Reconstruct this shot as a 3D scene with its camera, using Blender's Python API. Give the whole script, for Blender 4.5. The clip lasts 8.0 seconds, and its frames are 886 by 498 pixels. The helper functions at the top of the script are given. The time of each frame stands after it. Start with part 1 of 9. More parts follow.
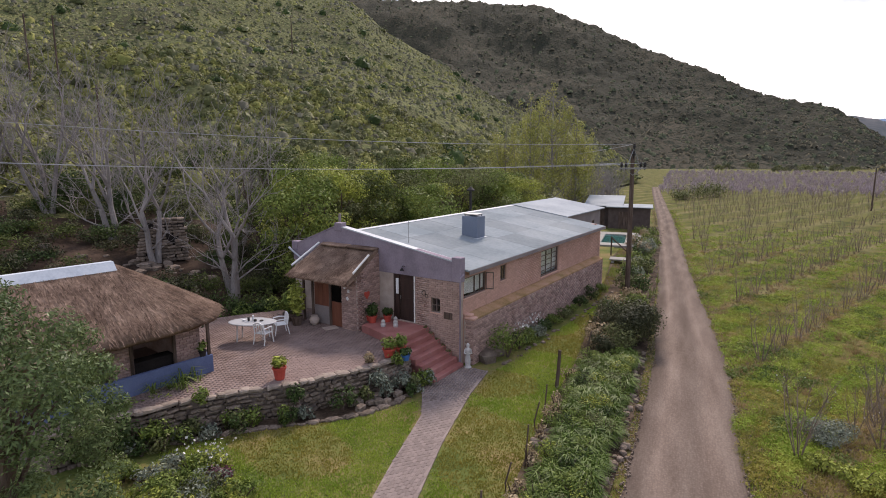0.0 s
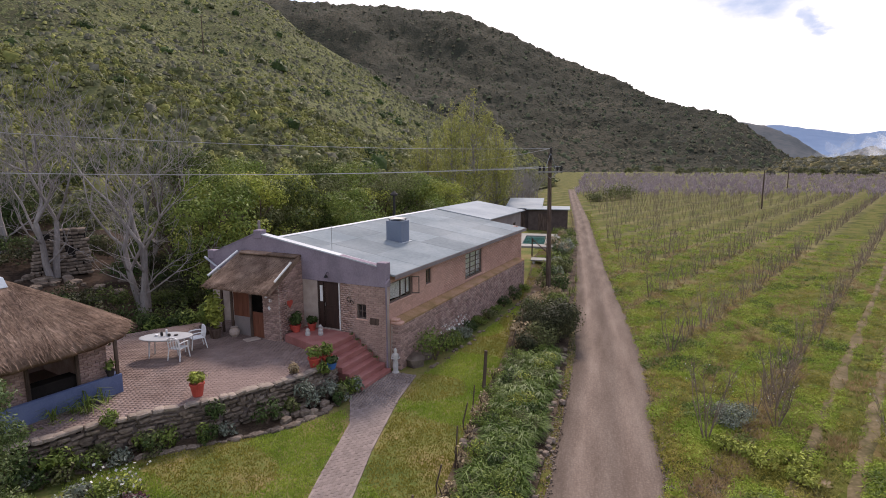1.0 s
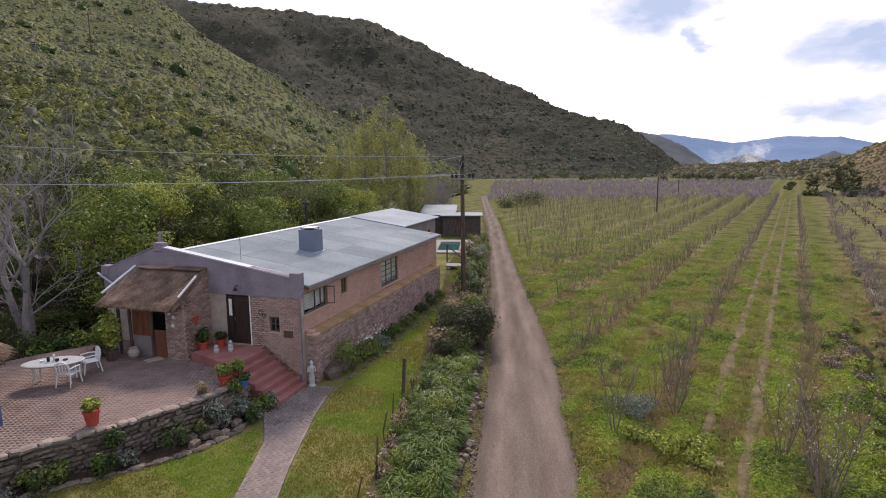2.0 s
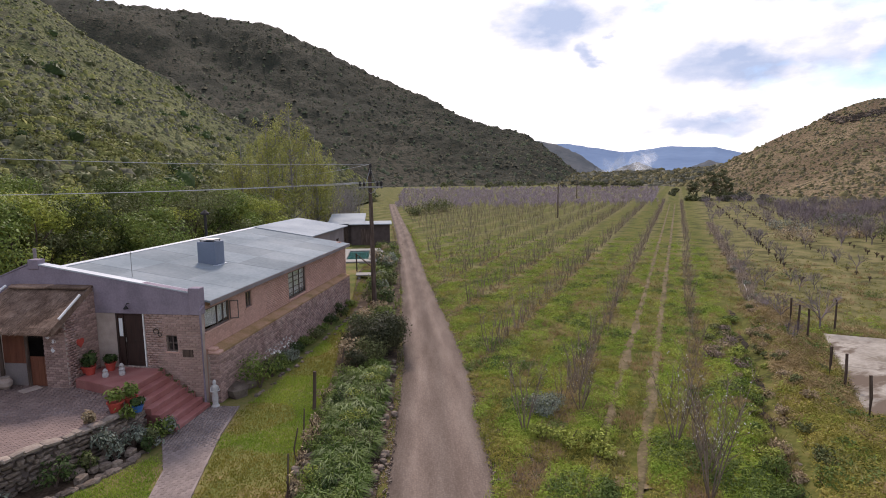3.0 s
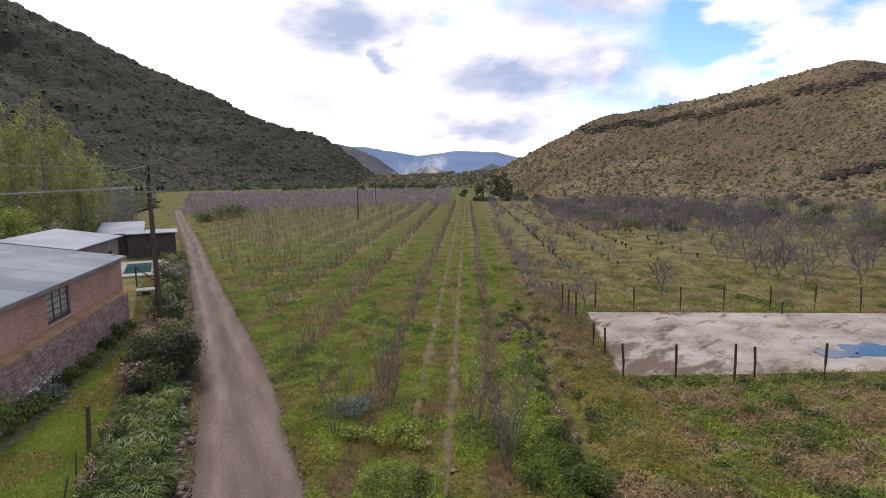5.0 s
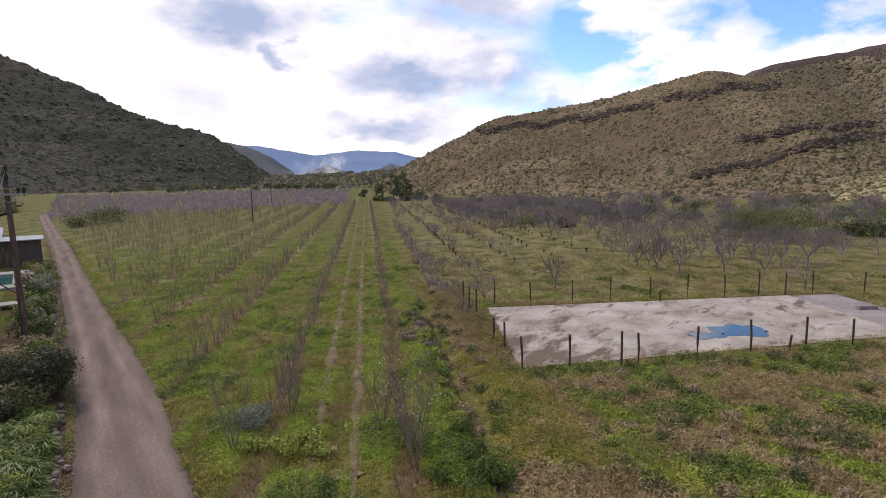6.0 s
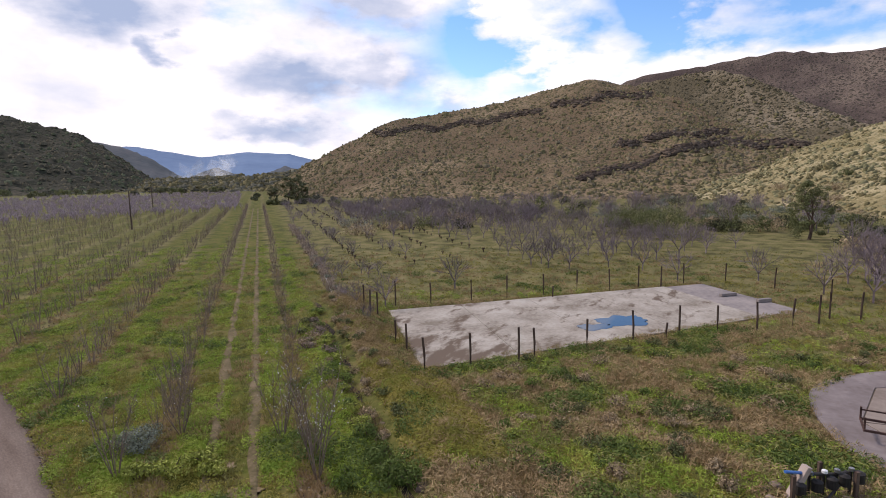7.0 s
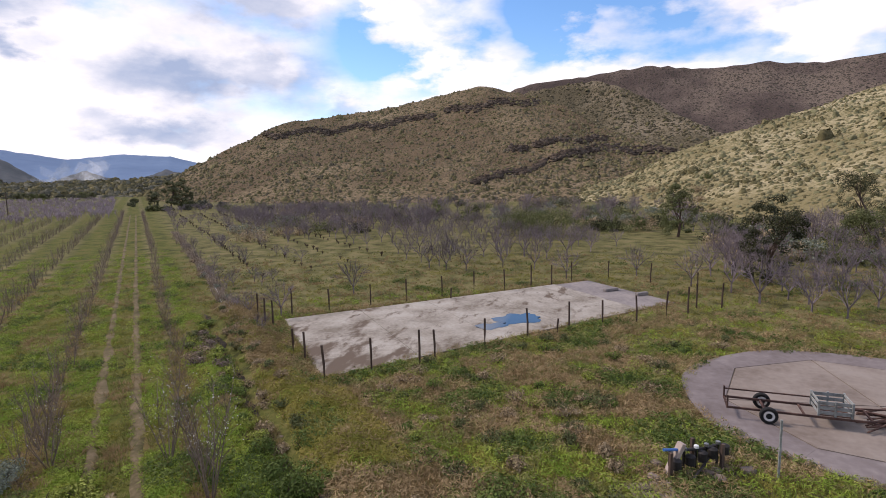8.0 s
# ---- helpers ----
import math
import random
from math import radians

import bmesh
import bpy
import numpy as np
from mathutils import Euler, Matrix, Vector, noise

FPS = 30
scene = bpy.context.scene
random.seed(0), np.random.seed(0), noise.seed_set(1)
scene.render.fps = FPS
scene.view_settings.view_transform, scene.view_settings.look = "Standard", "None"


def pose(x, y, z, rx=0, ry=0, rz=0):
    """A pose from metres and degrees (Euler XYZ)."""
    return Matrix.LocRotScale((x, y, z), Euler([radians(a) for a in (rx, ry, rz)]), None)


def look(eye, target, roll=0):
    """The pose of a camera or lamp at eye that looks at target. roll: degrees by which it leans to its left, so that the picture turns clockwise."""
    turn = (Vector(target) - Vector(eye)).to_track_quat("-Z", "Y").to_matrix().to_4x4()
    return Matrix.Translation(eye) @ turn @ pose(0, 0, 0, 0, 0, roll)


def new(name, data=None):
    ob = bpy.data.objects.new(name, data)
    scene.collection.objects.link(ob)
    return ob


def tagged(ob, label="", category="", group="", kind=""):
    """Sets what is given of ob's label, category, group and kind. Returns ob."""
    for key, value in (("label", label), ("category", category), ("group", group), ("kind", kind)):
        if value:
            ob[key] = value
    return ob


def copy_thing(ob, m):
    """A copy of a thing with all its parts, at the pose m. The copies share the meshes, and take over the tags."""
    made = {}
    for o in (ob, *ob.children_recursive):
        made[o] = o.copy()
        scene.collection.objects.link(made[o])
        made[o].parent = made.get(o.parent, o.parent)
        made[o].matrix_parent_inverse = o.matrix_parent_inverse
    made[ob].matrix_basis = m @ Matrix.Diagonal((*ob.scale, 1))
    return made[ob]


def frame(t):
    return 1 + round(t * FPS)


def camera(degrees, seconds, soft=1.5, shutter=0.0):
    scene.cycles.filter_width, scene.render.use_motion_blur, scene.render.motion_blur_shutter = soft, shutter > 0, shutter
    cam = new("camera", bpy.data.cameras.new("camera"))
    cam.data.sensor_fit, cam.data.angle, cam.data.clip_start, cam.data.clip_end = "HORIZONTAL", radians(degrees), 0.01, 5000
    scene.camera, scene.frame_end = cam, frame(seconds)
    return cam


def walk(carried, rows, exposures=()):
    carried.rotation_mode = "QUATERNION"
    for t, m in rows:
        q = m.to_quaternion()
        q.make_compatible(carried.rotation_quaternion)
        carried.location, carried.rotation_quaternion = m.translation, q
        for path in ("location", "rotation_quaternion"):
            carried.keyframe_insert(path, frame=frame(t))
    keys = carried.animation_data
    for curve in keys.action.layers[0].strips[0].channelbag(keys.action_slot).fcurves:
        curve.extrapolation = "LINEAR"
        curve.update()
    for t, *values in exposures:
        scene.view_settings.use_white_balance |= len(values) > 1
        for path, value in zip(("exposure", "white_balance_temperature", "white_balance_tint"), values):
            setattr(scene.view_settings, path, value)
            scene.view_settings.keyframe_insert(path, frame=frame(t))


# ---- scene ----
cam = camera(76.9, 8.0, 0.95)
PATH = [
    (0.0, pose(0, 0, 8.3, 80.57, -0.00, -0.00)),
    (0.5, pose(0, 0, 8.3, 80.77, 0.11, -3.77)),
    (1.0, pose(0, 0, 8.3, 81.00, 0.22, -7.84)),
    (1.5, pose(0, 0, 8.3, 81.31, 0.30, -12.15)),
    (3.0, pose(0, 0, 8.3, 82.45, 0.55, -25.98)),
    (3.5, pose(0, 0, 8.3, 82.69, 0.50, -30.87)),
    (4.0, pose(0, 0, 8.3, 82.66, 0.55, -36.05)),
    (4.5, pose(0, 0, 8.3, 82.60, 0.55, -41.15)),
    (5.0, pose(0, 0, 8.3, 82.51, 0.65, -46.26)),
    (6.5, pose(0, 0, 8.3, 82.38, 0.82, -61.64)),
    (7.0, pose(0, 0, 8.3, 82.46, 0.91, -66.87)),
    (7.5, pose(0, 0, 8.3, 82.56, 1.03, -72.13)),
    (8.0, pose(0, 0, 8.3, 82.68, 0.96, -77.38)),
]
walk(cam, PATH, [(0.0, 0.46, 6950, 20), (3.5, 0.30, 6800, 20), (8.0, 0.05, 6600, 20)])

# ---- light ----
SUN_AZ, SUN_EL = radians(12), radians(42)
world = bpy.data.worlds.new("sky")
scene.world = world
world.use_nodes = True
wn, wl = world.node_tree.nodes, world.node_tree.links
wn.clear()
w_out = wn.new("ShaderNodeOutputWorld")
w_bg = wn.new("ShaderNodeBackground")
w_sky = wn.new("ShaderNodeTexSky")
w_sky.sky_type, w_sky.sun_disc = "NISHITA", False
w_sky.sun_elevation, w_sky.sun_rotation = SUN_EL, SUN_AZ
w_sky.air_density, w_sky.dust_density, w_sky.ozone_density = 1.0, 0.1, 4.0


def sky_node(kind, operation=None, inputs=(), **values):
    """A node of the sky with its inputs set or linked."""
    node = wn.new("ShaderNode" + kind)
    if operation:
        node.operation = operation
    for k, v in enumerate(inputs):
        if isinstance(v, bpy.types.NodeSocket):
            wl.new(v, node.inputs[k])
        else:
            node.inputs[k].default_value = v
    for k, v in values.items():
        node.inputs[k].default_value = v
    return node


# azimuth and height over the horizon, in degrees
w_co = wn.new("ShaderNodeTexCoord")
w_xyz = sky_node("SeparateXYZ", None, (w_co.outputs["Generated"],))
w_az = sky_node("Math", "MULTIPLY", (sky_node("Math", "ARCTAN2", (w_xyz.outputs[0], w_xyz.outputs[1])).outputs[0], 57.2958))
w_el = sky_node("Math", "MULTIPLY", (sky_node("Math", "ARCSINE", (w_xyz.outputs[2],)).outputs[0], 57.2958))
w_dir = sky_node("CombineXYZ", None, (w_az.outputs[0], w_el.outputs[0], 0.0))
w_flat = sky_node("VectorMath", "MULTIPLY", (w_dir.outputs[0], (0.055, 0.11, 0.0)))
w_no = sky_node("TexNoise", None, (), Scale=2.1, Detail=9.0, Roughness=0.56)
wl.new(w_flat.outputs[0], w_no.inputs["Vector"])
w_no2 = sky_node("TexNoise", None, (), Scale=1.7, Detail=8.0, Roughness=0.55)
wl.new(sky_node("VectorMath", "ADD", (w_flat.outputs[0], (4.3, 1.7, 0.0))).outputs[0], w_no2.inputs["Vector"])
w_curl = sky_node("VectorMath", "MULTIPLY", (sky_node("VectorMath", "SUBTRACT", (w_no.outputs["Color"], (0.5, 0.5, 0.5))).outputs[0], (18.0, 8.0, 0.0)))
w_bent = sky_node("VectorMath", "ADD", (w_dir.outputs[0], w_curl.outputs[0]))


def cloud_field(blobs):
    """The nearness, 0 to 1, to the closest of some cloud centres (azimuth, height, half width, half height)."""
    best = None
    for a, e, ra, re_ in blobs:
        off = sky_node("VectorMath", "SUBTRACT", (w_bent.outputs[0], (a, e, 0.0)))
        off = sky_node("VectorMath", "MULTIPLY", (off.outputs[0], (1 / ra, 1 / re_, 0.0)))
        near = sky_node("Math", "SUBTRACT", (1.35, sky_node("VectorMath", "LENGTH", (off.outputs[0],)).outputs["Value"]))
        best = near if best is None else sky_node("Math", "MAXIMUM", (best.outputs[0], near.outputs[0]))
    lim = sky_node("MapRange", None, (best.outputs[0], 0.0, 1.1, 0.0, 1.0))
    lim.interpolation_type = "SMOOTHSTEP"
    return lim.outputs[0]


w_white = cloud_field([(25, 9, 42, 14), (60, 17, 8, 4), (80, 10.5, 4.5, 3.4), (73.5, 16, 3, 1.6), (95, 9.0, 12, 2.3), (112, 12.5, 7, 3.2)])
w_blue = cloud_field([(70, 12.3, 5.2, 3.4), (88, 15, 4.6, 4.6), (98, 17, 8, 3.0), (78, 20, 9, 3.0)])
w_grey = cloud_field([(37, 14.4, 6.0, 3.0), (52.5, 9.8, 8.5, 2.4), (61.5, 9.6, 5.0, 2.8), (60.5, 15.4, 6.5, 2.3), (51, 4.8, 7.0, 1.5), (41, 11.2, 2.2, 1.0), (66, 6.8, 4.5, 1.3)])
w_cover = sky_node("Math", "MULTIPLY_ADD", (w_white, 0.32, w_no.outputs["Fac"]))
w_cover = sky_node("Math", "MULTIPLY_ADD", (w_blue, -0.30, w_cover.outputs[0]))
w_ramp = wn.new("ShaderNodeValToRGB")
w_ramp.color_ramp.elements[0].position, w_ramp.color_ramp.elements[1].position = 0.36, 0.68
wl.new(w_cover.outputs[0], w_ramp.inputs["Fac"])
w_tone = sky_node("Math", "MULTIPLY_ADD", (w_grey, -0.40, sky_node("Math", "ADD", (w_no2.outputs["Fac"], 0.10)).outputs[0]))
w_cloud = wn.new("ShaderNodeValToRGB")
w_cloud.color_ramp.elements[0].position, w_cloud.color_ramp.elements[1].position = 0.12, 0.66
w_cloud.color_ramp.elements[0].color, w_cloud.color_ramp.elements[1].color = (3.3, 4.2, 5.8, 1), (9.4, 9.4, 9.4, 1)
wl.new(w_tone.outputs[0], w_cloud.inputs["Fac"])
w_mix = wn.new("ShaderNodeMix")
w_mix.data_type = "RGBA"
wl.new(w_ramp.outputs["Color"], w_mix.inputs["Factor"])
w_hsv = wn.new("ShaderNodeHueSaturation")
w_hsv.inputs["Saturation"].default_value, w_hsv.inputs["Value"].default_value = 1.15, 1.5
wl.new(w_sky.outputs["Color"], w_hsv.inputs["Color"])
wl.new(w_hsv.outputs["Color"], w_mix.inputs["A"])
wl.new(w_cloud.outputs["Color"], w_mix.inputs["B"])
wl.new(w_mix.outputs["Result"], w_bg.inputs["Color"])
w_bg.inputs["Strength"].default_value = 0.118
wl.new(w_bg.outputs["Background"], w_out.inputs["Surface"])

sun = new("sun", bpy.data.lights.new("sun", "SUN"))
sun.data.energy, sun.data.angle, sun.data.color = 3.0, radians(10), (1.0, 0.93, 0.83)
sun.matrix_world = look((0, 0, 60), (-60 * math.sin(SUN_AZ) / math.tan(SUN_EL), -60 * math.cos(SUN_AZ) / math.tan(SUN_EL), 0))


# ---- materials ----
def surface(name, colors, scale=3.0, fine=40.0, rough=0.85, bump=0.3, metal=0.0, spread=0.0, stretch=(1, 1, 1), turn=0.0, dist=0.02, low=0.52, high=0.94):
    """Colours in a noise of two scales, with a fine relief. spread: change of value from piece to piece."""
    m = bpy.data.materials.new(name)
    m.use_nodes = True
    n, l = m.node_tree.nodes, m.node_tree.links
    bsdf = n["Principled BSDF"]
    bsdf.inputs["Roughness"].default_value, bsdf.inputs["Metallic"].default_value = rough, metal
    bsdf.inputs["Specular IOR Level"].default_value = 0.3 if rough < 0.8 else 0.06
    co, mp = n.new("ShaderNodeTexCoord"), n.new("ShaderNodeMapping")
    mp.vector_type = "TEXTURE"
    mp.inputs["Scale"].default_value, mp.inputs["Rotation"].default_value = [1 / q for q in stretch], (0, 0, turn)
    l.new(co.outputs["Object"], mp.inputs["Vector"])
    big, small = n.new("ShaderNodeTexNoise"), n.new("ShaderNodeTexNoise")
    for node, s, d in ((big, scale, 6), (small, fine, 4)):
        node.inputs["Scale"].default_value, node.inputs["Detail"].default_value = s, d
        l.new(mp.outputs["Vector"], node.inputs["Vector"])
    add = n.new("ShaderNodeMath")
    add.operation = "MULTIPLY_ADD"
    l.new(small.outputs["Fac"], add.inputs[0])
    add.inputs[1].default_value = 0.45
    l.new(big.outputs["Fac"], add.inputs[2])
    ramp = n.new("ShaderNodeValToRGB")
    el = ramp.color_ramp.elements
    while len(el) < len(colors):
        el.new(0.5)
    for k, c in enumerate(colors):
        el[k].position = low + (high - low) * k / max(1, len(colors) - 1)
        el[k].color = (*c, 1)
    l.new(add.outputs[0], ramp.inputs["Fac"])
    out = ramp.outputs["Color"]
    if spread:
        info, geo, mixv, hsv = n.new("ShaderNodeObjectInfo"), n.new("ShaderNodeNewGeometry"), n.new("ShaderNodeMath"), n.new("ShaderNodeHueSaturation")
        mixv.operation = "ADD"
        l.new(info.outputs["Random"], mixv.inputs[0])
        l.new(geo.outputs["Random Per Island"], mixv.inputs[1])
        fr = n.new("ShaderNodeMath")
        fr.operation = "FRACT"
        l.new(mixv.outputs[0], fr.inputs[0])
        rng = n.new("ShaderNodeMapRange")
        rng.inputs["To Min"].default_value, rng.inputs["To Max"].default_value = 1 - spread, 1 + spread
        l.new(fr.outputs[0], rng.inputs["Value"])
        l.new(rng.outputs["Result"], hsv.inputs["Value"])
        l.new(out, hsv.inputs["Color"])
        out = hsv.outputs["Color"]
    l.new(out, bsdf.inputs["Base Color"])
    if bump:
        b = n.new("ShaderNodeBump")
        b.inputs["Strength"].default_value, b.inputs["Distance"].default_value = bump, dist
        l.new(add.outputs[0], b.inputs["Height"])
        l.new(b.outputs["Normal"], bsdf.inputs["Normal"])
    return m


M = {}
M["field"] = surface("field_grass", [(0.0364, 0.0417, 0.0112), (0.0728, 0.0833, 0.016), (0.114, 0.109, 0.0272), (0.129, 0.0923, 0.0401)], 0.5, 5.0, 0.95, 0.9, dist=0.12, low=0.55, high=0.92)


def field_material():
    """Orchard grass in strips along the rows, drier and browner to the right of the ditch."""
    m = M["field"]
    n, l = m.node_tree.nodes, m.node_tree.links
    bsdf = n["Principled BSDF"]
    green = bsdf.inputs["Base Color"].links[0].from_socket
    add = green.node.inputs["Fac"].links[0].from_socket
    co, dot, dot2 = n.new("ShaderNodeTexCoord"), n.new("ShaderNodeVectorMath"), n.new("ShaderNodeMath")
    dot.operation = "DOT_PRODUCT"
    dot.inputs[1].default_value = (math.cos(radians(48.7)), -math.sin(radians(48.7)), 0)
    l.new(co.outputs["Object"], dot.inputs[0])
    dry = n.new("ShaderNodeValToRGB")
    el = dry.color_ramp.elements
    el.new(0.75)
    for k, (p, c) in enumerate(((0.56, (0.056, 0.052, 0.02)), (0.72, (0.128, 0.119, 0.045)), (0.9, (0.19, 0.155, 0.072)))):
        el[k].position, el[k].color = p, (*c, 1)
    l.new(add, dry.inputs["Fac"])
    wide = n.new("ShaderNodeMapRange")
    wide.inputs["From Min"].default_value, wide.inputs["From Max"].default_value = 2.0, 7.0
    wide.inputs["To Max"].default_value = 1.0
    l.new(dot.outputs["Value"], wide.inputs["Value"])
    # strips: under the rows the grass is thin
    dot2.operation = "MULTIPLY_ADD"
    dot2.inputs[1].default_value, dot2.inputs[2].default_value = 2 * math.pi / 4.4, -2 * math.pi / 4.4 * 1.0
    l.new(dot.outputs["Value"], dot2.inputs[0])
    cosine = n.new("ShaderNodeMath")
    cosine.operation = "COSINE"
    l.new(dot2.outputs[0], cosine.inputs[0])
    strip = n.new("ShaderNodeMapRange")
    strip.inputs["From Min"].default_value, strip.inputs["From Max"].default_value = 0.1, 0.95
    strip.inputs["To Max"].default_value = 0.9
    l.new(cosine.outputs[0], strip.inputs["Value"])
    both = n.new("ShaderNodeMath")
    both.operation = "MAXIMUM"
    l.new(wide.outputs["Result"], both.inputs[0])
    l.new(strip.outputs["Result"], both.inputs[1])
    mx = n.new("ShaderNodeMix")
    mx.data_type = "RGBA"
    l.new(both.outputs[0], mx.inputs["Factor"])
    l.new(green, mx.inputs["A"])
    l.new(dry.outputs["Color"], mx.inputs["B"])
    l.new(mx.outputs["Result"], bsdf.inputs["Base Color"])


field_material()
M["lawn"] = surface("lawn_grass", [(0.06, 0.082, 0.02), (0.105, 0.122, 0.033), (0.15, 0.138, 0.046), (0.2, 0.15, 0.068)], 0.4, 9, 0.95, 0.8, dist=0.05, low=0.55, high=0.9)
M["road"] = surface("dirt_road", [(0.153, 0.113, 0.0958), (0.186, 0.14, 0.119), (0.219, 0.167, 0.145)], 1.0, 30, 0.95, 0.5, turn=-0.39, stretch=(1.4, 0.12, 1), low=0.61, high=0.85)
M["soil"] = surface("dark_soil", [(0.033, 0.0231, 0.0165), (0.066, 0.0468, 0.033), (0.105, 0.077, 0.055)], 1.2, 14, 0.95, 0.6, low=0.61, high=0.85)


def hill_surface(name, base, bush, cell, cover=0.5, patch=0.02, relief=1.0, low=0.42, high=0.62):
    """Open ground in broad patches, dotted with low bushes of two sizes that stand out in relief."""
    m = bpy.data.materials.new(name)
    m.use_nodes = True
    n, l = m.node_tree.nodes, m.node_tree.links
    bsdf = n["Principled BSDF"]
    bsdf.inputs["Roughness"].default_value, bsdf.inputs["Specular IOR Level"].default_value = 0.95, 0.04
    co = n.new("ShaderNodeTexCoord")

    def calc(op, a, b, c=None):
        node = n.new("ShaderNodeMath")
        node.operation = op
        for k, v in enumerate((a, b, c)):
            if v is None:
                continue
            if isinstance(v, bpy.types.NodeSocket):
                l.new(v, node.inputs[k])
            else:
                node.inputs[k].default_value = v
        return node.outputs[0]

    def cloudy(scale, detail=6.0, rough=0.6):
        node = n.new("ShaderNodeTexNoise")
        node.inputs["Scale"].default_value, node.inputs["Detail"].default_value, node.inputs["Roughness"].default_value = scale, detail, rough
        l.new(co.outputs["Object"], node.inputs["Vector"])
        return node.outputs["Fac"]

    wide, fine = cloudy(patch, 8.0), cloudy(1.6 / cell, 4.0)
    ground = n.new("ShaderNodeValToRGB")
    el = ground.color_ramp.elements
    el.new(0.5)
    for k, c in enumerate(base):
        el[k].position, el[k].color = low + (high - low) * k / 2, (*c, 1)
    l.new(calc("MULTIPLY_ADD", calc("SUBTRACT", fine, 0.5), 0.35, wide), ground.inputs["Fac"])
    colour, height = ground.outputs["Color"], fine
    for size, share, part_of in ((cell, cover, 1.0), (cell * 0.47, cover * 0.9, 0.5)):
        vo = n.new("ShaderNodeTexVoronoi")
        vo.inputs["Scale"].default_value = 1 / size
        l.new(co.outputs["Object"], vo.inputs["Vector"])
        sep = n.new("ShaderNodeSeparateColor")
        l.new(vo.outputs["Color"], sep.inputs["Color"])
        reach = calc("MULTIPLY_ADD", sep.outputs[0], 0.55, calc("MULTIPLY_ADD", wide, 0.5, share - 0.6))
        dome = n.new("ShaderNodeMapRange")
        l.new(calc("SUBTRACT", reach, vo.outputs["Distance"]), dome.inputs["Value"])
        dome.inputs["From Max"].default_value = 0.22
        leaf = n.new("ShaderNodeValToRGB")
        le = leaf.color_ramp.elements
        le[0].color, le[1].color = (*bush[0], 1), (*bush[1], 1)
        l.new(sep.outputs[1], leaf.inputs["Fac"])
        mx = n.new("ShaderNodeMix")
        mx.data_type = "RGBA"
        l.new(dome.outputs["Result"], mx.inputs["Factor"])
        l.new(colour, mx.inputs["A"])
        l.new(leaf.outputs["Color"], mx.inputs["B"])
        colour = mx.outputs["Result"]
        height = calc("MULTIPLY_ADD", dome.outputs["Result"], part_of * 1.6, height)
    l.new(colour, bsdf.inputs["Base Color"])
    b = n.new("ShaderNodeBump")
    b.inputs["Strength"].default_value, b.inputs["Distance"].default_value = relief, cell * 0.35
    l.new(height, b.inputs["Height"])
    l.new(b.outputs["Normal"], bsdf.inputs["Normal"])
    return m


M["hill_green"] = hill_surface("hill_green", [(0.0736, 0.0711, 0.0386), (0.11, 0.115, 0.0489), (0.166, 0.161, 0.071)], [(0.0736, 0.087, 0.0386), (0.166, 0.173, 0.071)], 1.2, 0.55, 0.035, 0.6)
# the shade over the left mountain is part of these dark base colours
M["hill_shade_toned"] = hill_surface("hill_shade_toned", [(0.0326, 0.0327, 0.0237), (0.0468, 0.0441, 0.0313), (0.068, 0.0593, 0.0417)], [(0.0227, 0.0274, 0.0195), (0.0393, 0.0418, 0.0278)], 4.2, 0.5, 0.008, 0.4)
M["hill_tan"] = hill_surface("hill_tan", [(0.14, 0.0996, 0.0615), (0.205, 0.152, 0.0908), (0.278, 0.207, 0.129)], [(0.0732, 0.063, 0.0381), (0.146, 0.129, 0.0615)], 1.7, 0.5, 0.018, 0.7)
# sunlight on this slope is carried by its paler base colours
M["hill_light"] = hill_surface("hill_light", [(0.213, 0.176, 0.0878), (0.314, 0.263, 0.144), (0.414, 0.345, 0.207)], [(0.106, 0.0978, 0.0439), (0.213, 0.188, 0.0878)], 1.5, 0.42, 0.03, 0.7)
M["hill_back"] = hill_surface("hill_back", [(0.0754, 0.0559, 0.0481), (0.114, 0.0858, 0.0702), (0.169, 0.13, 0.1)], [(0.0364, 0.0299, 0.026), (0.0715, 0.0624, 0.0442)], 3.6, 0.42, 0.008, 0.5)
M["hill_spur"] = hill_surface("hill_spur", [(0.115, 0.0943, 0.0575), (0.178, 0.144, 0.092), (0.247, 0.198, 0.132)], [(0.0517, 0.046, 0.0276), (0.0978, 0.0862, 0.0483)], 3.2, 0.45, 0.014)
M["hill_low"] = hill_surface("hill_low", [(0.06, 0.056, 0.03), (0.085, 0.076, 0.042), (0.12, 0.1, 0.06)], [(0.025, 0.03, 0.016), (0.055, 0.056, 0.028)], 4.0, 0.6, 0.012)
# brown litter, darkened to carry the deep shade under the bare trees
M["shade_dark_bank_soil"] = surface("shade_dark_leaf_litter", [(0.021, 0.015, 0.0108), (0.045, 0.03, 0.0216), (0.075, 0.051, 0.0372)], 0.5, 7, 0.95, 0.7, dist=0.08, low=0.58, high=0.9)
# aerial haze over the far range and ridges is mixed into these blues
M["far_haze_blue"] = surface("far_haze_blue", [(0.125, 0.185, 0.29), (0.16, 0.23, 0.345)], 0.004, 0.02, 1.0, 0.0)
M["ridge_haze_blue"] = surface("ridge_haze_blue", [(0.055, 0.065, 0.072), (0.075, 0.085, 0.092), (0.10, 0.10, 0.105)], 0.01, 0.08, 1.0, 0.2, dist=3)
M["brick"] = surface("brick", [(0.255, 0.16, 0.138), (0.345, 0.23, 0.198), (0.412, 0.302, 0.258)], 2, 25, 0.9, 0.3, spread=0.28)
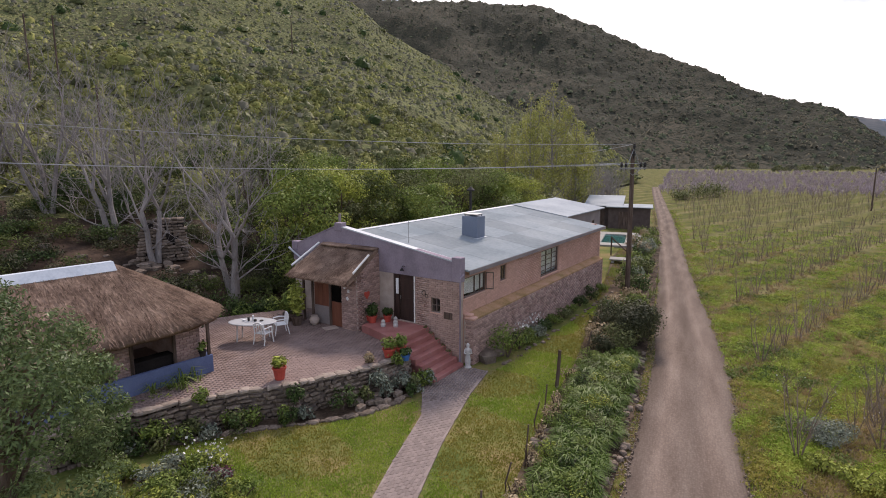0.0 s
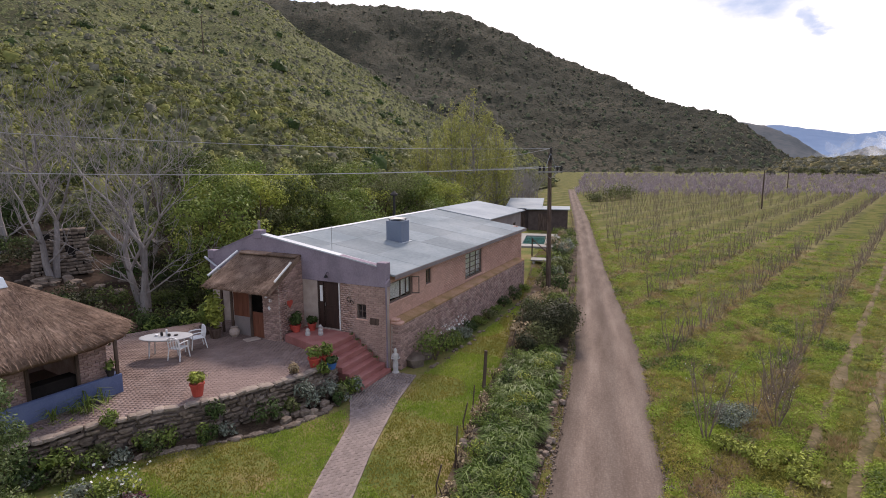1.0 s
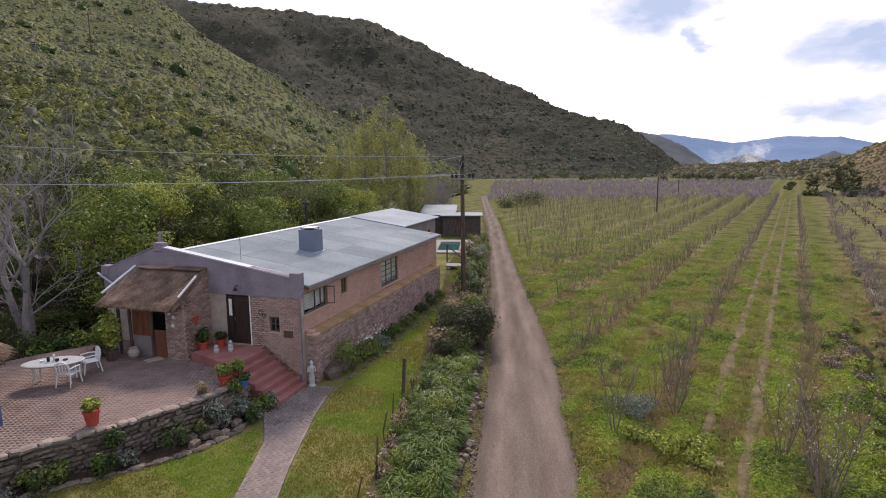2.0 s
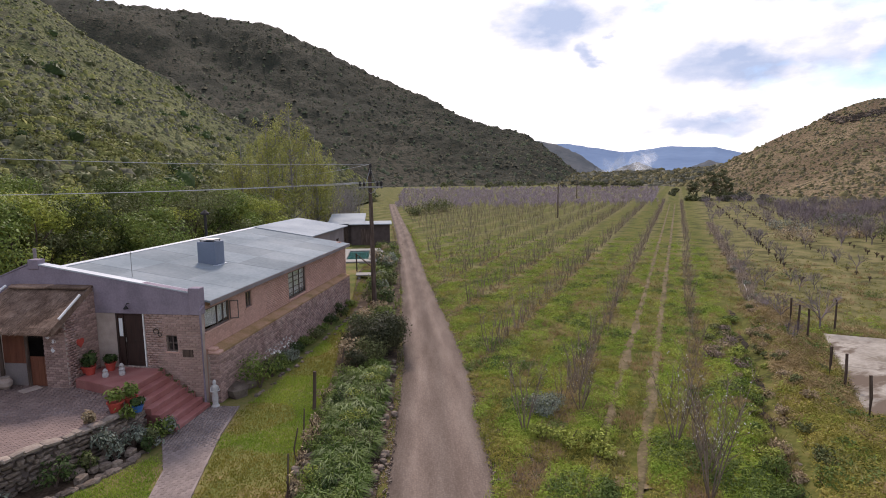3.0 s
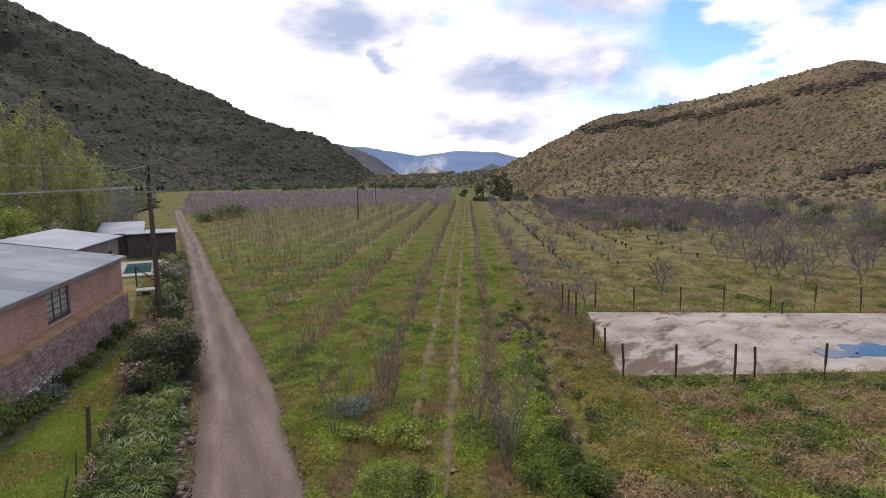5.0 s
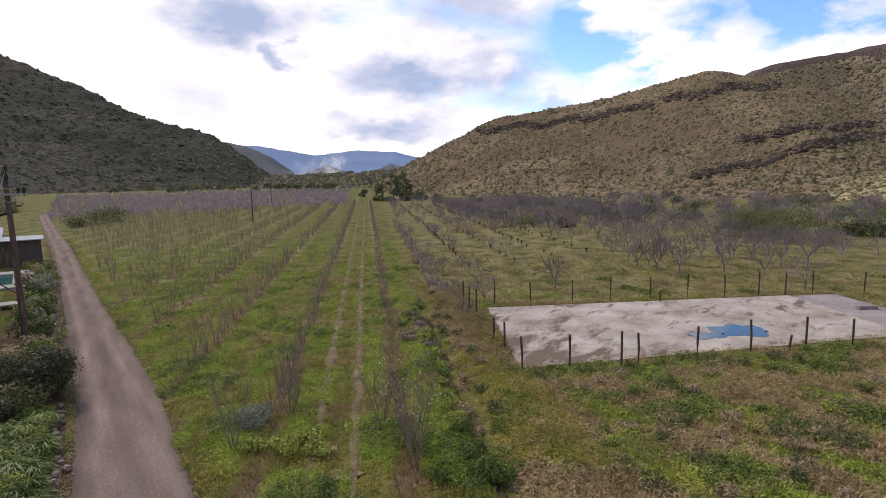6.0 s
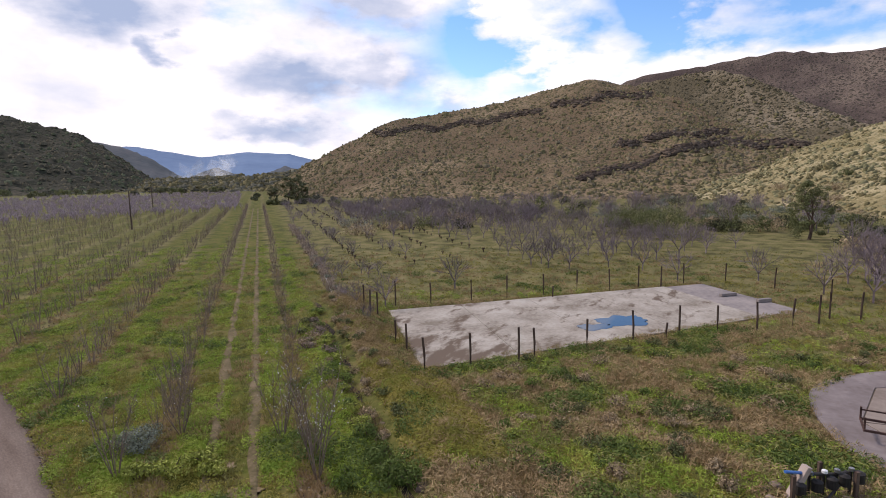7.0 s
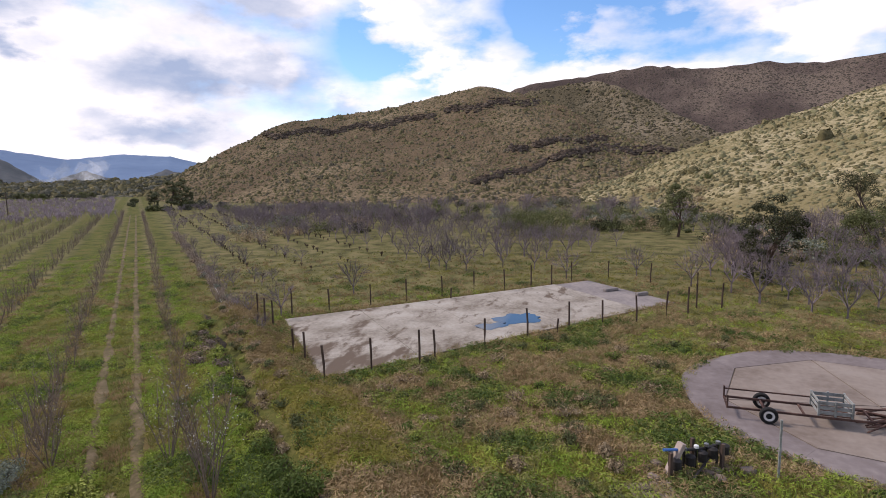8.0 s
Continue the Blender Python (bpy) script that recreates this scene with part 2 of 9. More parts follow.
M["brick_pink"] = surface("brick_pink", [(0.325, 0.205, 0.17), (0.39, 0.263, 0.218), (0.433, 0.307, 0.255)], 2, 25, 0.9, 0.3, spread=0.15)
M["mortar"] = surface("mortar", [(0.345, 0.276, 0.236), (0.46, 0.38, 0.328)], 3, 30, 0.95, 0.3)
M["plaster"] = surface("pink_plaster", [(0.471, 0.278, 0.214), (0.542, 0.329, 0.258), (0.589, 0.375, 0.297)], 0.9, 18, 0.9, 0.25)
M["band"] = surface("purple_plaster", [(0.20, 0.165, 0.195), (0.255, 0.21, 0.245), (0.30, 0.25, 0.285)], 1.0, 16, 0.85, 0.2)
M["roof"] = surface("painted_roof", [(0.165, 0.197, 0.214), (0.216, 0.247, 0.261), (0.267, 0.295, 0.305)], 0.35, 6, 0.85, 0.15, spread=0.14)
M["wing_roof"] = surface("pale_wing_roof", [(0.25, 0.28, 0.3), (0.31, 0.34, 0.36), (0.36, 0.39, 0.405)], 0.4, 7, 0.8, 0.15)
M["roof_white"] = surface("white_roof", [(0.384, 0.41, 0.436), (0.446, 0.474, 0.495)], 0.6, 9, 0.6, 0.1)
M["chimney"] = surface("blue_grey_paint", [(0.13, 0.16, 0.21), (0.17, 0.20, 0.26)], 1.5, 20, 0.6, 0.15)
M["thatch"] = surface("thatch", [(0.095, 0.062, 0.046), (0.165, 0.112, 0.084), (0.25, 0.175, 0.132)], 1.5, 14, 0.95, 0.9, spread=0.5)
M["paving"] = surface("brick_paving", [(0.171, 0.121, 0.106), (0.222, 0.163, 0.144), (0.266, 0.202, 0.181)], 1.0, 20, 0.9, 0.2, spread=0.10)
M["path_paving"] = surface("grey_paving", [(0.164, 0.128, 0.115), (0.217, 0.174, 0.157), (0.262, 0.216, 0.195)], 1.0, 20, 0.9, 0.2, spread=0.13)
M["concrete"] = surface("concrete", [(0.125, 0.106, 0.0905), (0.262, 0.243, 0.218), (0.324, 0.306, 0.281)], 0.35, 4, 0.85, 0.2)
M["stone"] = surface("stone", [(0.108, 0.0803, 0.0655), (0.182, 0.142, 0.112), (0.25, 0.207, 0.167)], 2, 18, 0.9, 0.5, spread=0.35)
M["red_step"] = surface("red_step_paint", [(0.25, 0.0936, 0.0819), (0.312, 0.125, 0.109), (0.351, 0.164, 0.144)], 1.5, 20, 0.6, 0.2)
M["wood_dark"] = surface("dark_wood", [(0.05, 0.035, 0.028), (0.10, 0.07, 0.055), (0.15, 0.11, 0.09)], 2, 30, 0.8, 0.3, stretch=(4, 4, 0.5))
M["bark"] = surface("grey_bark", [(0.169, 0.149, 0.141), (0.258, 0.23, 0.218), (0.347, 0.314, 0.299)], 2, 20, 0.9, 0.4, stretch=(1, 1, 0.3))
M["rock"] = surface("brown_rock", [(0.10, 0.075, 0.06), (0.16, 0.125, 0.10), (0.22, 0.18, 0.14)], 0.3, 3, 0.95, 0.5, spread=0.3)
M["metal"] = surface("dull_steel", [(0.20, 0.20, 0.20), (0.32, 0.32, 0.32)], 3, 20, 0.45, 0.1, 0.8)
M["white"] = surface("white_paint", [(0.66, 0.66, 0.65), (0.76, 0.76, 0.75)], 3, 30, 0.5, 0.05)
M["black"] = surface("black_iron", [(0.015, 0.013, 0.012), (0.035, 0.03, 0.028)], 4, 30, 0.7, 0.2)


# ---- mesh helpers ----
def link(name, bm, material, parent=None, label="", smooth=False):
    me = bpy.data.meshes.new(name)
    if smooth:
        for f in bm.faces:
            f.smooth = True
    bm.to_mesh(me)
    bm.free()
    for mm in material if isinstance(material, (list, tuple)) else [material]:
        me.materials.append(mm)
    ob = new(name, me)
    if parent is not None:
        ob.parent = parent
    return tagged(ob, label)


def part(name, bm, material, parent, label="", smooth=False):
    return link(name, bm, material, parent, label, smooth)


def thing(name, m, label, category, group="", kind=""):
    ob = new(name)
    ob.empty_display_size = 0.2
    ob.matrix_basis = m
    return tagged(ob, label, category, group, kind)


def mesh_of(name, verts, faces, material, parent=None, label="", smooth=False):
    me = bpy.data.meshes.new(name)
    me.from_pydata(verts if isinstance(verts, list) else verts.tolist(), [], faces if isinstance(faces, list) else faces.tolist())
    for mm in material if isinstance(material, (list, tuple)) else [material]:
        me.materials.append(mm)
    if smooth:
        me.polygons.foreach_set("use_smooth", [True] * len(me.polygons))
    me.update()
    ob = new(name, me)
    if parent is not None:
        ob.parent = parent
    return tagged(ob, label)


def box(bm, x0, y0, z0, x1, y1, z1, bevel=0.0, mat=0):
    r = bmesh.ops.create_cube(bm, size=1.0, matrix=Matrix.LocRotScale(((x0 + x1) / 2, (y0 + y1) / 2, (z0 + z1) / 2), None, (abs(x1 - x0), abs(y1 - y0), abs(z1 - z0))))
    if bevel:
        edges = list({e for v in r["verts"] for e in v.link_edges})
        bmesh.ops.bevel(bm, geom=edges, offset=bevel, segments=1, affect="EDGES")
    return bm


def tube(bm, points, radii, sides=7, caps=True):
    """A tapered tube along points."""
    rings = []
    pts = [Vector(p) for p in points]
    for k, p in enumerate(pts):
        way = (pts[min(k + 1, len(pts) - 1)] - pts[max(k - 1, 0)]).normalized()
        q = way.to_track_quat("Z", "Y")
        r = radii[k] if isinstance(radii, (list, tuple)) else radii
        rings.append([bm.verts.new(p + q @ Vector((r * math.cos(a), r * math.sin(a), 0))) for a in (2 * math.pi * i / sides for i in range(sides))])
    for a, b in zip(rings, rings[1:]):
        for i in range(sides):
            bm.faces.new((a[i], a[(i + 1) % sides], b[(i + 1) % sides], b[i]))
    if caps:
        bm.faces.new(rings[0][::-1])
        bm.faces.new(rings[-1])
    return bm


def lathe(bm, profile, sides=16, at=(0, 0, 0)):
    """A turned body: profile is a list of (radius, z)."""
    rings = [[bm.verts.new((at[0] + r * math.cos(a), at[1] + r * math.sin(a), at[2] + z)) for a in (2 * math.pi * i / sides for i in range(sides))] for r, z in profile]
    for a, b in zip(rings, rings[1:]):
        for i in range(sides):
            bm.faces.new((a[i], a[(i + 1) % sides], b[(i + 1) % sides], b[i]))
    bm.faces.new(rings[0][::-1])
    bm.faces.new(rings[-1])
    return bm


def prism(bm, outline, z0, z1):
    """An upright prism over an outline of (x, y); z0, z1 are numbers or functions of (x, y)."""
    f0 = z0 if callable(z0) else (lambda x, y: z0)
    f1 = z1 if callable(z1) else (lambda x, y: z1)
    lo = [bm.verts.new((x, y, f0(x, y))) for x, y in outline]
    hi = [bm.verts.new((x, y, f1(x, y))) for x, y in outline]
    n = len(outline)
    bm.faces.new(lo[::-1])
    bm.faces.new(hi)
    for i in range(n):
        bm.faces.new((lo[i], lo[(i + 1) % n], hi[(i + 1) % n], hi[i]))
    bmesh.ops.recalc_face_normals(bm, faces=bm.faces)
    return bm


def polar(az, dist, z=0.0):
    return Vector((dist * math.sin(radians(az)), dist * math.cos(radians(az)), z))


# ---- ground ----
EYE = 8.3
ROW_AZ = 48.7
DX, DY = math.sin(radians(ROW_AZ)), math.cos(radians(ROW_AZ))


def row_at(s, n, z=0.0):
    """A place s metres along the orchard rows and n metres to their right."""
    return (s * DX + n * DY, s * DY - n * DX, z)


def build_ground():
    rings = [0.0] + [2.0 * 1.22 ** k for k in range(38)]
    sides, verts, faces = 96, [], []
    for r in rings:
        for i in range(sides):
            a = 2 * math.pi * i / sides
            verts.append((r * math.sin(a), r * math.cos(a), 0.0))
    for k in range(len(rings) - 1):
        for i in range(sides):
            j = (i + 1) % sides
            faces.append((k * sides + i, (k + 1) * sides + i, (k + 1) * sides + j, k * sides + j))
    return tagged(mesh_of("ground", verts, faces, M["field"]), "grassy valley floor with bare patches between orchard rows", "ground", kind="structure")


build_ground()


def hill(name, ridge, foot, material, label, rough=1.0, power=1.25, ns=160, nt=46, back=0.7, base=-1.5, litter=0.0):
    """A hillside from its foot (azimuth, distance) up to its ridge (azimuth, elevation, distance), and down behind it."""
    fa, fd = zip(*foot)
    ra, re, rd = zip(*ridge)
    verts, faces = [], []
    for i in range(ns + 1):
        az = ra[0] + (ra[-1] - ra[0]) * i / ns
        el, d1, d0 = np.interp(az, ra, re), np.interp(az, ra, rd), np.interp(az, fa, fd)
        top = EYE + d1 * math.tan(radians(el))
        for k in range(nt + 1):
            t = (1 + back) * k / nt
            d = d0 + (d1 - d0) * t
            p = polar(az, d)
            z = base + (top - base) * (t ** power if t <= 1 else 1 - 0.9 * ((t - 1) / back) ** 1.3)
            big = noise.noise(Vector((p.x / (0.22 * d1), p.y / (0.22 * d1), 3.1)))
            fold = noise.noise(Vector((p.x / (0.5 * d1), p.y / (0.5 * d1), 5.0)))
            gully = abs(noise.noise(Vector((p.x / (0.16 * d1) + fold, p.y / (0.16 * d1) - fold, 7.7)))) + 0.45 * abs(noise.noise(Vector((p.x / (0.065 * d1) + fold, p.y / (0.065 * d1), 2.2))))
            fine = noise.noise(Vector((p.x / 9.0, p.y / 9.0, 1.3)))
            w = math.sin(min(t, 1) * math.pi) * 0.8 + 0.12 * min(1, t)
            z += rough * w * (0.10 * top * big - 0.10 * top * gully) + rough * 0.006 * d1 * fine * min(1, 4 * t) * 0.6
            verts.append((p.x, p.y, z))
    for i in range(ns):
        for k in range(nt):
            a = i * (nt + 1) + k
            faces.append((a, a + nt + 1, a + nt + 2, a + 1))
    ob = tagged(mesh_of(name, verts, faces, material, smooth=True), label, "hill", kind="structure")
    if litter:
        # the foot is bare earth and leaf litter, coloured darker for the trees' shade
        ob.data.materials.append(M["shade_dark_bank_soil"])
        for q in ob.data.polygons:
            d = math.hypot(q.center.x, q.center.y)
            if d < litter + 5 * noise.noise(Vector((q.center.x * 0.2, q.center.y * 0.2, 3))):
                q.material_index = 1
    return np.array(verts).reshape(ns + 1, nt + 1, 3)


HILLS = {}
HILLS["near"] = hill("hillside_near", [(-120, 18, 220), (-45, 19, 260), (-25, 17.5, 250), (-9, 14.5, 240), (-4.6, 11.3, 232), (-0.8, 9.3, 226), (5.4, 5.5, 216), (8.2, 4.2, 210), (14.8, 1.7, 205), (19, -1.0, 200)],
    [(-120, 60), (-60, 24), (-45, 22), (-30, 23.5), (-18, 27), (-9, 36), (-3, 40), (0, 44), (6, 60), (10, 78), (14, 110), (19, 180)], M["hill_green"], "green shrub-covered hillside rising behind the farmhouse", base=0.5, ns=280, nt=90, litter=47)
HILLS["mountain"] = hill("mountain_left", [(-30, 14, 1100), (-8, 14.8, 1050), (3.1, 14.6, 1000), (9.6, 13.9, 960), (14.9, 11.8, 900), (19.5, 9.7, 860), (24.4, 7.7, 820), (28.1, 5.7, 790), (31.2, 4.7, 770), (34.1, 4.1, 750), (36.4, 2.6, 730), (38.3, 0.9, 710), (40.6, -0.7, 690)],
    [(-30, 300), (0, 330), (14, 370), (22, 400), (36, 420), (38, 470), (40.6, 600)], M["hill_shade_toned"], "shrub-covered mountain closing the valley, shade put into its dark colour", ns=240, nt=110, power=1.15, rough=1.5)
HILLS["right"] = hill("hill_right", [(49.5, -0.9, 330), (51.4, 0.0, 335), (53.4, 1.4, 340), (56.5, 2.9, 345), (61.7, 5.5, 355), (67.2, 6.2, 360), (72.7, 7.0, 360), (77.9, 8.3, 355), (81.8, 8.9, 345), (85.1, 8.1, 330), (89.5, 6.7, 305), (94.9, 3.7, 275), (99.5, 2.2, 255), (103, 0.2, 240)],
    [(49.5, 260), (60, 200), (75, 180), (90, 180), (103, 190)], M["hill_tan"], "brown and olive shrubby hill with rock ledges", power=1.1, ns=240, nt=90)
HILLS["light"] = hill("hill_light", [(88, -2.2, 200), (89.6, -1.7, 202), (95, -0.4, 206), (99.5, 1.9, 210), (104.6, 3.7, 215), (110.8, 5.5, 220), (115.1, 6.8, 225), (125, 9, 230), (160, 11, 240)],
    [(88, 185), (95, 150), (105, 112), (115, 95), (160, 90)], M["hill_light"], "grassy hill slope coloured pale as if sunlit", power=1.0, nt=70)
HILLS["spur"] = hill("hill_spur", [(84, 7.4, 560), (86.2, 8.3, 560), (92.2, 9.1, 560), (94.8, 8.4, 540), (99.8, 5.5, 500), (104.6, 3.0, 460), (109, 0, 430)],
    [(84, 400), (109, 330)], M["hill_spur"], "pale brown hill spur behind the first hill", ns=90)
HILLS["back"] = hill("mountain_back", [(76, 5, 950), (85.1, 8.6, 950), (87.3, 9.1, 950), (92.2, 9.6, 950), (97.2, 10.1, 940), (102.1, 9.3, 930), (106.5, 9.5, 920), (110.6, 9.0, 910), (114.9, 9.1, 900), (125, 9.5, 900), (150, 9, 900)],
    [(76, 620), (150, 560)], M["hill_back"], "high brown mountain behind the hills", ns=110)
HILLS["low"] = hill("hill_low", [(36, -0.9, 620), (39.1, 0.0, 620), (42, 0.2, 610), (45, 0.25, 600), (48.5, 0.35, 580), (51.4, 0.6, 560), (56, 1.2, 520)], [(36, 420), (56, 330)], M["hill_low"], "low olive shrubby rise across the valley", ns=70, nt=16)
HILLS["ridge_a"] = hill("ridge_behind", [(34, 3.6, 1500), (37.2, 3.0, 1480), (38.4, 2.5, 1470), (39.6, 1.9, 1450), (41.5, 0.5, 1420), (43.0, -0.3, 1400)], [(34, 1000), (43, 1100)], M["ridge_haze_blue"], "dark ridge behind the mountain, coloured bluish for haze", rough=0.5, ns=60, nt=20)
HILLS["ridge_b"] = hill("ridge_mid_valley", [(41.5, -0.3, 1700), (42.5, 0.2, 1700), (43.8, 0.7, 1700), (45.0, 1.15, 1700), (46.2, 0.6, 1700), (47.7, 0.2, 1700), (48.7, 0.3, 1700), (50.2, 0.75, 1700), (51.2, 1.2, 1700), (52.2, 0.9, 1700), (54, 0.6, 1700), (57, 0.4, 1700)], [(41.5, 1300), (57, 1300)], M["ridge_haze_blue"], "low dark hills far up the valley, coloured blue for haze", rough=0.5, ns=90, nt=16)
HILLS["dist_a"] = hill("mountain_distant", [(30, 2.0, 3200), (35.8, 2.9, 3200), (38.1, 3.1, 3200), (43.8, 2.1, 3200), (47.8, 2.6, 3200), (51.7, 2.4, 3200), (53.9, 1.8, 3200), (60, 1.5, 3200)], [(30, 2300), (60, 2300)], M["far_haze_blue"], "distant mountain range, its haze put into the blue colour", rough=0.3, ns=90, nt=20, back=0.2)


# ---- road and yard surfaces ----
def ribbon(name, pts, widths, z, material, label, category, step=1.0, wander=0.10, lanes=6):
    """A strip of ground along a line of points, with uneven edges."""
    bm = bmesh.new()
    across = bm.loops.layers.uv.new("across")
    line, long = [], 0.0
    for (a, wa), (b, wb) in zip(zip(pts, widths), zip(pts[1:], widths[1:])):
        n = max(1, int(math.dist(a, b) / step))
        line += [((a[0] + (b[0] - a[0]) * k / n, a[1] + (b[1] - a[1]) * k / n), wa + (wb - wa) * k / n) for k in range(n)]
    line.append((pts[-1], widths[-1]))
    rows = []
    for k, (p, w) in enumerate(line):
        q0, q1 = line[max(0, k - 1)][0], line[min(len(line) - 1, k + 1)][0]
        d = Vector((q1[0] - q0[0], q1[1] - q0[1])).normalized()
        side = Vector((d.y, -d.x))
        jit = [wander * w * noise.noise(Vector((p[0] * 0.7, p[1] * 0.7, s))) for s in (1.0, 9.0)]
        row = []
        for f in np.linspace(-1, 1, lanes):
            off = f * (w / 2 + (jit[0] if f < 0 else jit[1]))
            zz = z - 0.06 * (abs(f) > 0.9) + 0.02 * noise.noise(Vector((p[0] * 1.5 + f * 3, p[1] * 1.5, 2)))
            row.append(bm.verts.new((p[0] + side.x * off, p[1] + side.y * off, zz)))
        rows.append(row)
    for a, b in zip(rows, rows[1:]):
        ahead = long + (a[0].co - b[0].co).length
        for i in range(lanes - 1):
            face = bm.faces.new((a[i], a[i + 1], b[i + 1], b[i]))
            for loop, f, q in zip(face.loops, (i, i + 1, i + 1, i), (long, long, ahead, ahead)):
                loop[across].uv = (2 * f / (lanes - 1) - 1, q)
        long = ahead
    bmesh.ops.recalc_face_normals(bm, faces=bm.faces)
    return tagged(link(name, bm, material, smooth=True), label, category, kind="structure")


def road_material():
    """Brown gravel: two packed, paler wheel tracks, a loose crown between them and darker soil at the edges."""
    m = surface("gravel_road", [(0.135, 0.103, 0.084), (0.178, 0.138, 0.114), (0.225, 0.18, 0.15)], 1.4, 20, 0.95, 0.7, dist=0.03, low=0.52, high=0.94, stretch=(1.3, 0.18, 1), turn=-0.39)
    n, l = m.node_tree.nodes, m.node_tree.links
    bsdf = n["Principled BSDF"]
    base = bsdf.inputs["Base Color"].links[0].from_socket
    uv, sep = n.new("ShaderNodeUVMap"), n.new("ShaderNodeSeparateXYZ")
    uv.uv_map = "across"
    l.new(uv.outputs["UV"], sep.inputs["Vector"])
    wob = n.new("ShaderNodeTexNoise")
    wob.inputs["Scale"].default_value, wob.inputs["Detail"].default_value = 0.35, 5
    co = n.new("ShaderNodeTexCoord")
    l.new(co.outputs["Object"], wob.inputs["Vector"])
    shift = n.new("ShaderNodeMath")
    shift.operation = "MULTIPLY_ADD"
    l.new(wob.outputs["Fac"], shift.inputs[0])
    shift.inputs[1].default_value = 0.10
    l.new(sep.outputs["X"], shift.inputs[2])
    ramp = n.new("ShaderNodeValToRGB")
    el = ramp.color_ramp.elements
    while len(el) < 8:
        el.new(0.5)
    for k, (p, c) in enumerate(((0.0, 0.62), (0.12, 0.72), (0.26, 1.12), (0.42, 0.9), (0.56, 0.78), (0.7, 1.08), (0.86, 0.92), (1.0, 0.66))):
        el[k].position, el[k].color = p, (c, c * 0.985, c * 0.96, 1)
    half = n.new("ShaderNodeMath")
    half.operation = "MULTIPLY_ADD"
    l.new(shift.outputs[0], half.inputs[0])
    half.inputs[1].default_value, half.inputs[2].default_value = 0.5, 0.475
    l.new(half.outputs[0], ramp.inputs["Fac"])
    stones = n.new("ShaderNodeTexVoronoi")
    stones.inputs["Scale"].default_value = 14.0
    l.new(co.outputs["Object"], stones.inputs["Vector"])
    tone = n.new("ShaderNodeMapRange")
    tone.inputs["From Max"].default_value = 0.6
    tone.inputs["To Min"].default_value, tone.inputs["To Max"].default_value = 1.12, 0.86
    l.new(stones.outputs["Distance"], tone.inputs["Value"])
    mul, mul2 = n.new("ShaderNodeMix"), n.new("ShaderNodeMix")
    for node in (mul, mul2):
        node.data_type, node.blend_type = "RGBA", "MULTIPLY"
        node.inputs["Factor"].default_value = 1.0
    l.new(base, mul.inputs["A"])
    l.new(ramp.outputs["Color"], mul.inputs["B"])
    l.new(mul.outputs["Result"], mul2.inputs["A"])
    l.new(tone.outputs["Result"], mul2.inputs["B"])
    l.new(mul2.outputs["Result"], bsdf.inputs["Base Color"])
    return m


M["gravel_road"] = road_material()
ribbon("road", [(-1.5, -6), (1.6, 4), (5.9, 12.35), (10.1, 21.7), (17.3, 41.0), (29.6, 74.0), (46.7, 121.9), (58, 153)], [3.0, 3.0, 3.0, 2.85, 2.2, 2.0, 2.0, 2.0], 0.05, M["gravel_road"], "rutted reddish-brown gravel farm road", "road", 0.5, 0.05, 14)

# house frame: u along the house, v to its left, z up
HOUSE = Matrix.Translation((0.657, 21.327, 0)) @ Matrix(((0.552, -0.834, 0, 0), (0.834, 0.552, 0, 0), (0, 0, 1, 0), (0, 0, 0, 1)))


def hp(u, v, z=0.0):
    return HOUSE @ Vector((u, v, z))


def poly(name, pts, z0, z1, material, label, category, parent=None):
    bm = bmesh.new()
    prism(bm, pts, z0, z1)
    return tagged(link(name, bm, material, parent), label, category, kind="structure")


def hz(key, x, y):
    """The height of a hillside at (x, y), or 0 in front of its foot."""
    g = HILLS[key]
    az = math.degrees(math.atan2(x, y))
    first, last = SPAN[key]
    s = (az - first) / (last - first) * (g.shape[0] - 1)
    if not 0 <= s <= g.shape[0] - 1.001:
        return 0.0
    row = g[int(round(s))]
    d = np.hypot(row[:, 0], row[:, 1])
    return max(0.0, float(np.interp(math.hypot(x, y), d, row[:, 2], left=0.0)))


SPAN = {"near": (-120, 19), "mountain": (-30, 40.6), "right": (49.5, 103), "light": (88, 160), "spur": (84, 109), "back": (76, 150), "low": (36, 56)}


# ---- fast joined meshes ----
def np_mesh(name, verts, faces, material, parent=None, label="", smooth=False):
    """A mesh from arrays; every face has the same number of corners."""
    verts, faces = np.asarray(verts, np.float32), np.asarray(faces, np.int32)
    me = bpy.data.meshes.new(name)
    me.vertices.add(len(verts))
    me.vertices.foreach_set("co", verts.ravel())
    k = faces.shape[1]
    me.loops.add(faces.size)
    me.loops.foreach_set("vertex_index", faces.ravel())
    me.polygons.add(len(faces))
    me.polygons.foreach_set("loop_start", np.arange(0, faces.size, k, dtype=np.int32))
    if smooth:
        me.polygons.foreach_set("use_smooth", np.ones(len(faces), bool))
    me.materials.append(material)
    me.update(calc_edges=True)
    ob = new(name, me)
    if parent is not None:
        ob.parent = parent
    return tagged(ob, label)


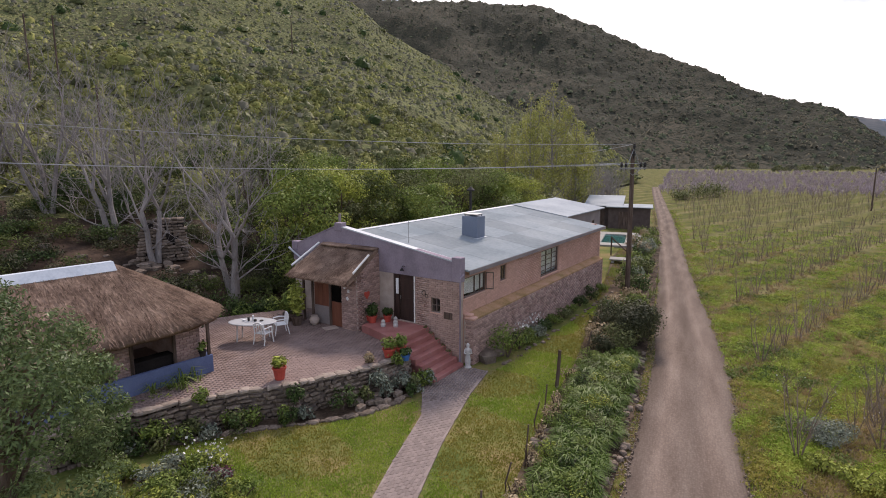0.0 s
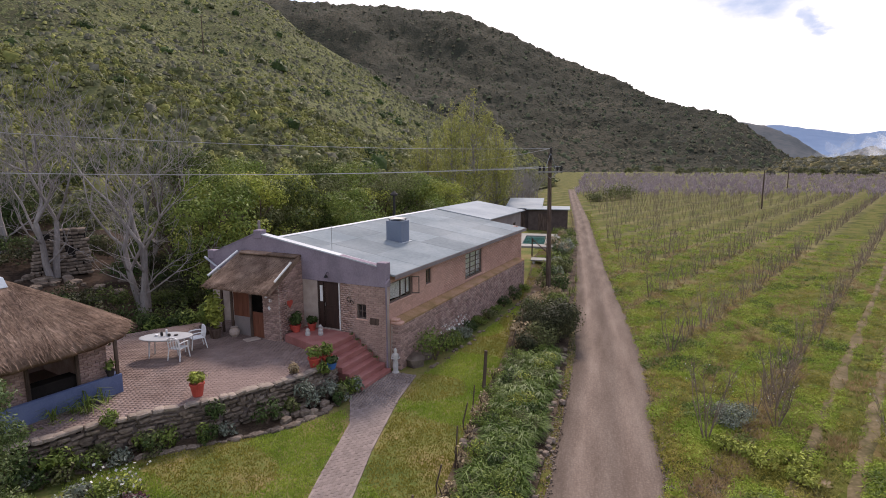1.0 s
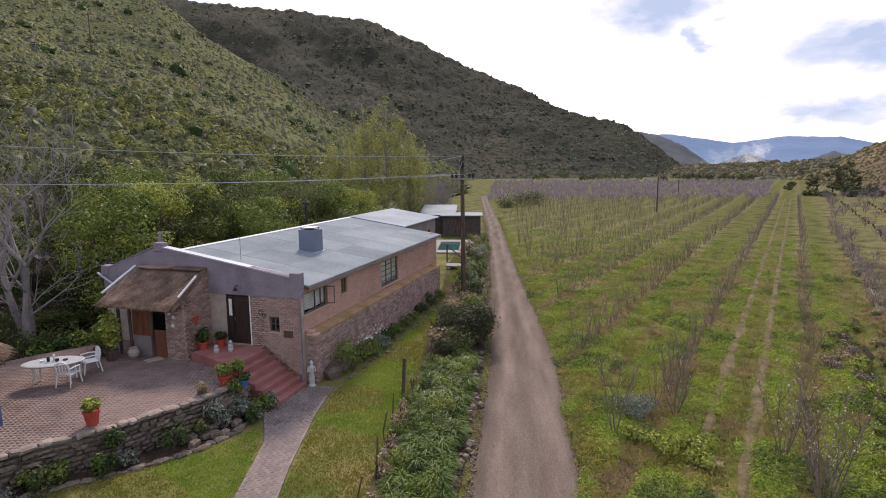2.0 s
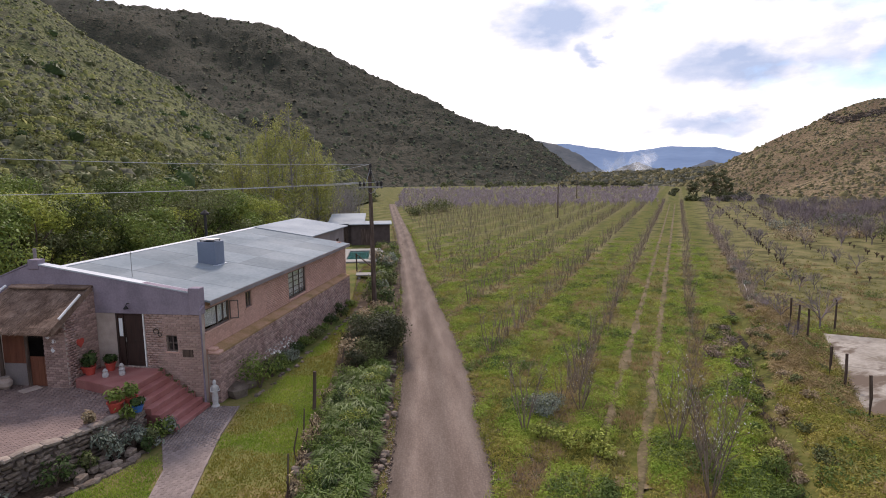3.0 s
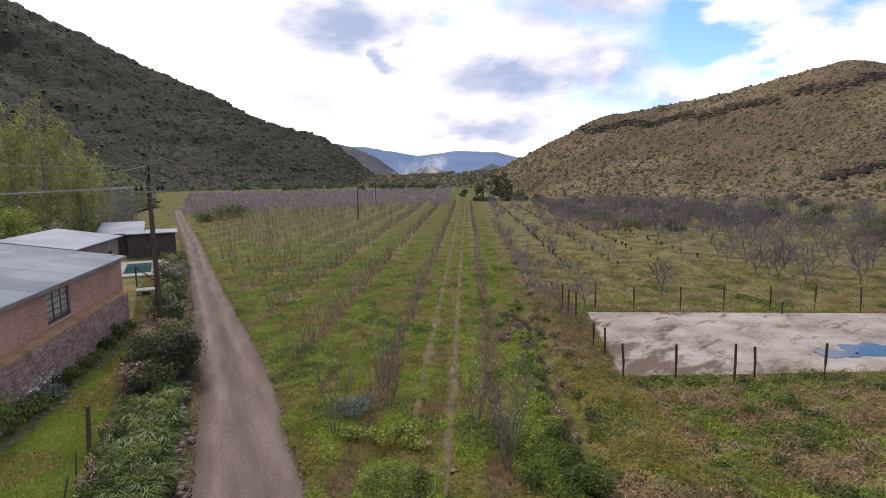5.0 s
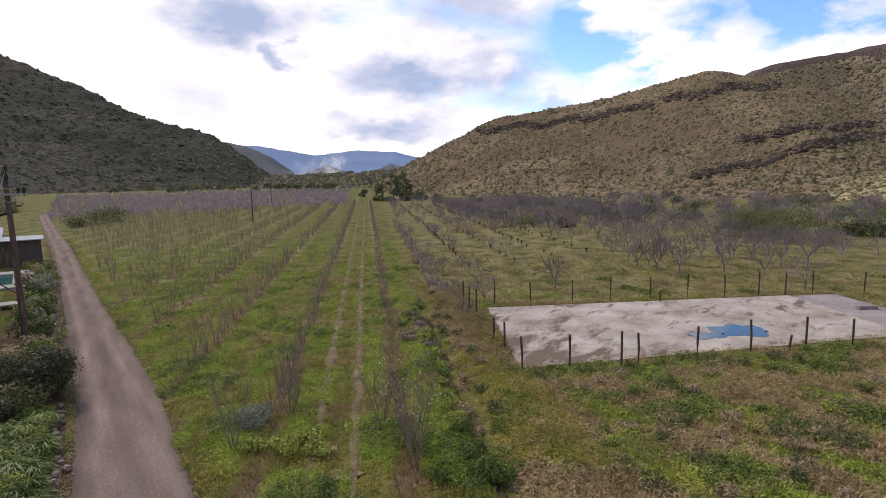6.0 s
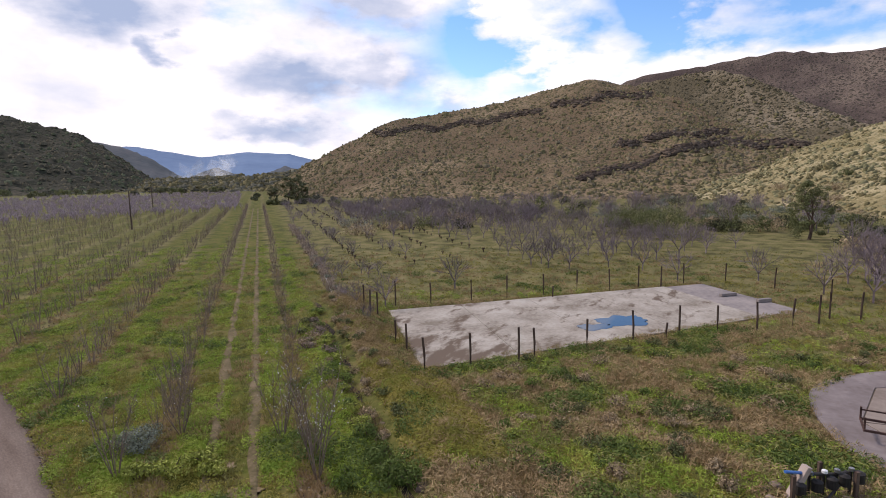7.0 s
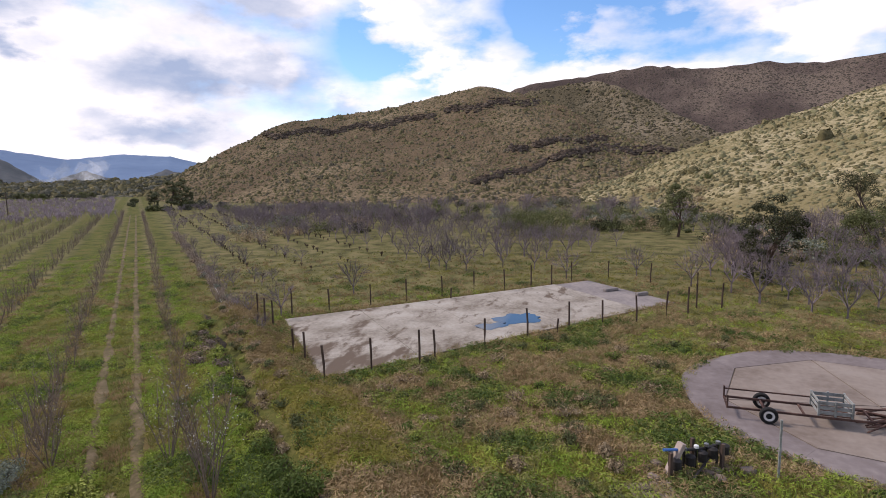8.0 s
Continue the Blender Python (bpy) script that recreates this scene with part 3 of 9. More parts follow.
def repeat(verts, faces, places, scales, turns, rng=None, squash=None):
    """Copies of one small shape, turned about z: joined arrays of verts and faces."""
    verts, faces = np.asarray(verts, float), np.asarray(faces, int)
    n, c, s = len(places), np.cos(turns), np.sin(turns)
    v = verts[None] * np.asarray(scales).reshape(n, 1, -1)
    out = np.empty_like(v)
    out[..., 0] = v[..., 0] * c[:, None] - v[..., 1] * s[:, None]
    out[..., 1] = v[..., 0] * s[:, None] + v[..., 1] * c[:, None]
    out[..., 2] = v[..., 2]
    out += np.asarray(places)[:, None]
    return out.reshape(-1, 3), (faces[None] + (np.arange(n) * len(verts))[:, None, None]).reshape(-1, faces.shape[1])


def leaf_arrays(rng, places, size, droop=0.2, slim=0.45, outward=None):
    """A four-cornered pointed leaf, or tuft of leaves, at each place, turned at random."""
    n = len(places)
    if outward is None:
        way = rng.normal(size=(n, 3))
        way[:, 2] += droop
    else:
        face = outward + rng.normal(0, 0.45, (n, 3)) + (0, 0, 0.25)
        way = np.cross(face, rng.normal(size=(n, 3)))
    way /= np.linalg.norm(way, axis=1)[:, None] + 1e-9
    side = np.cross(way, rng.normal(size=(n, 3))) if outward is None else np.cross(face, way)
    side /= np.linalg.norm(side, axis=1)[:, None] + 1e-9
    L = size * rng.uniform(0.6, 1.4, (n, 1))
    a = places - way * L * 0.5
    b = places + side * L * slim * 0.5
    c = places + way * L * 0.5
    d = places - side * L * slim * 0.5
    v = np.stack([a, b, c, d], 1).reshape(-1, 3)
    return v, np.arange(4 * n).reshape(n, 4)


def lobes_points(rng, lobes, n, inner=0.5):
    """Random places in the outer part of some round lobes (x, y, z, rx, rz), with the way outward at each."""
    lobes = np.asarray(lobes, float)
    w = lobes[:, 3] * lobes[:, 3]
    pick = rng.choice(len(lobes), n, p=w / w.sum())
    d = rng.normal(size=(n, 3))
    d /= np.linalg.norm(d, axis=1)[:, None]
    r = rng.uniform(inner ** 2, 1.0, n) ** 0.5 * rng.uniform(0.85, 1.15, n)
    q = lobes[pick]
    p = q[:, :3] + d * np.stack([q[:, 3], q[:, 3], q[:, 4]], 1) * r[:, None]
    return p, d


def blob(rng, rings=3, sides=7):
    """A small uneven dome, for shrubs seen from afar: verts and four-cornered faces."""
    v, f = [], []
    for k in range(rings + 1):
        a = 0.5 * math.pi * k / rings
        for i in range(sides):
            b = 2 * math.pi * (i + 0.5 * (k % 2)) / sides
            r = rng.uniform(0.75, 1.2)
            v.append((math.cos(a) * math.cos(b) * r * 0.5 * (k < rings), math.cos(a) * math.sin(b) * r * 0.5 * (k < rings), (math.sin(a) * r * 0.75 if k else -0.25)))
    for k in range(rings):
        for i in range(sides):
            j = (i + 1) % sides
            f.append((k * sides + i, k * sides + j, (k + 1) * sides + j, (k + 1) * sides + i))
    return np.array(v), np.array(f)


CUBE_V = np.array([(x, y, z) for x in (-0.5, 0.5) for y in (-0.5, 0.5) for z in (-0.5, 0.5)])
CUBE_F = np.array([(0, 1, 3, 2), (4, 6, 7, 5), (0, 4, 5, 1), (2, 3, 7, 6), (0, 2, 6, 4), (1, 5, 7, 3)])


def stone_mesh(rng, name):
    """A rough rounded stone of about unit size."""
    bm = bmesh.new()
    bmesh.ops.create_cube(bm, size=1.0)
    bmesh.ops.bevel(bm, geom=list(bm.edges), offset=0.2, segments=1, affect="EDGES")
    for v in bm.verts:
        v.co += Vector(rng.uniform(-0.07, 0.07, 3))
    me = bpy.data.meshes.new(name)
    bm.to_mesh(me)
    bm.free()
    me.materials.append(M["stone"])
    return me


stone_rng = np.random.default_rng(5)
STONES = [stone_mesh(stone_rng, "stone") for _ in range(6)]


M["capstone"] = surface("pale_capstone", [(0.202, 0.155, 0.126), (0.274, 0.223, 0.184), (0.331, 0.281, 0.238)], 2, 18, 0.9, 0.5, spread=0.2)
CAPS = [stone_mesh(stone_rng, "capstone") for _ in range(4)]
for me in CAPS:
    me.materials[0] = M["capstone"]


def add_stone(parent, rng, place, size, turn, name="stone"):
    ob = new(name, (CAPS if name == "capstone" else STONES)[int(rng.integers(4))])
    ob.parent = parent
    ob.matrix_basis = Matrix.LocRotScale(place, Euler((rng.uniform(-0.12, 0.12), rng.uniform(-0.12, 0.12), turn)), size)
    return ob


# ---- yard ----
def flat_sheet(name, pts, z, material, label, category):
    bm = bmesh.new()
    bm.faces.new([bm.verts.new((x, y, z)) for x, y in pts])
    bmesh.ops.triangulate(bm, faces=bm.faces)
    bmesh.ops.recalc_face_normals(bm, faces=bm.faces)
    for f in bm.faces:
        if f.normal.z < 0:
            f.normal_flip()
    return tagged(link(name, bm, material), label, category, kind="structure")


flat_sheet("lawn", [(-16, 6), (-2, 6.5), (-0.4, 9), (1.7, 12.5), (3.2, 16.8), (5.1, 21.2), (8.6, 30), (14, 46), (20, 62), (26, 78), (14, 80), (6, 60), (2, 44), (0, 21.5), (-1, 19.2), (-2.6, 17), (-6.4, 16.2), (-9, 15), (-16, 10)], 0.03, M["lawn"], "mown green lawn with yellowed patches", "lawn")
flat_sheet("flower_bed_ground", [(0.6, 9.3), (2.6, 9.6), (4.3, 13.0), (6.9, 18.5), (9.2, 24), (12.5, 32), (18.5, 47), (26, 65), (24, 66), (14.2, 46), (8.9, 31), (5.2, 21.2), (3.2, 16.8), (1.6, 12.5)], 0.045, M["soil"], "dark soil bed along the road", "flower bed")

bm = bmesh.new()
prism(bm, [(-1.85, 11.9), (-0.75, 11.9), (0.0, 15.2), (0.95, 18.5), (1.75, 20.6), (0.65, 21.25), (-0.75, 19.3), (-0.7, 16.9), (-1.45, 13.8)], -0.1, 0.069)
prism(bm, [(-3.4, 6.2), (-2.1, 6.0), (-0.75, 11.9), (-1.85, 11.9)], -0.1, 0.069)
PATH_SLAB = tagged(link("garden_path", bm, M["path_paving"]), "brick-paved garden path across the lawn", "path", kind="structure")

PATIO_PTS = [(-10.4, 13.7), (-9.0, 14.95), (-8.0, 15.6), (-6.4, 16.45), (-4.8, 17.0), (-3.2, 18.1), (-2.1, 18.85), (-1.65, 19.6), (-0.75, 22.2), (-4.5, 26.2), (-7.2, 25.9), (-9.1, 25.0), (-13.5, 22.5), (-15, 15.5), (-13, 13.2)]
PATIO = poly("patio", PATIO_PTS, -0.1, 1.092, M["path_paving"], "raised brick-paved patio in front of the farmhouse", "patio")


# ---- farmhouse ----
def local_prism(bm, outline, axis, a0, a1):
    """A prism over an outline in the plane across an axis: axis 'u' takes (v, z), axis 'v' takes (u, z)."""
    lo, hi = [], []
    for p, q in outline:
        lo.append(bm.verts.new((a0, p, q) if axis == "u" else (p, a0, q)))
        hi.append(bm.verts.new((a1, p, q) if axis == "u" else (p, a1, q)))
    n = len(outline)
    bm.faces.new(lo)
    bm.faces.new(hi)
    for i in range(n):
        bm.faces.new((lo[i], lo[(i + 1) % n], hi[(i + 1) % n], hi[i]))
    bmesh.ops.recalc_face_normals(bm, faces=bm.faces)
    return bm


def wall_cells(bm, a0, a1, z0, z1, holes, put):
    """A wall as boxes round its rectangular holes (a0, a1, z0, z1); put(a, b, lo, hi) adds a box."""
    cuts = sorted({a0, a1, *[h[0] for h in holes], *[h[1] for h in holes]})
    for a, b in zip(cuts, cuts[1:]):
        here = sorted([h for h in holes if h[0] <= a and h[1] >= b], key=lambda h: h[2])
        z = z0
        for h in here:
            if h[2] > z:
                put(a, b, z, h[2])
            z = h[3]
        if z < z1:
            put(a, b, z, z1)


M["glass"] = bpy.data.materials.new("window_glass")
M["glass"].use_nodes = True
_g = M["glass"].node_tree.nodes["Principled BSDF"]
_g.inputs["Base Color"].default_value, _g.inputs["Roughness"].default_value = (0.92, 0.95, 0.95, 1), 0.02
_g.inputs["Transmission Weight"].default_value = 1.0
_g.inputs["Specular IOR Level"].default_value = 0.6
# near-black paint in place of real shade, for rooms, openings and gaps
M["dark"] = surface("painted_shade_black", [(0.012, 0.010, 0.010), (0.03, 0.025, 0.022)], 2, 20, 0.9, 0.1)
M["steel_frame"] = surface("brown_steel_frame", [(0.10, 0.07, 0.06), (0.16, 0.12, 0.10)], 3, 30, 0.6, 0.1)
M["curtain"] = surface("pale_curtain", [(0.598, 0.572, 0.533), (0.78, 0.754, 0.715)], 2, 30, 0.9, 0.2)
M["moss"] = surface("mossy_cement", [(0.231, 0.154, 0.0672), (0.347, 0.217, 0.118), (0.441, 0.261, 0.176)], 1.5, 18, 0.95, 0.3)
M["door_wood"] = surface("door_wood", [(0.03, 0.018, 0.014), (0.055, 0.03, 0.024)], 2, 30, 0.5, 0.2, stretch=(4, 4, 0.6))
M["red_wood"] = surface("red_brown_wood", [(0.14, 0.05, 0.03), (0.21, 0.08, 0.045)], 2, 30, 0.6, 0.2, stretch=(4, 4, 0.6))
M["terracotta"] = surface("red_pot", [(0.36, 0.05, 0.035), (0.48, 0.08, 0.055)], 3, 25, 0.6, 0.1)
M["blue_wall"] = surface("blue_painted_plaster", [(0.085, 0.11, 0.20), (0.115, 0.145, 0.25), (0.14, 0.17, 0.27)], 1.2, 20, 0.8, 0.2)
M["grey_wall"] = surface("grey_plaster", [(0.20, 0.17, 0.165), (0.27, 0.235, 0.225)], 1.2, 20, 0.9, 0.2)

M["mortar_pink"] = surface("pink_painted_mortar", [(0.38, 0.225, 0.175), (0.45, 0.275, 0.215)], 2, 25, 0.9, 0.3)
house = thing("farmhouse", HOUSE, "long single-storey farmhouse with pink plaster, brick plinth and pale grey roof", "house")
ROOF_SLOPE = 0.15

# gable wall, with the holes of the door and the small window
bm = bmesh.new()
GABLE_HOLES = [(2.18, 3.32, 1.42, 3.45), (0.93, 1.37, 2.03, 2.63)]
wall_cells(bm, 0.0, 9.4, 0.0, 3.42, GABLE_HOLES, lambda a, b, lo, hi: box(bm, 0.03, a, lo, 0.26, b, hi))
gable_wall = part("gable_wall", bm, M["mortar"], house, "red-brown brick gable wall")
bm = bmesh.new()
local_prism(bm, [(-0.02, 3.42), (9.4, 3.42), (9.4, 4.08), (6.45, 5.22), (-0.02, 4.22)], "u", -0.02, 0.26)
for v0, v1, z0, z1 in ((-0.06, 0.36, 3.42, 4.40), (6.2, 6.62, 5.0, 5.36), (9.1, 9.48, 3.9, 4.30)):
    box(bm, -0.06, v0, z0, 0.30, v1, z1, 0.02)
parapet = part("parapet", bm, M["band"], house, "purple-grey plastered parapet")
bm = bmesh.new()
local_prism(bm, [(0.3, 4.21), (6.5, 5.20), (6.5, 5.25), (0.3, 4.26)], "u", -0.04, 0.30)
part("coping", bm, M["roof_white"], parapet, "white painted coping")
bm = bmesh.new()
local_prism(bm, [(6.6, 5.18), (9.4, 4.08), (9.4, 4.13), (6.6, 5.23)], "u", -0.04, 0.30)
part("coping", bm, M["band"], parapet)

# side wall, with its three windows
SIDE_WIN = [(0.30, 2.10, 2.70, 3.53), (3.42, 3.93, 2.84, 3.53), (7.85, 10.10, 2.20, 3.55)]
side_walls = []
wall_cells(None, 0.26, 17.2, 0.0, 3.80, SIDE_WIN, lambda a, b, lo, hi: side_walls.append(part("side_wall", box(bmesh.new(), a, 0.0, lo, b, 0.24, hi), M["mortar_pink"], house, "pink-painted brick side wall")))
bm = bmesh.new()
wall_cells(bm, 0.24, 9.4, 0.0, 4.0, [], lambda a, b, lo, hi: box(bm, 16.96, a, lo, 17.18, b, hi))
part("end_wall", bm, M["plaster"], house)
bm = bmesh.new()
box(bm, 0.26, 9.16, 0, 16.96, 9.4, 4.0)
part("rear_wall", bm, M["plaster"], house)
bm = bmesh.new()
box(bm, 0.27, 0.25, 1.3, 16.9, 9.1, 1.42)
part("floor_slab", bm, M["mortar"], house)


def window_unit(parent, m, w, h, bars_x, bars_z, curtain=False):
    """A steel window, w wide and h high, that looks along -y of its frame m."""
    win = new("window")
    win.parent = parent
    win.matrix_basis = m
    for x0, x1, z0, z1 in ((0, w, 0, 0.05), (0, w, h - 0.05, h), (0, 0.05, 0.05, h - 0.05), (w - 0.05, w, 0.05, h - 0.05)):
        bm = bmesh.new()
        box(bm, x0, -0.02, z0, x1, 0.05, z1, 0.006)
        part("frame", bm, M["steel_frame"], win)
    xs, zs = [0.05] + list(bars_x) + [w - 0.05], [0.05] + list(bars_z) + [h - 0.05]
    for x in bars_x:
        bm = bmesh.new()
        box(bm, x - 0.02, -0.01, 0.05, x + 0.02, 0.04, h - 0.05)
        part("mullion", bm, M["steel_frame"], win)
    for z in bars_z:
        bm = bmesh.new()
        box(bm, 0.05, -0.008, z - 0.015, w - 0.05, 0.038, z + 0.015)
        part("glazing_bar", bm, M["steel_frame"], win)
    for x0, x1 in zip(xs, xs[1:]):
        for z0, z1 in zip(zs, zs[1:]):
            bm = bmesh.new()
            box(bm, x0, 0.012, z0, x1, 0.02, z1)
            part("pane", bm, M["glass"], win).visible_shadow = False
    bm = bmesh.new()
    box(bm, -0.06, -0.10, -0.06, w + 0.06, 0.05, -0.003, 0.01)
    part("sill", bm, M["plaster"], win)
    if curtain:
        bm = bmesh.new()
        n = 26
        top, bot = [], []
        for i in range(n + 1):
            x, y = 0.08 + (w - 0.16) * i / n, 0.05 + 0.015 * (i % 2)
            top.append(bm.verts.new((x, y, h - 0.05)))
            bot.append(bm.verts.new((x, y, h * 0.12 + 0.1 * abs(i / n - 0.5))))
        for i in range(n):
            bm.faces.new((top[i], top[i + 1], bot[i + 1], bot[i]))
        part("curtain", bm, M["curtain"], win, "pale net curtain")
    return win


window_unit(house, Matrix.Translation((0.30, 0.06, 2.70)), 1.80, 0.83, (0.95, 1.4), (), True)
window_unit(house, Matrix.Translation((3.42, 0.06, 2.84)), 0.51, 0.69, (0.25,), ())
# curtain and grey slats here stand in for sky reflected in the louvre panes
louvre_window = window_unit(house, Matrix.Translation((7.85, 0.06, 2.20)), 2.25, 1.35, (0.75, 1.5), (0.27, 0.53, 0.8, 1.06), True)
M["pane_sheen"] = surface("grey_pane_sheen", [(0.2, 0.22, 0.23), (0.29, 0.31, 0.32)], 2, 20, 0.6, 0.1)
for k in range(10):
    part("sheen_slat", box(bmesh.new(), 0.07, 0.075, 0.08 + 0.125 * k, 2.18, 0.085, 0.185 + 0.125 * k), M["pane_sheen"], louvre_window, "grey slat added for the sky sheen of the louvre panes" if k == 0 else "")
window_unit(house, Matrix.Translation((0.10, 1.37, 2.03)) @ Matrix.Rotation(-math.pi / 2, 4, "Z"), 0.44, 0.60, (0.22,), (0.3,))
# an open side-hung pane of the first window
bm = bmesh.new()
for x0, x1, z0, z1 in ((0, 0.04, 0, 0.74), (0.30, 0.34, 0, 0.74), (0.04, 0.30, 0, 0.04), (0.04, 0.30, 0.70, 0.74)):
    box(bm, x0, -0.015, z0, x1, 0.015, z1, 0.004)
casement = part("open_casement", bm, M["steel_frame"], house, "window casement standing open")
casement.matrix_basis = Matrix.Translation((2.08, 0.0, 2.75)) @ Matrix.Rotation(radians(-65), 4, "Z")
# a near-black wall stands in for the unlit rooms behind the glass
bm = bmesh.new()
box(bm, 0.9, 0.9, 1.43, 16.5, 1.0, 3.7)
part("inner_wall", bm, M["dark"], house)

# roof: long low slope to the eave, short steep slope behind the ridge
bm = bmesh.new()
local_prism(bm, [(-0.24, 3.80), (6.5, 4.82), (9.6, 3.95), (9.6, 4.01), (6.5, 4.89), (-0.24, 3.87)], "u", 0.31, 17.42)
roof = part("roof", bm, M["roof"], house, "pale blue-grey painted sheet roof")
for i in range(8):
    for v0, v1 in ((-0.24, 2.05), (2.0, 4.35), (4.3, 6.45)):
        u0 = 0.33 + 17.05 * i / 8
        lift = 0.004 + 0.004 * (i % 2) + (0.003 if v0 > 1 else 0) + (0.003 if v0 > 4 else 0)
        z0, z1 = 3.87 + (v0 + 0.24) * 1.02 / 6.74, 3.87 + (v1 + 0.24) * 1.02 / 6.74
        bm = bmesh.new()
        local_prism(bm, [(v0, z0 + 0.001), (v1, z1 + 0.001), (v1, z1 + lift), (v0, z0 + lift)], "u", u0, u0 + 17.05 / 8 - 0.012)
        part("roof_sheet", bm, M["roof"], roof)
bm = bmesh.new()
local_prism(bm, [(6.3, 4.868), (6.5, 4.90), (6.7, 4.845), (6.7, 4.875), (6.5, 4.93), (6.3, 4.898)], "u", 0.33, 17.44)
part("ridge_flashing", bm, M["roof_white"], roof, "white ridge flashing")
bm = bmesh.new()
local_prism(bm, [(0.35, 3.965), (6.2, 4.85), (6.2, 4.875), (0.35, 3.99)], "u", 0.31, 0.55)
part("verge_flashing", bm, M["roof_white"], roof, "white flashing along the parapet")
bm = bmesh.new()
box(bm, 0.31, -0.27, 3.70, 17.42, -0.245, 3.86)
part("fascia", bm, M["grey_wall"], roof)
# chimney
bm = bmesh.new()
box(bm, 5.55, 2.45, 4.15, 6.35, 3.33, 5.36, 0.02)
chimney = part("chimney", bm, M["chimney"], house, "square blue-grey painted chimney with a metal cap")
bm = bmesh.new()
box(bm, 5.62, 2.52, 5.43, 6.28, 3.26, 5.47, 0.01)
for u in (5.66, 6.2):
    for v in (2.56, 3.18):
        box(bm, u, v, 5.36, u + 0.04, v + 0.04, 5.43)
part("chimney_cap", bm, M["metal"], chimney, "thin dented metal cap")
bm = bmesh.new()
box(bm, 5.45, 2.35, 4.21, 6.45, 3.43, 4.30)
part("chimney_flashing", bm, M["roof_white"], chimney)
# aerial, roof pipes, downpipe, gutter
bm = bmesh.new()
tube(bm, [(1.6, 3.7, 4.4), (1.6, 3.7, 5.5)], 0.012, 5)
part("aerial", bm, M["metal"], house)
bm = bmesh.new()
tube(bm, [(-0.06, -0.06, 0.05), (-0.06, -0.06, 3.6), (0.1, -0.12, 3.75)], 0.045, 8)
part("downpipe", bm, M["band"], house, "grey-painted corner downpipe")
bm = bmesh.new()
tube(bm, [(-0.12, 9.6, 3.98), (-0.12, 8.73, 3.50), (-0.12, 8.73, 1.2)], 0.05, 8)
part("gutter_pipe", bm, M["roof_white"], house, "white gutter pipe")
bm = bmesh.new()
tube(bm, [(0.6, 6.9, 4.7), (0.6, 6.9, 5.7)], 0.06, 8)
part("vent_pipe", bm, M["grey_wall"], house)
bm = bmesh.new()
tube(bm, [(14.6, 8.2, 4.0), (14.6, 8.2, 5.95)], 0.09, 8)
lathe(bm, [(0.1, 0), (0.28, 0.05), (0.28, 0.12), (0.05, 0.32)], 10, (14.6, 8.2, 5.95))
part("flue", bm, M["black"], house, "tall black stove flue with a cowl")

# front door, one leaf open
bm = bmesh.new()
for v0, v1, z0, z1 in ((3.24, 3.32, 1.42, 3.45), (2.26, 3.24, 3.37, 3.45)):
    box(bm, 0.01, v0, z0, 0.14, v1, z1, 0.008)
front_door = part("front_door", bm, M["door_wood"], house, "double front door of dark brown wood")
part("door_jamb", box(bmesh.new(), 0.01, 2.20, 1.42, 0.14, 2.257, 3.45, 0.008), M["curtain"], front_door, "pale painted door jamb")
bm = bmesh.new()
box(bm, 0.07, 2.27, 1.43, 0.12, 3.02, 3.36, 0.006)
for z0, z1 in ((1.6, 2.25), (2.4, 3.2)):
    box(bm, 0.058, 2.38, z0, 0.075, 2.92, z1, 0.008)
leaf = part("door_leaf", bm, M["door_wood"], front_door, "dark brown panelled door leaf")
bm = bmesh.new()
box(bm, 0.03, 3.03, 1.43, 0.09, 3.23, 3.36, 0.006)
part("door_leaf", bm, M["door_wood"], front_door)
# plain white paint gives this pane its lit look
bm = bmesh.new()
box(bm, 0.02, 3.06, 2.55, 0.032, 3.2, 3.22)
part("door_pane", bm, M["white"], front_door, "door pane painted white to look lit")
bm = bmesh.new()
tube(bm, [(0.02, 2.95, 2.35), (0.02, 2.95, 2.5)], 0.015, 6)
part("door_handle", bm, M["metal"], front_door)
# wall lamp over the door
bm = bmesh.new()
tube(bm, [(0.0, 2.7, 3.78), (-0.14, 2.7, 3.82), (-0.2, 2.7, 3.74)], 0.015, 6)
lathe(bm, [(0.03, 0), (0.09, -0.10), (0.085, -0.11), (0.02, -0.02)], 10, (-0.2, 2.7, 3.74))
part("wall_lamp", bm, M["black"], house, "small black wall lamp")
# iron ornaments on the brick
bm = bmesh.new()
for v, z, r in ((1.72, 2.78, 0.10), (1.58, 2.66, 0.07)):
    ring = [(-0.02, v + r * math.cos(a), z + r * math.sin(a)) for a in np.linspace(0, 2 * math.pi, 13)]
    tube(bm, ring, 0.012, 5, False)
part("wall_ornament", bm, M["black"], house, "small wrought-iron wall ornament")
bm = bmesh.new()
box(bm, -0.02, 0.35, 1.85, 0.03, 0.75, 2.12, 0.01)
part("wall_plaque", bm, M["wood_dark"], house, "weathered wall plaque")

# plinth wall along the side, with a sloping mossy ledge
bm = bmesh.new()
box(bm, 0.32, -0.44, 0.0, 16.5, -0.003, 1.86)
plinth = part("plinth_wall", bm, M["mortar"], house, "brick plinth wall")
bm = bmesh.new()
local_prism(bm, [(-0.47, 1.86), (-0.002, 1.86), (-0.002, 2.06), (-0.47, 1.93)], "u", 0.5, 16.5)
part("ledge", bm, M["moss"], house, "sloping ledge stained with yellow moss")
bm = bmesh.new()
box(bm, 0.28, -0.50, 1.86, 0.62, -0.003, 1.99, 0.04)
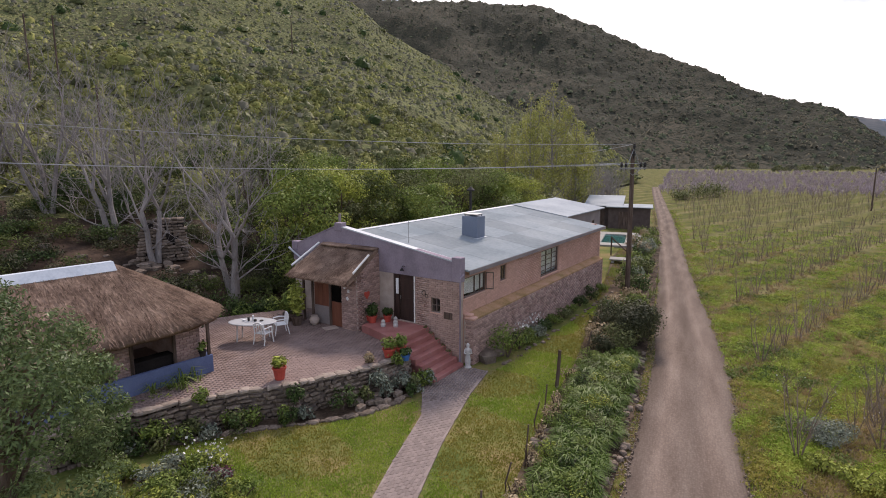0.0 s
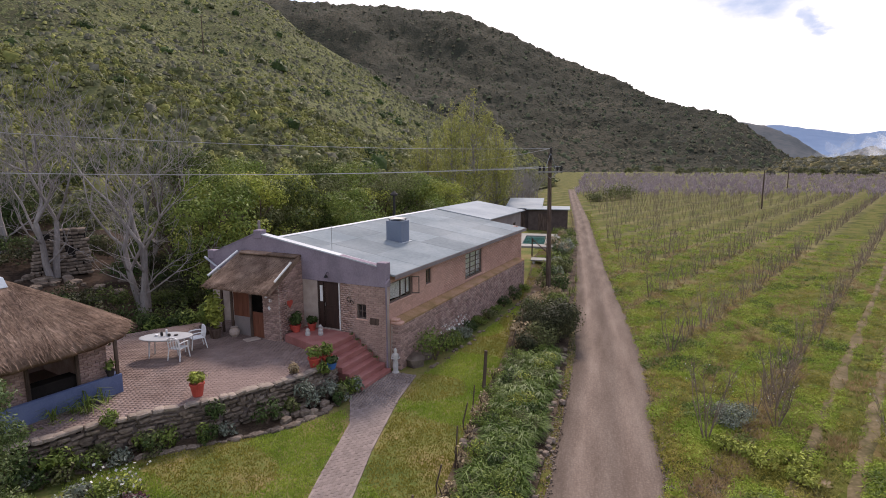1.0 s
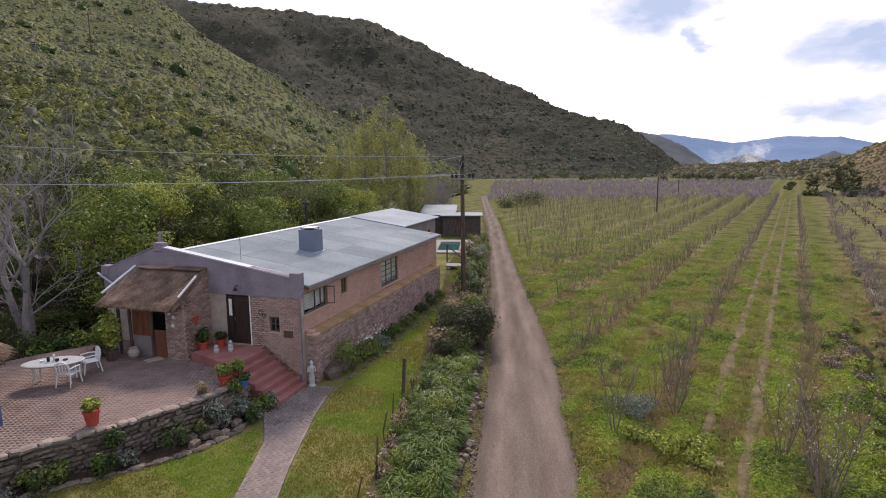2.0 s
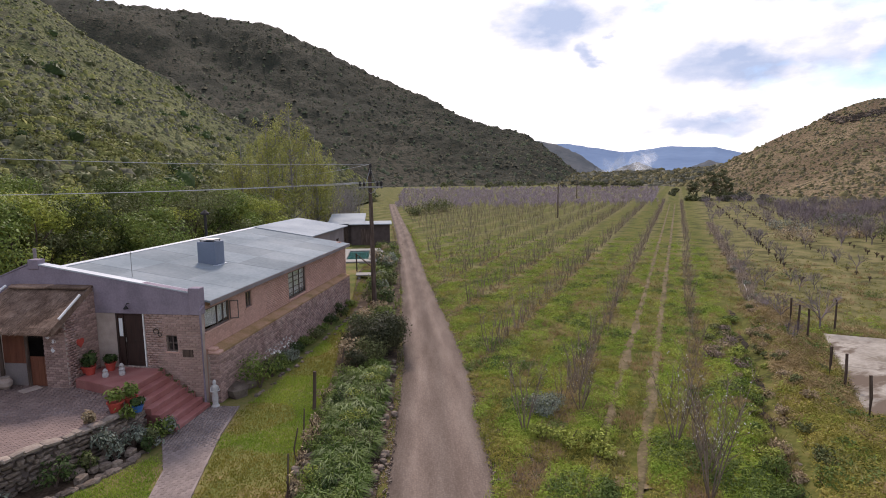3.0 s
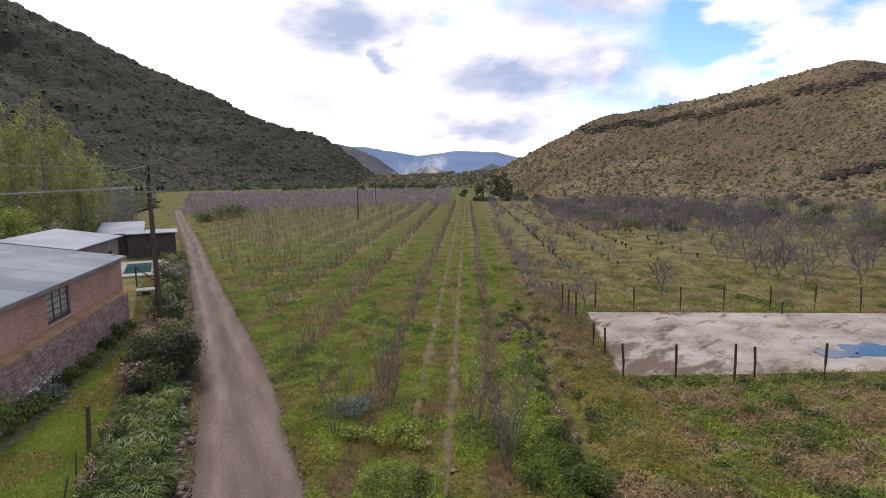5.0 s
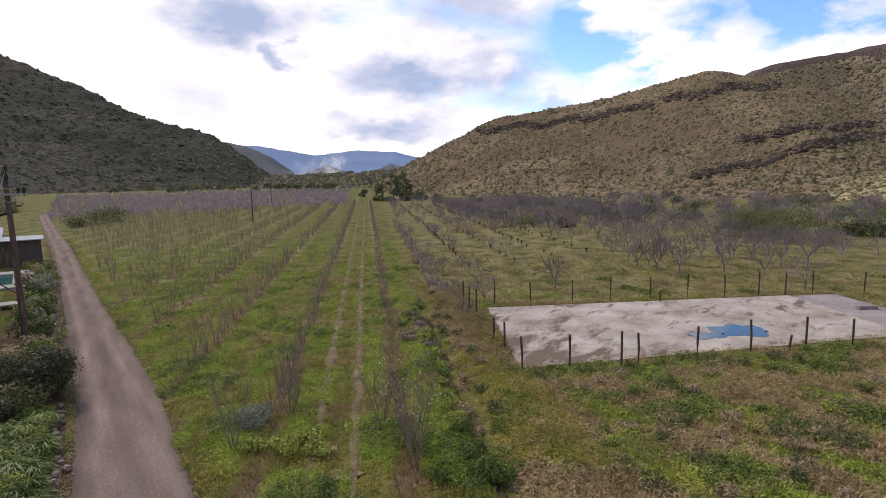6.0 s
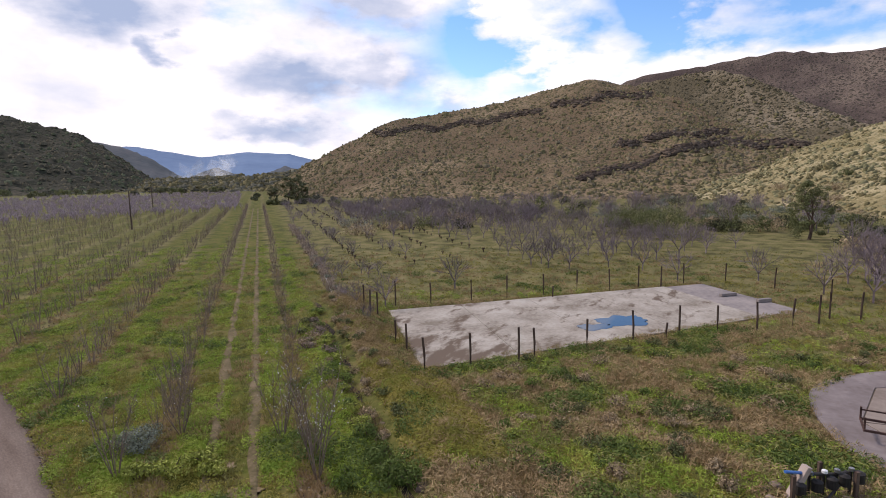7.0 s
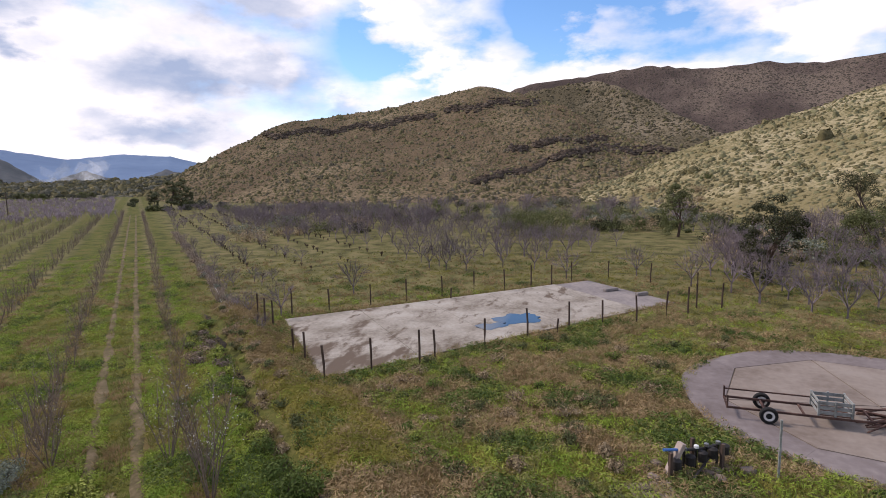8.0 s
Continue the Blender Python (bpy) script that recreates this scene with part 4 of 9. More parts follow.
box(bm, 0.30, -0.34, 1.99, 0.58, -0.003, 2.10, 0.03)
part("ledge_end", bm, M["plaster"], house, "stepped cement ledge end")

# rear wing
bm = bmesh.new()
wall_cells(bm, 17.2, 25.1, 0.0, 4.2, [(23.2, 23.8, 3.0, 3.5)], lambda a, b, lo, hi: box(bm, a, 2.6, lo, b, 2.84, hi))
box(bm, 24.86, 2.84, 0, 25.1, 9.2, 4.2)
box(bm, 17.2, 2.84, 3.6, 17.4, 9.2, 4.1)
part("wing_wall", bm, M["grey_wall"], house, "grey plastered wing wall")
bm = bmesh.new()
local_prism(bm, [(2.35, 4.26), (6.5, 4.90), (9.5, 4.3), (9.5, 4.36), (6.5, 4.96), (2.35, 4.32)], "u", 17.46, 25.5)
part("wing_roof", bm, M["wing_roof"], house, "pale sheet roof of the wing")
window_unit(house, Matrix.Translation((23.2, 2.66, 3.0)), 0.6, 0.5, (0.3,), ())

# porch with thatched lean-to roof
porch = part("porch", box(bmesh.new(), -1.2, 4.33, 1.04, 0.0, 7.2, 1.10), M["paving"], house, "small brick porch with a thatched lean-to roof")
bm = bmesh.new()
local_prism(bm, [(-1.45, 1.04), (-0.03, 1.04), (-0.03, 4.36), (-1.45, 3.72)], "v", 4.10, 4.32)
part("porch_side_wall", bm, M["mortar"], porch, "rough brick porch wall")
bm = bmesh.new()
wall_cells(bm, 4.32, 7.3, 1.04, 3.25, [(4.95, 7.3, 1.04, 3.08)], lambda a, b, lo, hi: box(bm, -1.45, a, lo, -1.22, b, hi))
part("porch_front_wall", bm, M["mortar"], porch)
bm = bmesh.new()
box(bm, -1.38, 4.97, 1.10, -1.32, 5.62, 2.16, 0.01)
for v in (5.08, 5.3, 5.5):
    box(bm, -1.39, v, 1.2, -1.379, v + 0.02, 2.1)
part("porch_door", bm, M["red_wood"], porch, "red-brown half door with its upper leaf open")
bm = bmesh.new()
box(bm, -1.40, 5.64, 1.9, -1.34, 6.62, 3.05, 0.01)
for v in (5.85, 6.1, 6.35):
    box(bm, -1.41, v, 1.95, -1.399, v + 0.02, 3.0)
part("porch_panel", bm, M["red_wood"], porch, "orange-brown boarded panel")
bm = bmesh.new()
box(bm, -1.40, 5.64, 1.10, -1.2, 6.62, 1.9, 0.01)
part("porch_low_wall", bm, M["grey_wall"], porch)
for v in (5.64, 6.7, 7.25):
    bm = bmesh.new()
    tube(bm, [(-1.42, v, 1.10), (-1.42, v + 0.01, 3.3)], 0.06, 8)
    part("porch_post", bm, M["wood_dark"], porch)
# near-black panel stands in for the porch's unlit inside
bm = bmesh.new()
box(bm, -0.3, 4.4, 1.1, -0.2, 7.2, 3.9)
part("porch_back", bm, M["dark"], porch)


def thatch_slab(name, parent, corners, thick, label, rows=14, cols=26, seed=3):
    """A thick thatch surface over four corners (low a, low b, high b, high a), uneven, with a ragged fringe at the low edge."""
    rng = np.random.default_rng(seed)
    a, b, c, d = [np.array(p, float) for p in corners]
    nrm = np.cross(b - a, d - a)
    nrm /= np.linalg.norm(nrm)
    if nrm[2] < 0:
        nrm = -nrm
    bm = bmesh.new()
    grid = []
    for j in range(rows + 1):
        t = j / rows
        row = []
        for i in range(cols + 1):
            s = i / cols
            p = (a + (b - a) * s) * (1 - t) + (d + (c - d) * s) * t
            lift = thick * (1 - 0.25 * (j == 0)) + rng.uniform(-0.012, 0.012) + 0.02 * math.sin(s * 9 + t * 5)
            row.append(bm.verts.new(p + nrm * lift))
        grid.append(row)
    under = [[bm.verts.new((a + (b - a) * i / cols) * (1 - t) + (d + (c - d) * i / cols) * t) for i in range(cols + 1)] for t in (0, 1)]
    for j in range(rows):
        for i in range(cols):
            bm.faces.new((grid[j][i], grid[j][i + 1], grid[j + 1][i + 1], grid[j + 1][i]))
    for i in range(cols):
        bm.faces.new((under[0][i], under[0][i + 1], grid[0][i + 1], grid[0][i]))
        bm.faces.new((under[1][i], under[1][i + 1], grid[rows][i + 1], grid[rows][i]))
        bm.faces.new((under[0][i], under[0][i + 1], under[1][i + 1], under[1][i]))
    for i in (0, cols):
        bm.faces.new([under[0][i], *[grid[j][i] for j in range(rows + 1)], under[1][i]])
    bmesh.ops.recalc_face_normals(bm, faces=bm.faces)
    ob = part(name, bm, M["thatch"], parent, label)
    n = 2600
    s, t = rng.uniform(0, 1, n), rng.uniform(0, 1, n) ** 1.5
    p = (a + (b - a) * s[:, None]) * (1 - t[:, None]) + (d + (c - d) * s[:, None]) * t[:, None]
    slope = (a - d) / np.linalg.norm(a - d)
    side = (b - a) / np.linalg.norm(b - a)
    p = p + nrm * (thick + 0.005)
    ln, w = rng.uniform(0.12, 0.30, (n, 1)), rng.uniform(0.008, 0.02, (n, 1))
    tip = p + slope * ln + side * rng.uniform(-0.05, 0.05, (n, 1)) + nrm * rng.uniform(0.0, 0.03, (n, 1))
    v = np.stack([p - side * w, p + side * w, tip], 1).reshape(-1, 3)
    reeds = np_mesh("loose_reeds", v, np.arange(3 * n).reshape(n, 3), M["thatch"], parent)
    tagged(reeds, kind="stuff")
    return ob


thatch_slab("porch_roof", porch, [(-2.05, 4.02, 3.12), (-2.05, 7.5, 3.12), (-0.1, 7.2, 4.28), (-0.1, 4.02, 4.28)], 0.2, "worn brown thatch")
bm = bmesh.new()
tube(bm, [(-1.75, 4.0, 3.62), (-0.75, 4.0, 4.24)], 0.045, 6)
part("verge_trim", bm, M["curtain"], porch, "pale cement verge")
bm = bmesh.new()
tube(bm, [(-0.25, 7.4, 4.42), (-1.5, 7.9, 3.5)], 0.05, 6)
part("verge_trim", bm, M["white"], porch)
for v0 in (4.05, 5.6):
    bm = bmesh.new()
    box(bm, -0.5, v0, 4.36, -0.02, v0 + 1.5, 4.46, 0.03)
    part("ridge_cap", bm, M["thatch"], porch)
# porch decorations
bm = bmesh.new()
hv = [bm.verts.new((-0.85 + 0.17 * (16 * math.sin(a) ** 3) / 16, 4.05, 2.55 + 0.012 * (13 * math.cos(a) - 5 * math.cos(2 * a) - 2 * math.cos(3 * a) - math.cos(4 * a)))) for a in np.linspace(0, 2 * math.pi, 24, endpoint=False)]
hw = [bm.verts.new((v.co.x, 4.085, v.co.z)) for v in hv]
bm.faces.new(hv)
bm.faces.new(hw[::-1])
for i in range(24):
    bm.faces.new((hv[i], hv[(i + 1) % 24], hw[(i + 1) % 24], hw[i]))
bmesh.ops.recalc_face_normals(bm, faces=bm.faces)
part("wall_heart", bm, M["terracotta"], porch, "red heart-shaped wall ornament")
for v, z in ((4.55, 2.75), (4.75, 2.9), (4.6, 2.45)):
    bm = bmesh.new()
    lathe(bm, [(0.0, 0), (0.09, 0), (0.10, 0.02), (0.0, 0.03)], 10)
    bmesh.ops.transform(bm, matrix=Matrix.Translation((-1.45, v, z)) @ Matrix.Rotation(-math.pi / 2, 4, "Y"), verts=bm.verts)
    part("wall_plate", bm, M["white"], porch, "small white wall plate")

# ---- steps from the path up to the door ----
stairs = thing("garden_steps", HOUSE, "flight of red-painted concrete steps up to the door", "steps", kind="structure")
for k in range(7):
    z1 = 0.2 * (k + 1)
    v0 = -0.25 + 0.28 * k
    bm = bmesh.new()
    box(bm, -2.15, v0, 0.0, -0.08, v0 + 0.28 + (0.3 if k < 6 else 2.2), z1 if k < 6 else 1.41, 0.015)
    if k == 6:
        for vert in bm.verts:
            if vert.co.y > 2.5 and vert.co.x < -1:
                vert.co.x = -1.4
    part("step", bm, M["red_step"], stairs)

# ---- rear buildings, pool ----
SHED = Matrix.Translation((23.5, 63.0, 0)) @ Matrix.Rotation(radians(-20), 4, "Z")


def shed(name, m, w, d, h, label, over=0.25, rise=0.0):
    ob = thing(name, m, label, "shed")
    bm = bmesh.new()
    wall_cells(bm, -w, 0, 0, h, [(-w * 0.75, -w * 0.45, 0, h * 0.8)], lambda a, b, lo, hi: box(bm, a, 0, lo, b, 0.15, hi))
    part("front_wall", bm, M["shed_wall"], ob)
    for x0, y0, x1, y1 in ((-w, 0.15, -w + 0.15, d), (-0.15, 0.15, 0, d), (-w + 0.15, d - 0.15, -0.15, d)):
        bm = bmesh.new()
        box(bm, x0, y0, 0, x1, y1, h)
        for q in bm.verts:
            if q.co.z > 0:
                q.co.z += rise * max(0.0, q.co.y) / d - 0.01
        part("wall", bm, M["shed_wall"], ob)
    bm = bmesh.new()
    box(bm, -w * 0.75, 0.05, 0.02, -w * 0.45, 0.1, h * 0.8)
    part("door", bm, M["wood_dark"], ob)
    bm = bmesh.new()
    box(bm, -w - over, -over * 1.6, h + 0.003, over, d + over, h + 0.10, 0.01)
    for q in bm.verts:
        q.co.z += rise * max(0.0, q.co.y) / d
    part("roof", bm, M["wing_roof"], ob, "pale weathered sheet roof")
    return ob


M["shed_wall"] = surface("dark_brown_boards", [(0.07, 0.052, 0.047), (0.11, 0.085, 0.075)], 2, 20, 0.8, 0.2)
shed("outbuilding", SHED, 4.6, 4.0, 2.5, "dark brown outbuilding with a white flat roof beside the pool")
shed("outbuilding", SHED @ Matrix.Translation((-3.3, 1.6, 0)), 4.0, 6.5, 2.45, "dark outbuilding with a sloping pale sheet roof", rise=0.75)

M["pool_water"] = bpy.data.materials.new("pool_water")
M["pool_water"].use_nodes = True
_p = M["pool_water"].node_tree.nodes["Principled BSDF"]
_p.inputs["Base Color"].default_value, _p.inputs["Roughness"].default_value = (0.02, 0.10, 0.09, 1), 0.1
M["pool_deck"] = surface("pool_deck", [(0.252, 0.24, 0.216), (0.312, 0.3, 0.276)], 1, 12, 0.8, 0.2)
pool = thing("swimming_pool", Matrix.Translation((15.13, 52.94, 0)) @ Matrix.Rotation(radians(-20.3), 4, "Z"), "small swimming pool with green water and pale coping", "pool")
for x0, y0, x1, y1 in ((-1.0, -1.6, 3.3, -0.003), (-1.0, 6.3, 3.3, 8.0), (-1.0, 0, -0.003, 6.297), (2.15, 0, 3.6, 6.297)):
    bm = bmesh.new()
    box(bm, x0, y0, -0.2, x1, y1, 0.18, 0.02)
    part("coping", bm, M["pool_deck"], pool)
bm = bmesh.new()
box(bm, 0, 0, -0.2, 2.15, 6.3, 0.06)
part("water", bm, M["pool_water"], pool, "still green pool water")
bench = thing("garden_bench", Matrix.Translation((14.0, 43.2, 0)) @ Matrix.Rotation(radians(-20), 4, "Z"), "white slab bench standing on the lawn", "bench")
part("seat", box(bmesh.new(), -0.85, -0.5, 0.26, 0.85, 0.7, 0.36, 0.02), M["pool_deck"], bench)
for x in (-0.6, 0.6):
    part("leg", box(bmesh.new(), x - 0.1, -0.3, 0, x + 0.1, 0.4, 0.255), M["white"], bench)
swing = thing("wooden_frame", Matrix.Translation((14.3, 46.8, 0)) @ Matrix.Rotation(radians(-20), 4, "Z"), "dark wooden post with a diagonal brace by the pool", "frame")
part("post", tube(bmesh.new(), [(0, 0, 0), (0, 0, 1.6)], 0.06, 6), M["wood_dark"], swing)
part("brace", tube(bmesh.new(), [(0, 0, 1.5), (1.8, -0.4, 0)], 0.05, 6), M["wood_dark"], swing)

# ---- thatched braai shelter ----
LAPA = Matrix.Translation((-7.78, 18.03, 0)) @ Matrix(((-0.629, -0.777, 0, 0), (-0.777, 0.629, 0, 0), (0, 0, 1, 0), (0, 0, 0, 1)))
lapa = thing("thatched_shelter", LAPA, "thatched open shelter with brick piers and a low blue wall", "shelter")
bm = bmesh.new()
box(bm, 0.0, 0.0, 0.6, 5.5, 0.16, 1.70, 0.01)
part("low_wall", bm, M["blue_wall"], lapa, "low wall painted slate blue")
part("low_wall", box(bmesh.new(), 0.0, 0.163, 0.6, 0.16, 1.2, 1.70, 0.01), M["blue_wall"], lapa)
part("floor", box(bmesh.new(), 0.17, 0.17, 0.9, 8, 4.6, 1.15), M["paving"], lapa)
for x0, x1 in ((0.20, 1.02), (2.45, 2.95), (4.2, 4.9), (5.6, 6.4)):
    part("brick_pier", box(bmesh.new(), x0, 0.45, 1.15, x1, 0.75, 3.02), M["brick"], lapa, "rough red brick pier")
part("back_wall", box(bmesh.new(), 0.2, 4.2, 1.15, 8, 4.45, 3.0), M["brick"], lapa)
part("side_wall", box(bmesh.new(), 0.2, 1.9, 1.15, 0.42, 4.2, 3.0), M["brick"], lapa)
# near-black counter darkens the opening like an unlit inside
part("counter", box(bmesh.new(), 1.06, 0.5, 1.15, 2.42, 0.95, 1.92, 0.01), M["dark"], lapa)
part("lintel", box(bmesh.new(), 0.0, 0.3, 2.85, 7.5, 0.42, 3.0), M["wood_dark"], lapa)
for x, y in ((0.08, 0.10), (1.08, 0.40), (2.40, 0.40)):
    part("post", tube(bmesh.new(), [(x, y, 1.15 if x > 1 else 1.68), (x, y, 2.95)], 0.06, 8), M["wood_dark"], lapa)


def lapa_roof(parent):
    """A hipped thatch roof with soft corners, as rings from the eave to the ridge."""
    rng = np.random.default_rng(11)
    n, rows = 96, 16
    bm = bmesh.new()
    x0, x1, y0, y1 = -1.1, 9.0, -0.45, 5.0
    cx0, cx1, cy = 2.05, 6.5, 2.28
    rings = []
    for j in range(rows + 1):
        t = j / rows
        ring = []
        for i in range(n):
            a = 2 * math.pi * i / n
            ca, sa = math.cos(a), math.sin(a)
            p = 3.2
            r = (abs(ca) ** p + abs(sa) ** p) ** (-1 / p)
            ex, ey = (x0 + x1) / 2 + (x1 - x0) / 2 * r * ca, (y0 + y1) / 2 + (y1 - y0) / 2 * r * sa
            rx = min(max(ex, cx0), cx1)
            x, y = ex + (rx - ex) * t, ey + (cy - ey) * t
            z = 2.98 + (4.86 - 2.98) * (t ** 0.95) + rng.uniform(-0.02, 0.02)
            if j == 0:
                z -= 0.05
            ring.append(bm.verts.new((x, y, z)))
        rings.append(ring)
    for a, b in zip(rings, rings[1:]):
        for i in range(n):
            bm.faces.new((a[i], a[(i + 1) % n], b[(i + 1) % n], b[i]))
    low = [bm.verts.new((v.co.x * 0.97 + 0.09, v.co.y * 0.97 + 0.06, v.co.z - 0.16)) for v in rings[0]]
    inner = [bm.verts.new((v.co.x, v.co.y, v.co.z - 0.28)) for v in rings[rows]]
    for i in range(n):
        bm.faces.new((low[i], low[(i + 1) % n], rings[0][(i + 1) % n], rings[0][i]))
        bm.faces.new((low[i], low[(i + 1) % n], inner[(i + 1) % n], inner[i]))
    bmesh.ops.recalc_face_normals(bm, faces=bm.faces)
    roof_ob = part("thatch_roof", bm, M["thatch"], parent, "weathered brown thatch", smooth=True)
    # loose reeds over the thatch
    m = 20000
    a, t = rng.uniform(0, 2 * math.pi, m), rng.uniform(0, 0.97, m)
    ca, sa = np.cos(a), np.sin(a)
    r = (np.abs(ca) ** 3.2 + np.abs(sa) ** 3.2) ** (-1 / 3.2)
    ex, ey = (x0 + x1) / 2 + (x1 - x0) / 2 * r * ca, (y0 + y1) / 2 + (y1 - y0) / 2 * r * sa
    top = np.stack([np.clip(ex, cx0, cx1), np.full(m, cy), np.full(m, 4.86)], 1)
    eave = np.stack([ex, ey, np.full(m, 2.98)], 1)
    p = eave + (top - eave) * t[:, None]
    p[:, 2] = 2.98 + 1.88 * t ** 0.95 + 0.02
    down = (eave - top) / np.linalg.norm(eave - top, axis=1)[:, None]
    side = np.cross(down, (0, 0, 1))
    side /= np.linalg.norm(side, axis=1)[:, None]
    ln, w = rng.uniform(0.12, 0.32, (m, 1)), rng.uniform(0.010, 0.020, (m, 1))
    tip = p + down * ln + side * rng.uniform(-0.04, 0.04, (m, 1)) + np.array([0, 0, 1]) * rng.uniform(0.0, 0.03, (m, 1))
    v = np.stack([p - side * w, p + side * w, tip], 1).reshape(-1, 3)
    tagged(np_mesh("loose_reeds", v, np.arange(3 * m).reshape(m, 3), M["thatch"], parent), kind="stuff")


lapa_roof(lapa)
M["ridge_cement"] = surface("ridge_cement", [(0.36, 0.40, 0.45), (0.46, 0.50, 0.54), (0.52, 0.55, 0.58)], 1.5, 14, 0.8, 0.3)
bm = bmesh.new()
local_prism(bm, [(2.28 - 0.34, 4.66), (2.28 - 0.1, 4.93), (2.28 + 0.1, 4.93), (2.28 + 0.34, 4.66), (2.28 + 0.3, 4.62), (2.28 - 0.3, 4.62)], "u", 2.0, 6.6)
part("ridge_capping", bm, M["ridge_cement"], lapa, "white cement ridge capping")
# ---- patio furniture and pots ----
def patio_table(at):
    ob = thing("patio_table", Matrix.Translation(at), "oval white plastic patio table laid with crockery", "table")
    bm = bmesh.new()
    lathe(bm, [(0.0, 0.70), (0.66, 0.70), (0.70, 0.72), (0.70, 0.74), (0.66, 0.755), (0.0, 0.755)], 28)
    bmesh.ops.scale(bm, vec=(1.35, 0.8, 1), verts=bm.verts)
    part("tabletop", bm, M["shade_grey_plastic"], ob)
    for x in (-0.55, 0.55):
        for y in (-0.3, 0.3):
            part("leg", tube(bmesh.new(), [(x, y, 0), (x * 0.92, y * 0.92, 0.70)], [0.025, 0.035], 8), M["white"], ob)
    return ob


def garden_chair(m):
    """A white moulded plastic armchair."""
    ob = thing("garden_chair", m, "white moulded plastic garden chair with a slatted back", "chair", "chairs at the patio table")
    part("seat", box(bmesh.new(), -0.24, -0.22, 0.41, 0.24, 0.24, 0.44, 0.012), M["white"], ob)
    for x in (-0.23, 0.23):
        part("leg", tube(bmesh.new(), [(x * 1.1, -0.26, 0), (x, -0.2, 0.42), (x * 1.05, -0.2, 0.64)], 0.022, 6), M["white"], ob)
        part("leg", tube(bmesh.new(), [(x * 1.1, 0.32, 0), (x, 0.24, 0.42), (x * 0.95, 0.3, 0.85)], 0.022, 6), M["white"], ob)
        part("armrest", tube(bmesh.new(), [(x * 1.05, -0.2, 0.64), (x * 1.12, 0.05, 0.66), (x, 0.26, 0.64)], 0.022, 6), M["white"], ob)
    arch = [(0.22 * math.cos(a), 0.30, 0.72 + 0.16 * math.sin(a)) for a in np.linspace(0, math.pi, 9)]
    part("backrest", tube(bmesh.new(), [(0.22, 0.25, 0.45), *arch, (-0.22, 0.25, 0.45)], 0.024, 6), M["white"], ob)
    for x in (-0.11, 0.0, 0.11):
        part("back_slat", tube(bmesh.new(), [(x, 0.25, 0.44), (x, 0.30, 0.86)], 0.018, 5), M["white"], ob)
    return ob


PZ = 1.10
# white plastic greyed so that the tabletop looks shaded
M["shade_grey_plastic"] = surface("white_plastic_in_shade", [(0.288, 0.295, 0.302), (0.338, 0.346, 0.353)], 3, 30, 0.6, 0.05)
M["statue"] = surface("weathered_white_stone", [(0.36, 0.34, 0.32), (0.50, 0.48, 0.46)], 5, 30, 0.8, 0.2)
patio_table((-7.55, 21.35, PZ))
chair = garden_chair(Matrix.Translation((-7.0, 20.95, PZ)) @ Matrix.Rotation(radians(160), 4, "Z"))
copy_thing(chair, Matrix.Translation((-6.7, 22.1, PZ)) @ Matrix.Rotation(radians(-60), 4, "Z"))
for k, (dx, dy, r, h) in enumerate(((-0.15, 0.0, 0.05, 0.16), (0.0, 0.08, 0.04, 0.22), (0.12, -0.03, 0.06, 0.09), (-0.35, 0.05, 0.07, 0.05), (0.35, 0.02, 0.08, 0.04))):
    cup = tagged(link("crockery", lathe(bmesh.new(), [(r * 0.7, 0), (r, h * 0.3), (r * 0.9, h), (r * 0.5, h)], 10), M["white"] if k % 2 else M["black"]), "small pot or cup standing on the patio table", "crockery", "crockery on the table")
    cup.location = (-7.55 + dx, 21.35 + dy, PZ + 0.757)


def foliage(name, rng, lobes, n, size, material, parent, label="", slim=0.45, droop=0.2, inner=0.5):
    p, d = lobes_points(rng, lobes, n, inner)
    v, f = leaf_arrays(rng, p, size, droop, slim, d)
    return np_mesh(name, v, f, material, parent, label)


def leaf_mat(name, c0, c1, c2, spread=0.45, rough=0.65, through_light=0.22):
    """Leaves let a part of the light through."""
    m = surface(name, [c0, c1, c2], 0.7, 5, rough, 0, spread=spread)
    n, l = m.node_tree.nodes, m.node_tree.links
    bsdf = n["Principled BSDF"]
    bsdf.inputs["Specular IOR Level"].default_value = 0.12 if rough < 0.8 else 0.04
    if through_light:
        tr, mx = n.new("ShaderNodeBsdfTranslucent"), n.new("ShaderNodeMixShader")
        l.new(bsdf.inputs["Base Color"].links[0].from_socket, tr.inputs["Color"])
        mx.inputs["Fac"].default_value = through_light
        l.new(bsdf.outputs["BSDF"], mx.inputs[1])
        l.new(tr.outputs["BSDF"], mx.inputs[2])
        l.new(mx.outputs["Shader"], n["Material Output"].inputs["Surface"])
    return m


M["leaf_yellow"] = leaf_mat("yellow_green_leaf", (0.184, 0.226, 0.0424), (0.283, 0.31, 0.0636), (0.381, 0.381, 0.106))
M["leaf_poplar"] = leaf_mat("poplar_leaf", (0.239, 0.257, 0.0718), (0.335, 0.335, 0.102), (0.419, 0.4, 0.143), 0.3)
M["leaf_dark"] = leaf_mat("dark_green_leaf", (0.03, 0.052, 0.018), (0.055, 0.0848, 0.026), (0.0848, 0.12, 0.038))
M["leaf_deep"] = leaf_mat("brownish_deep_leaf", (0.032, 0.036, 0.02), (0.058, 0.062, 0.03), (0.1, 0.098, 0.046), 0.45, 0.6, 0.2)
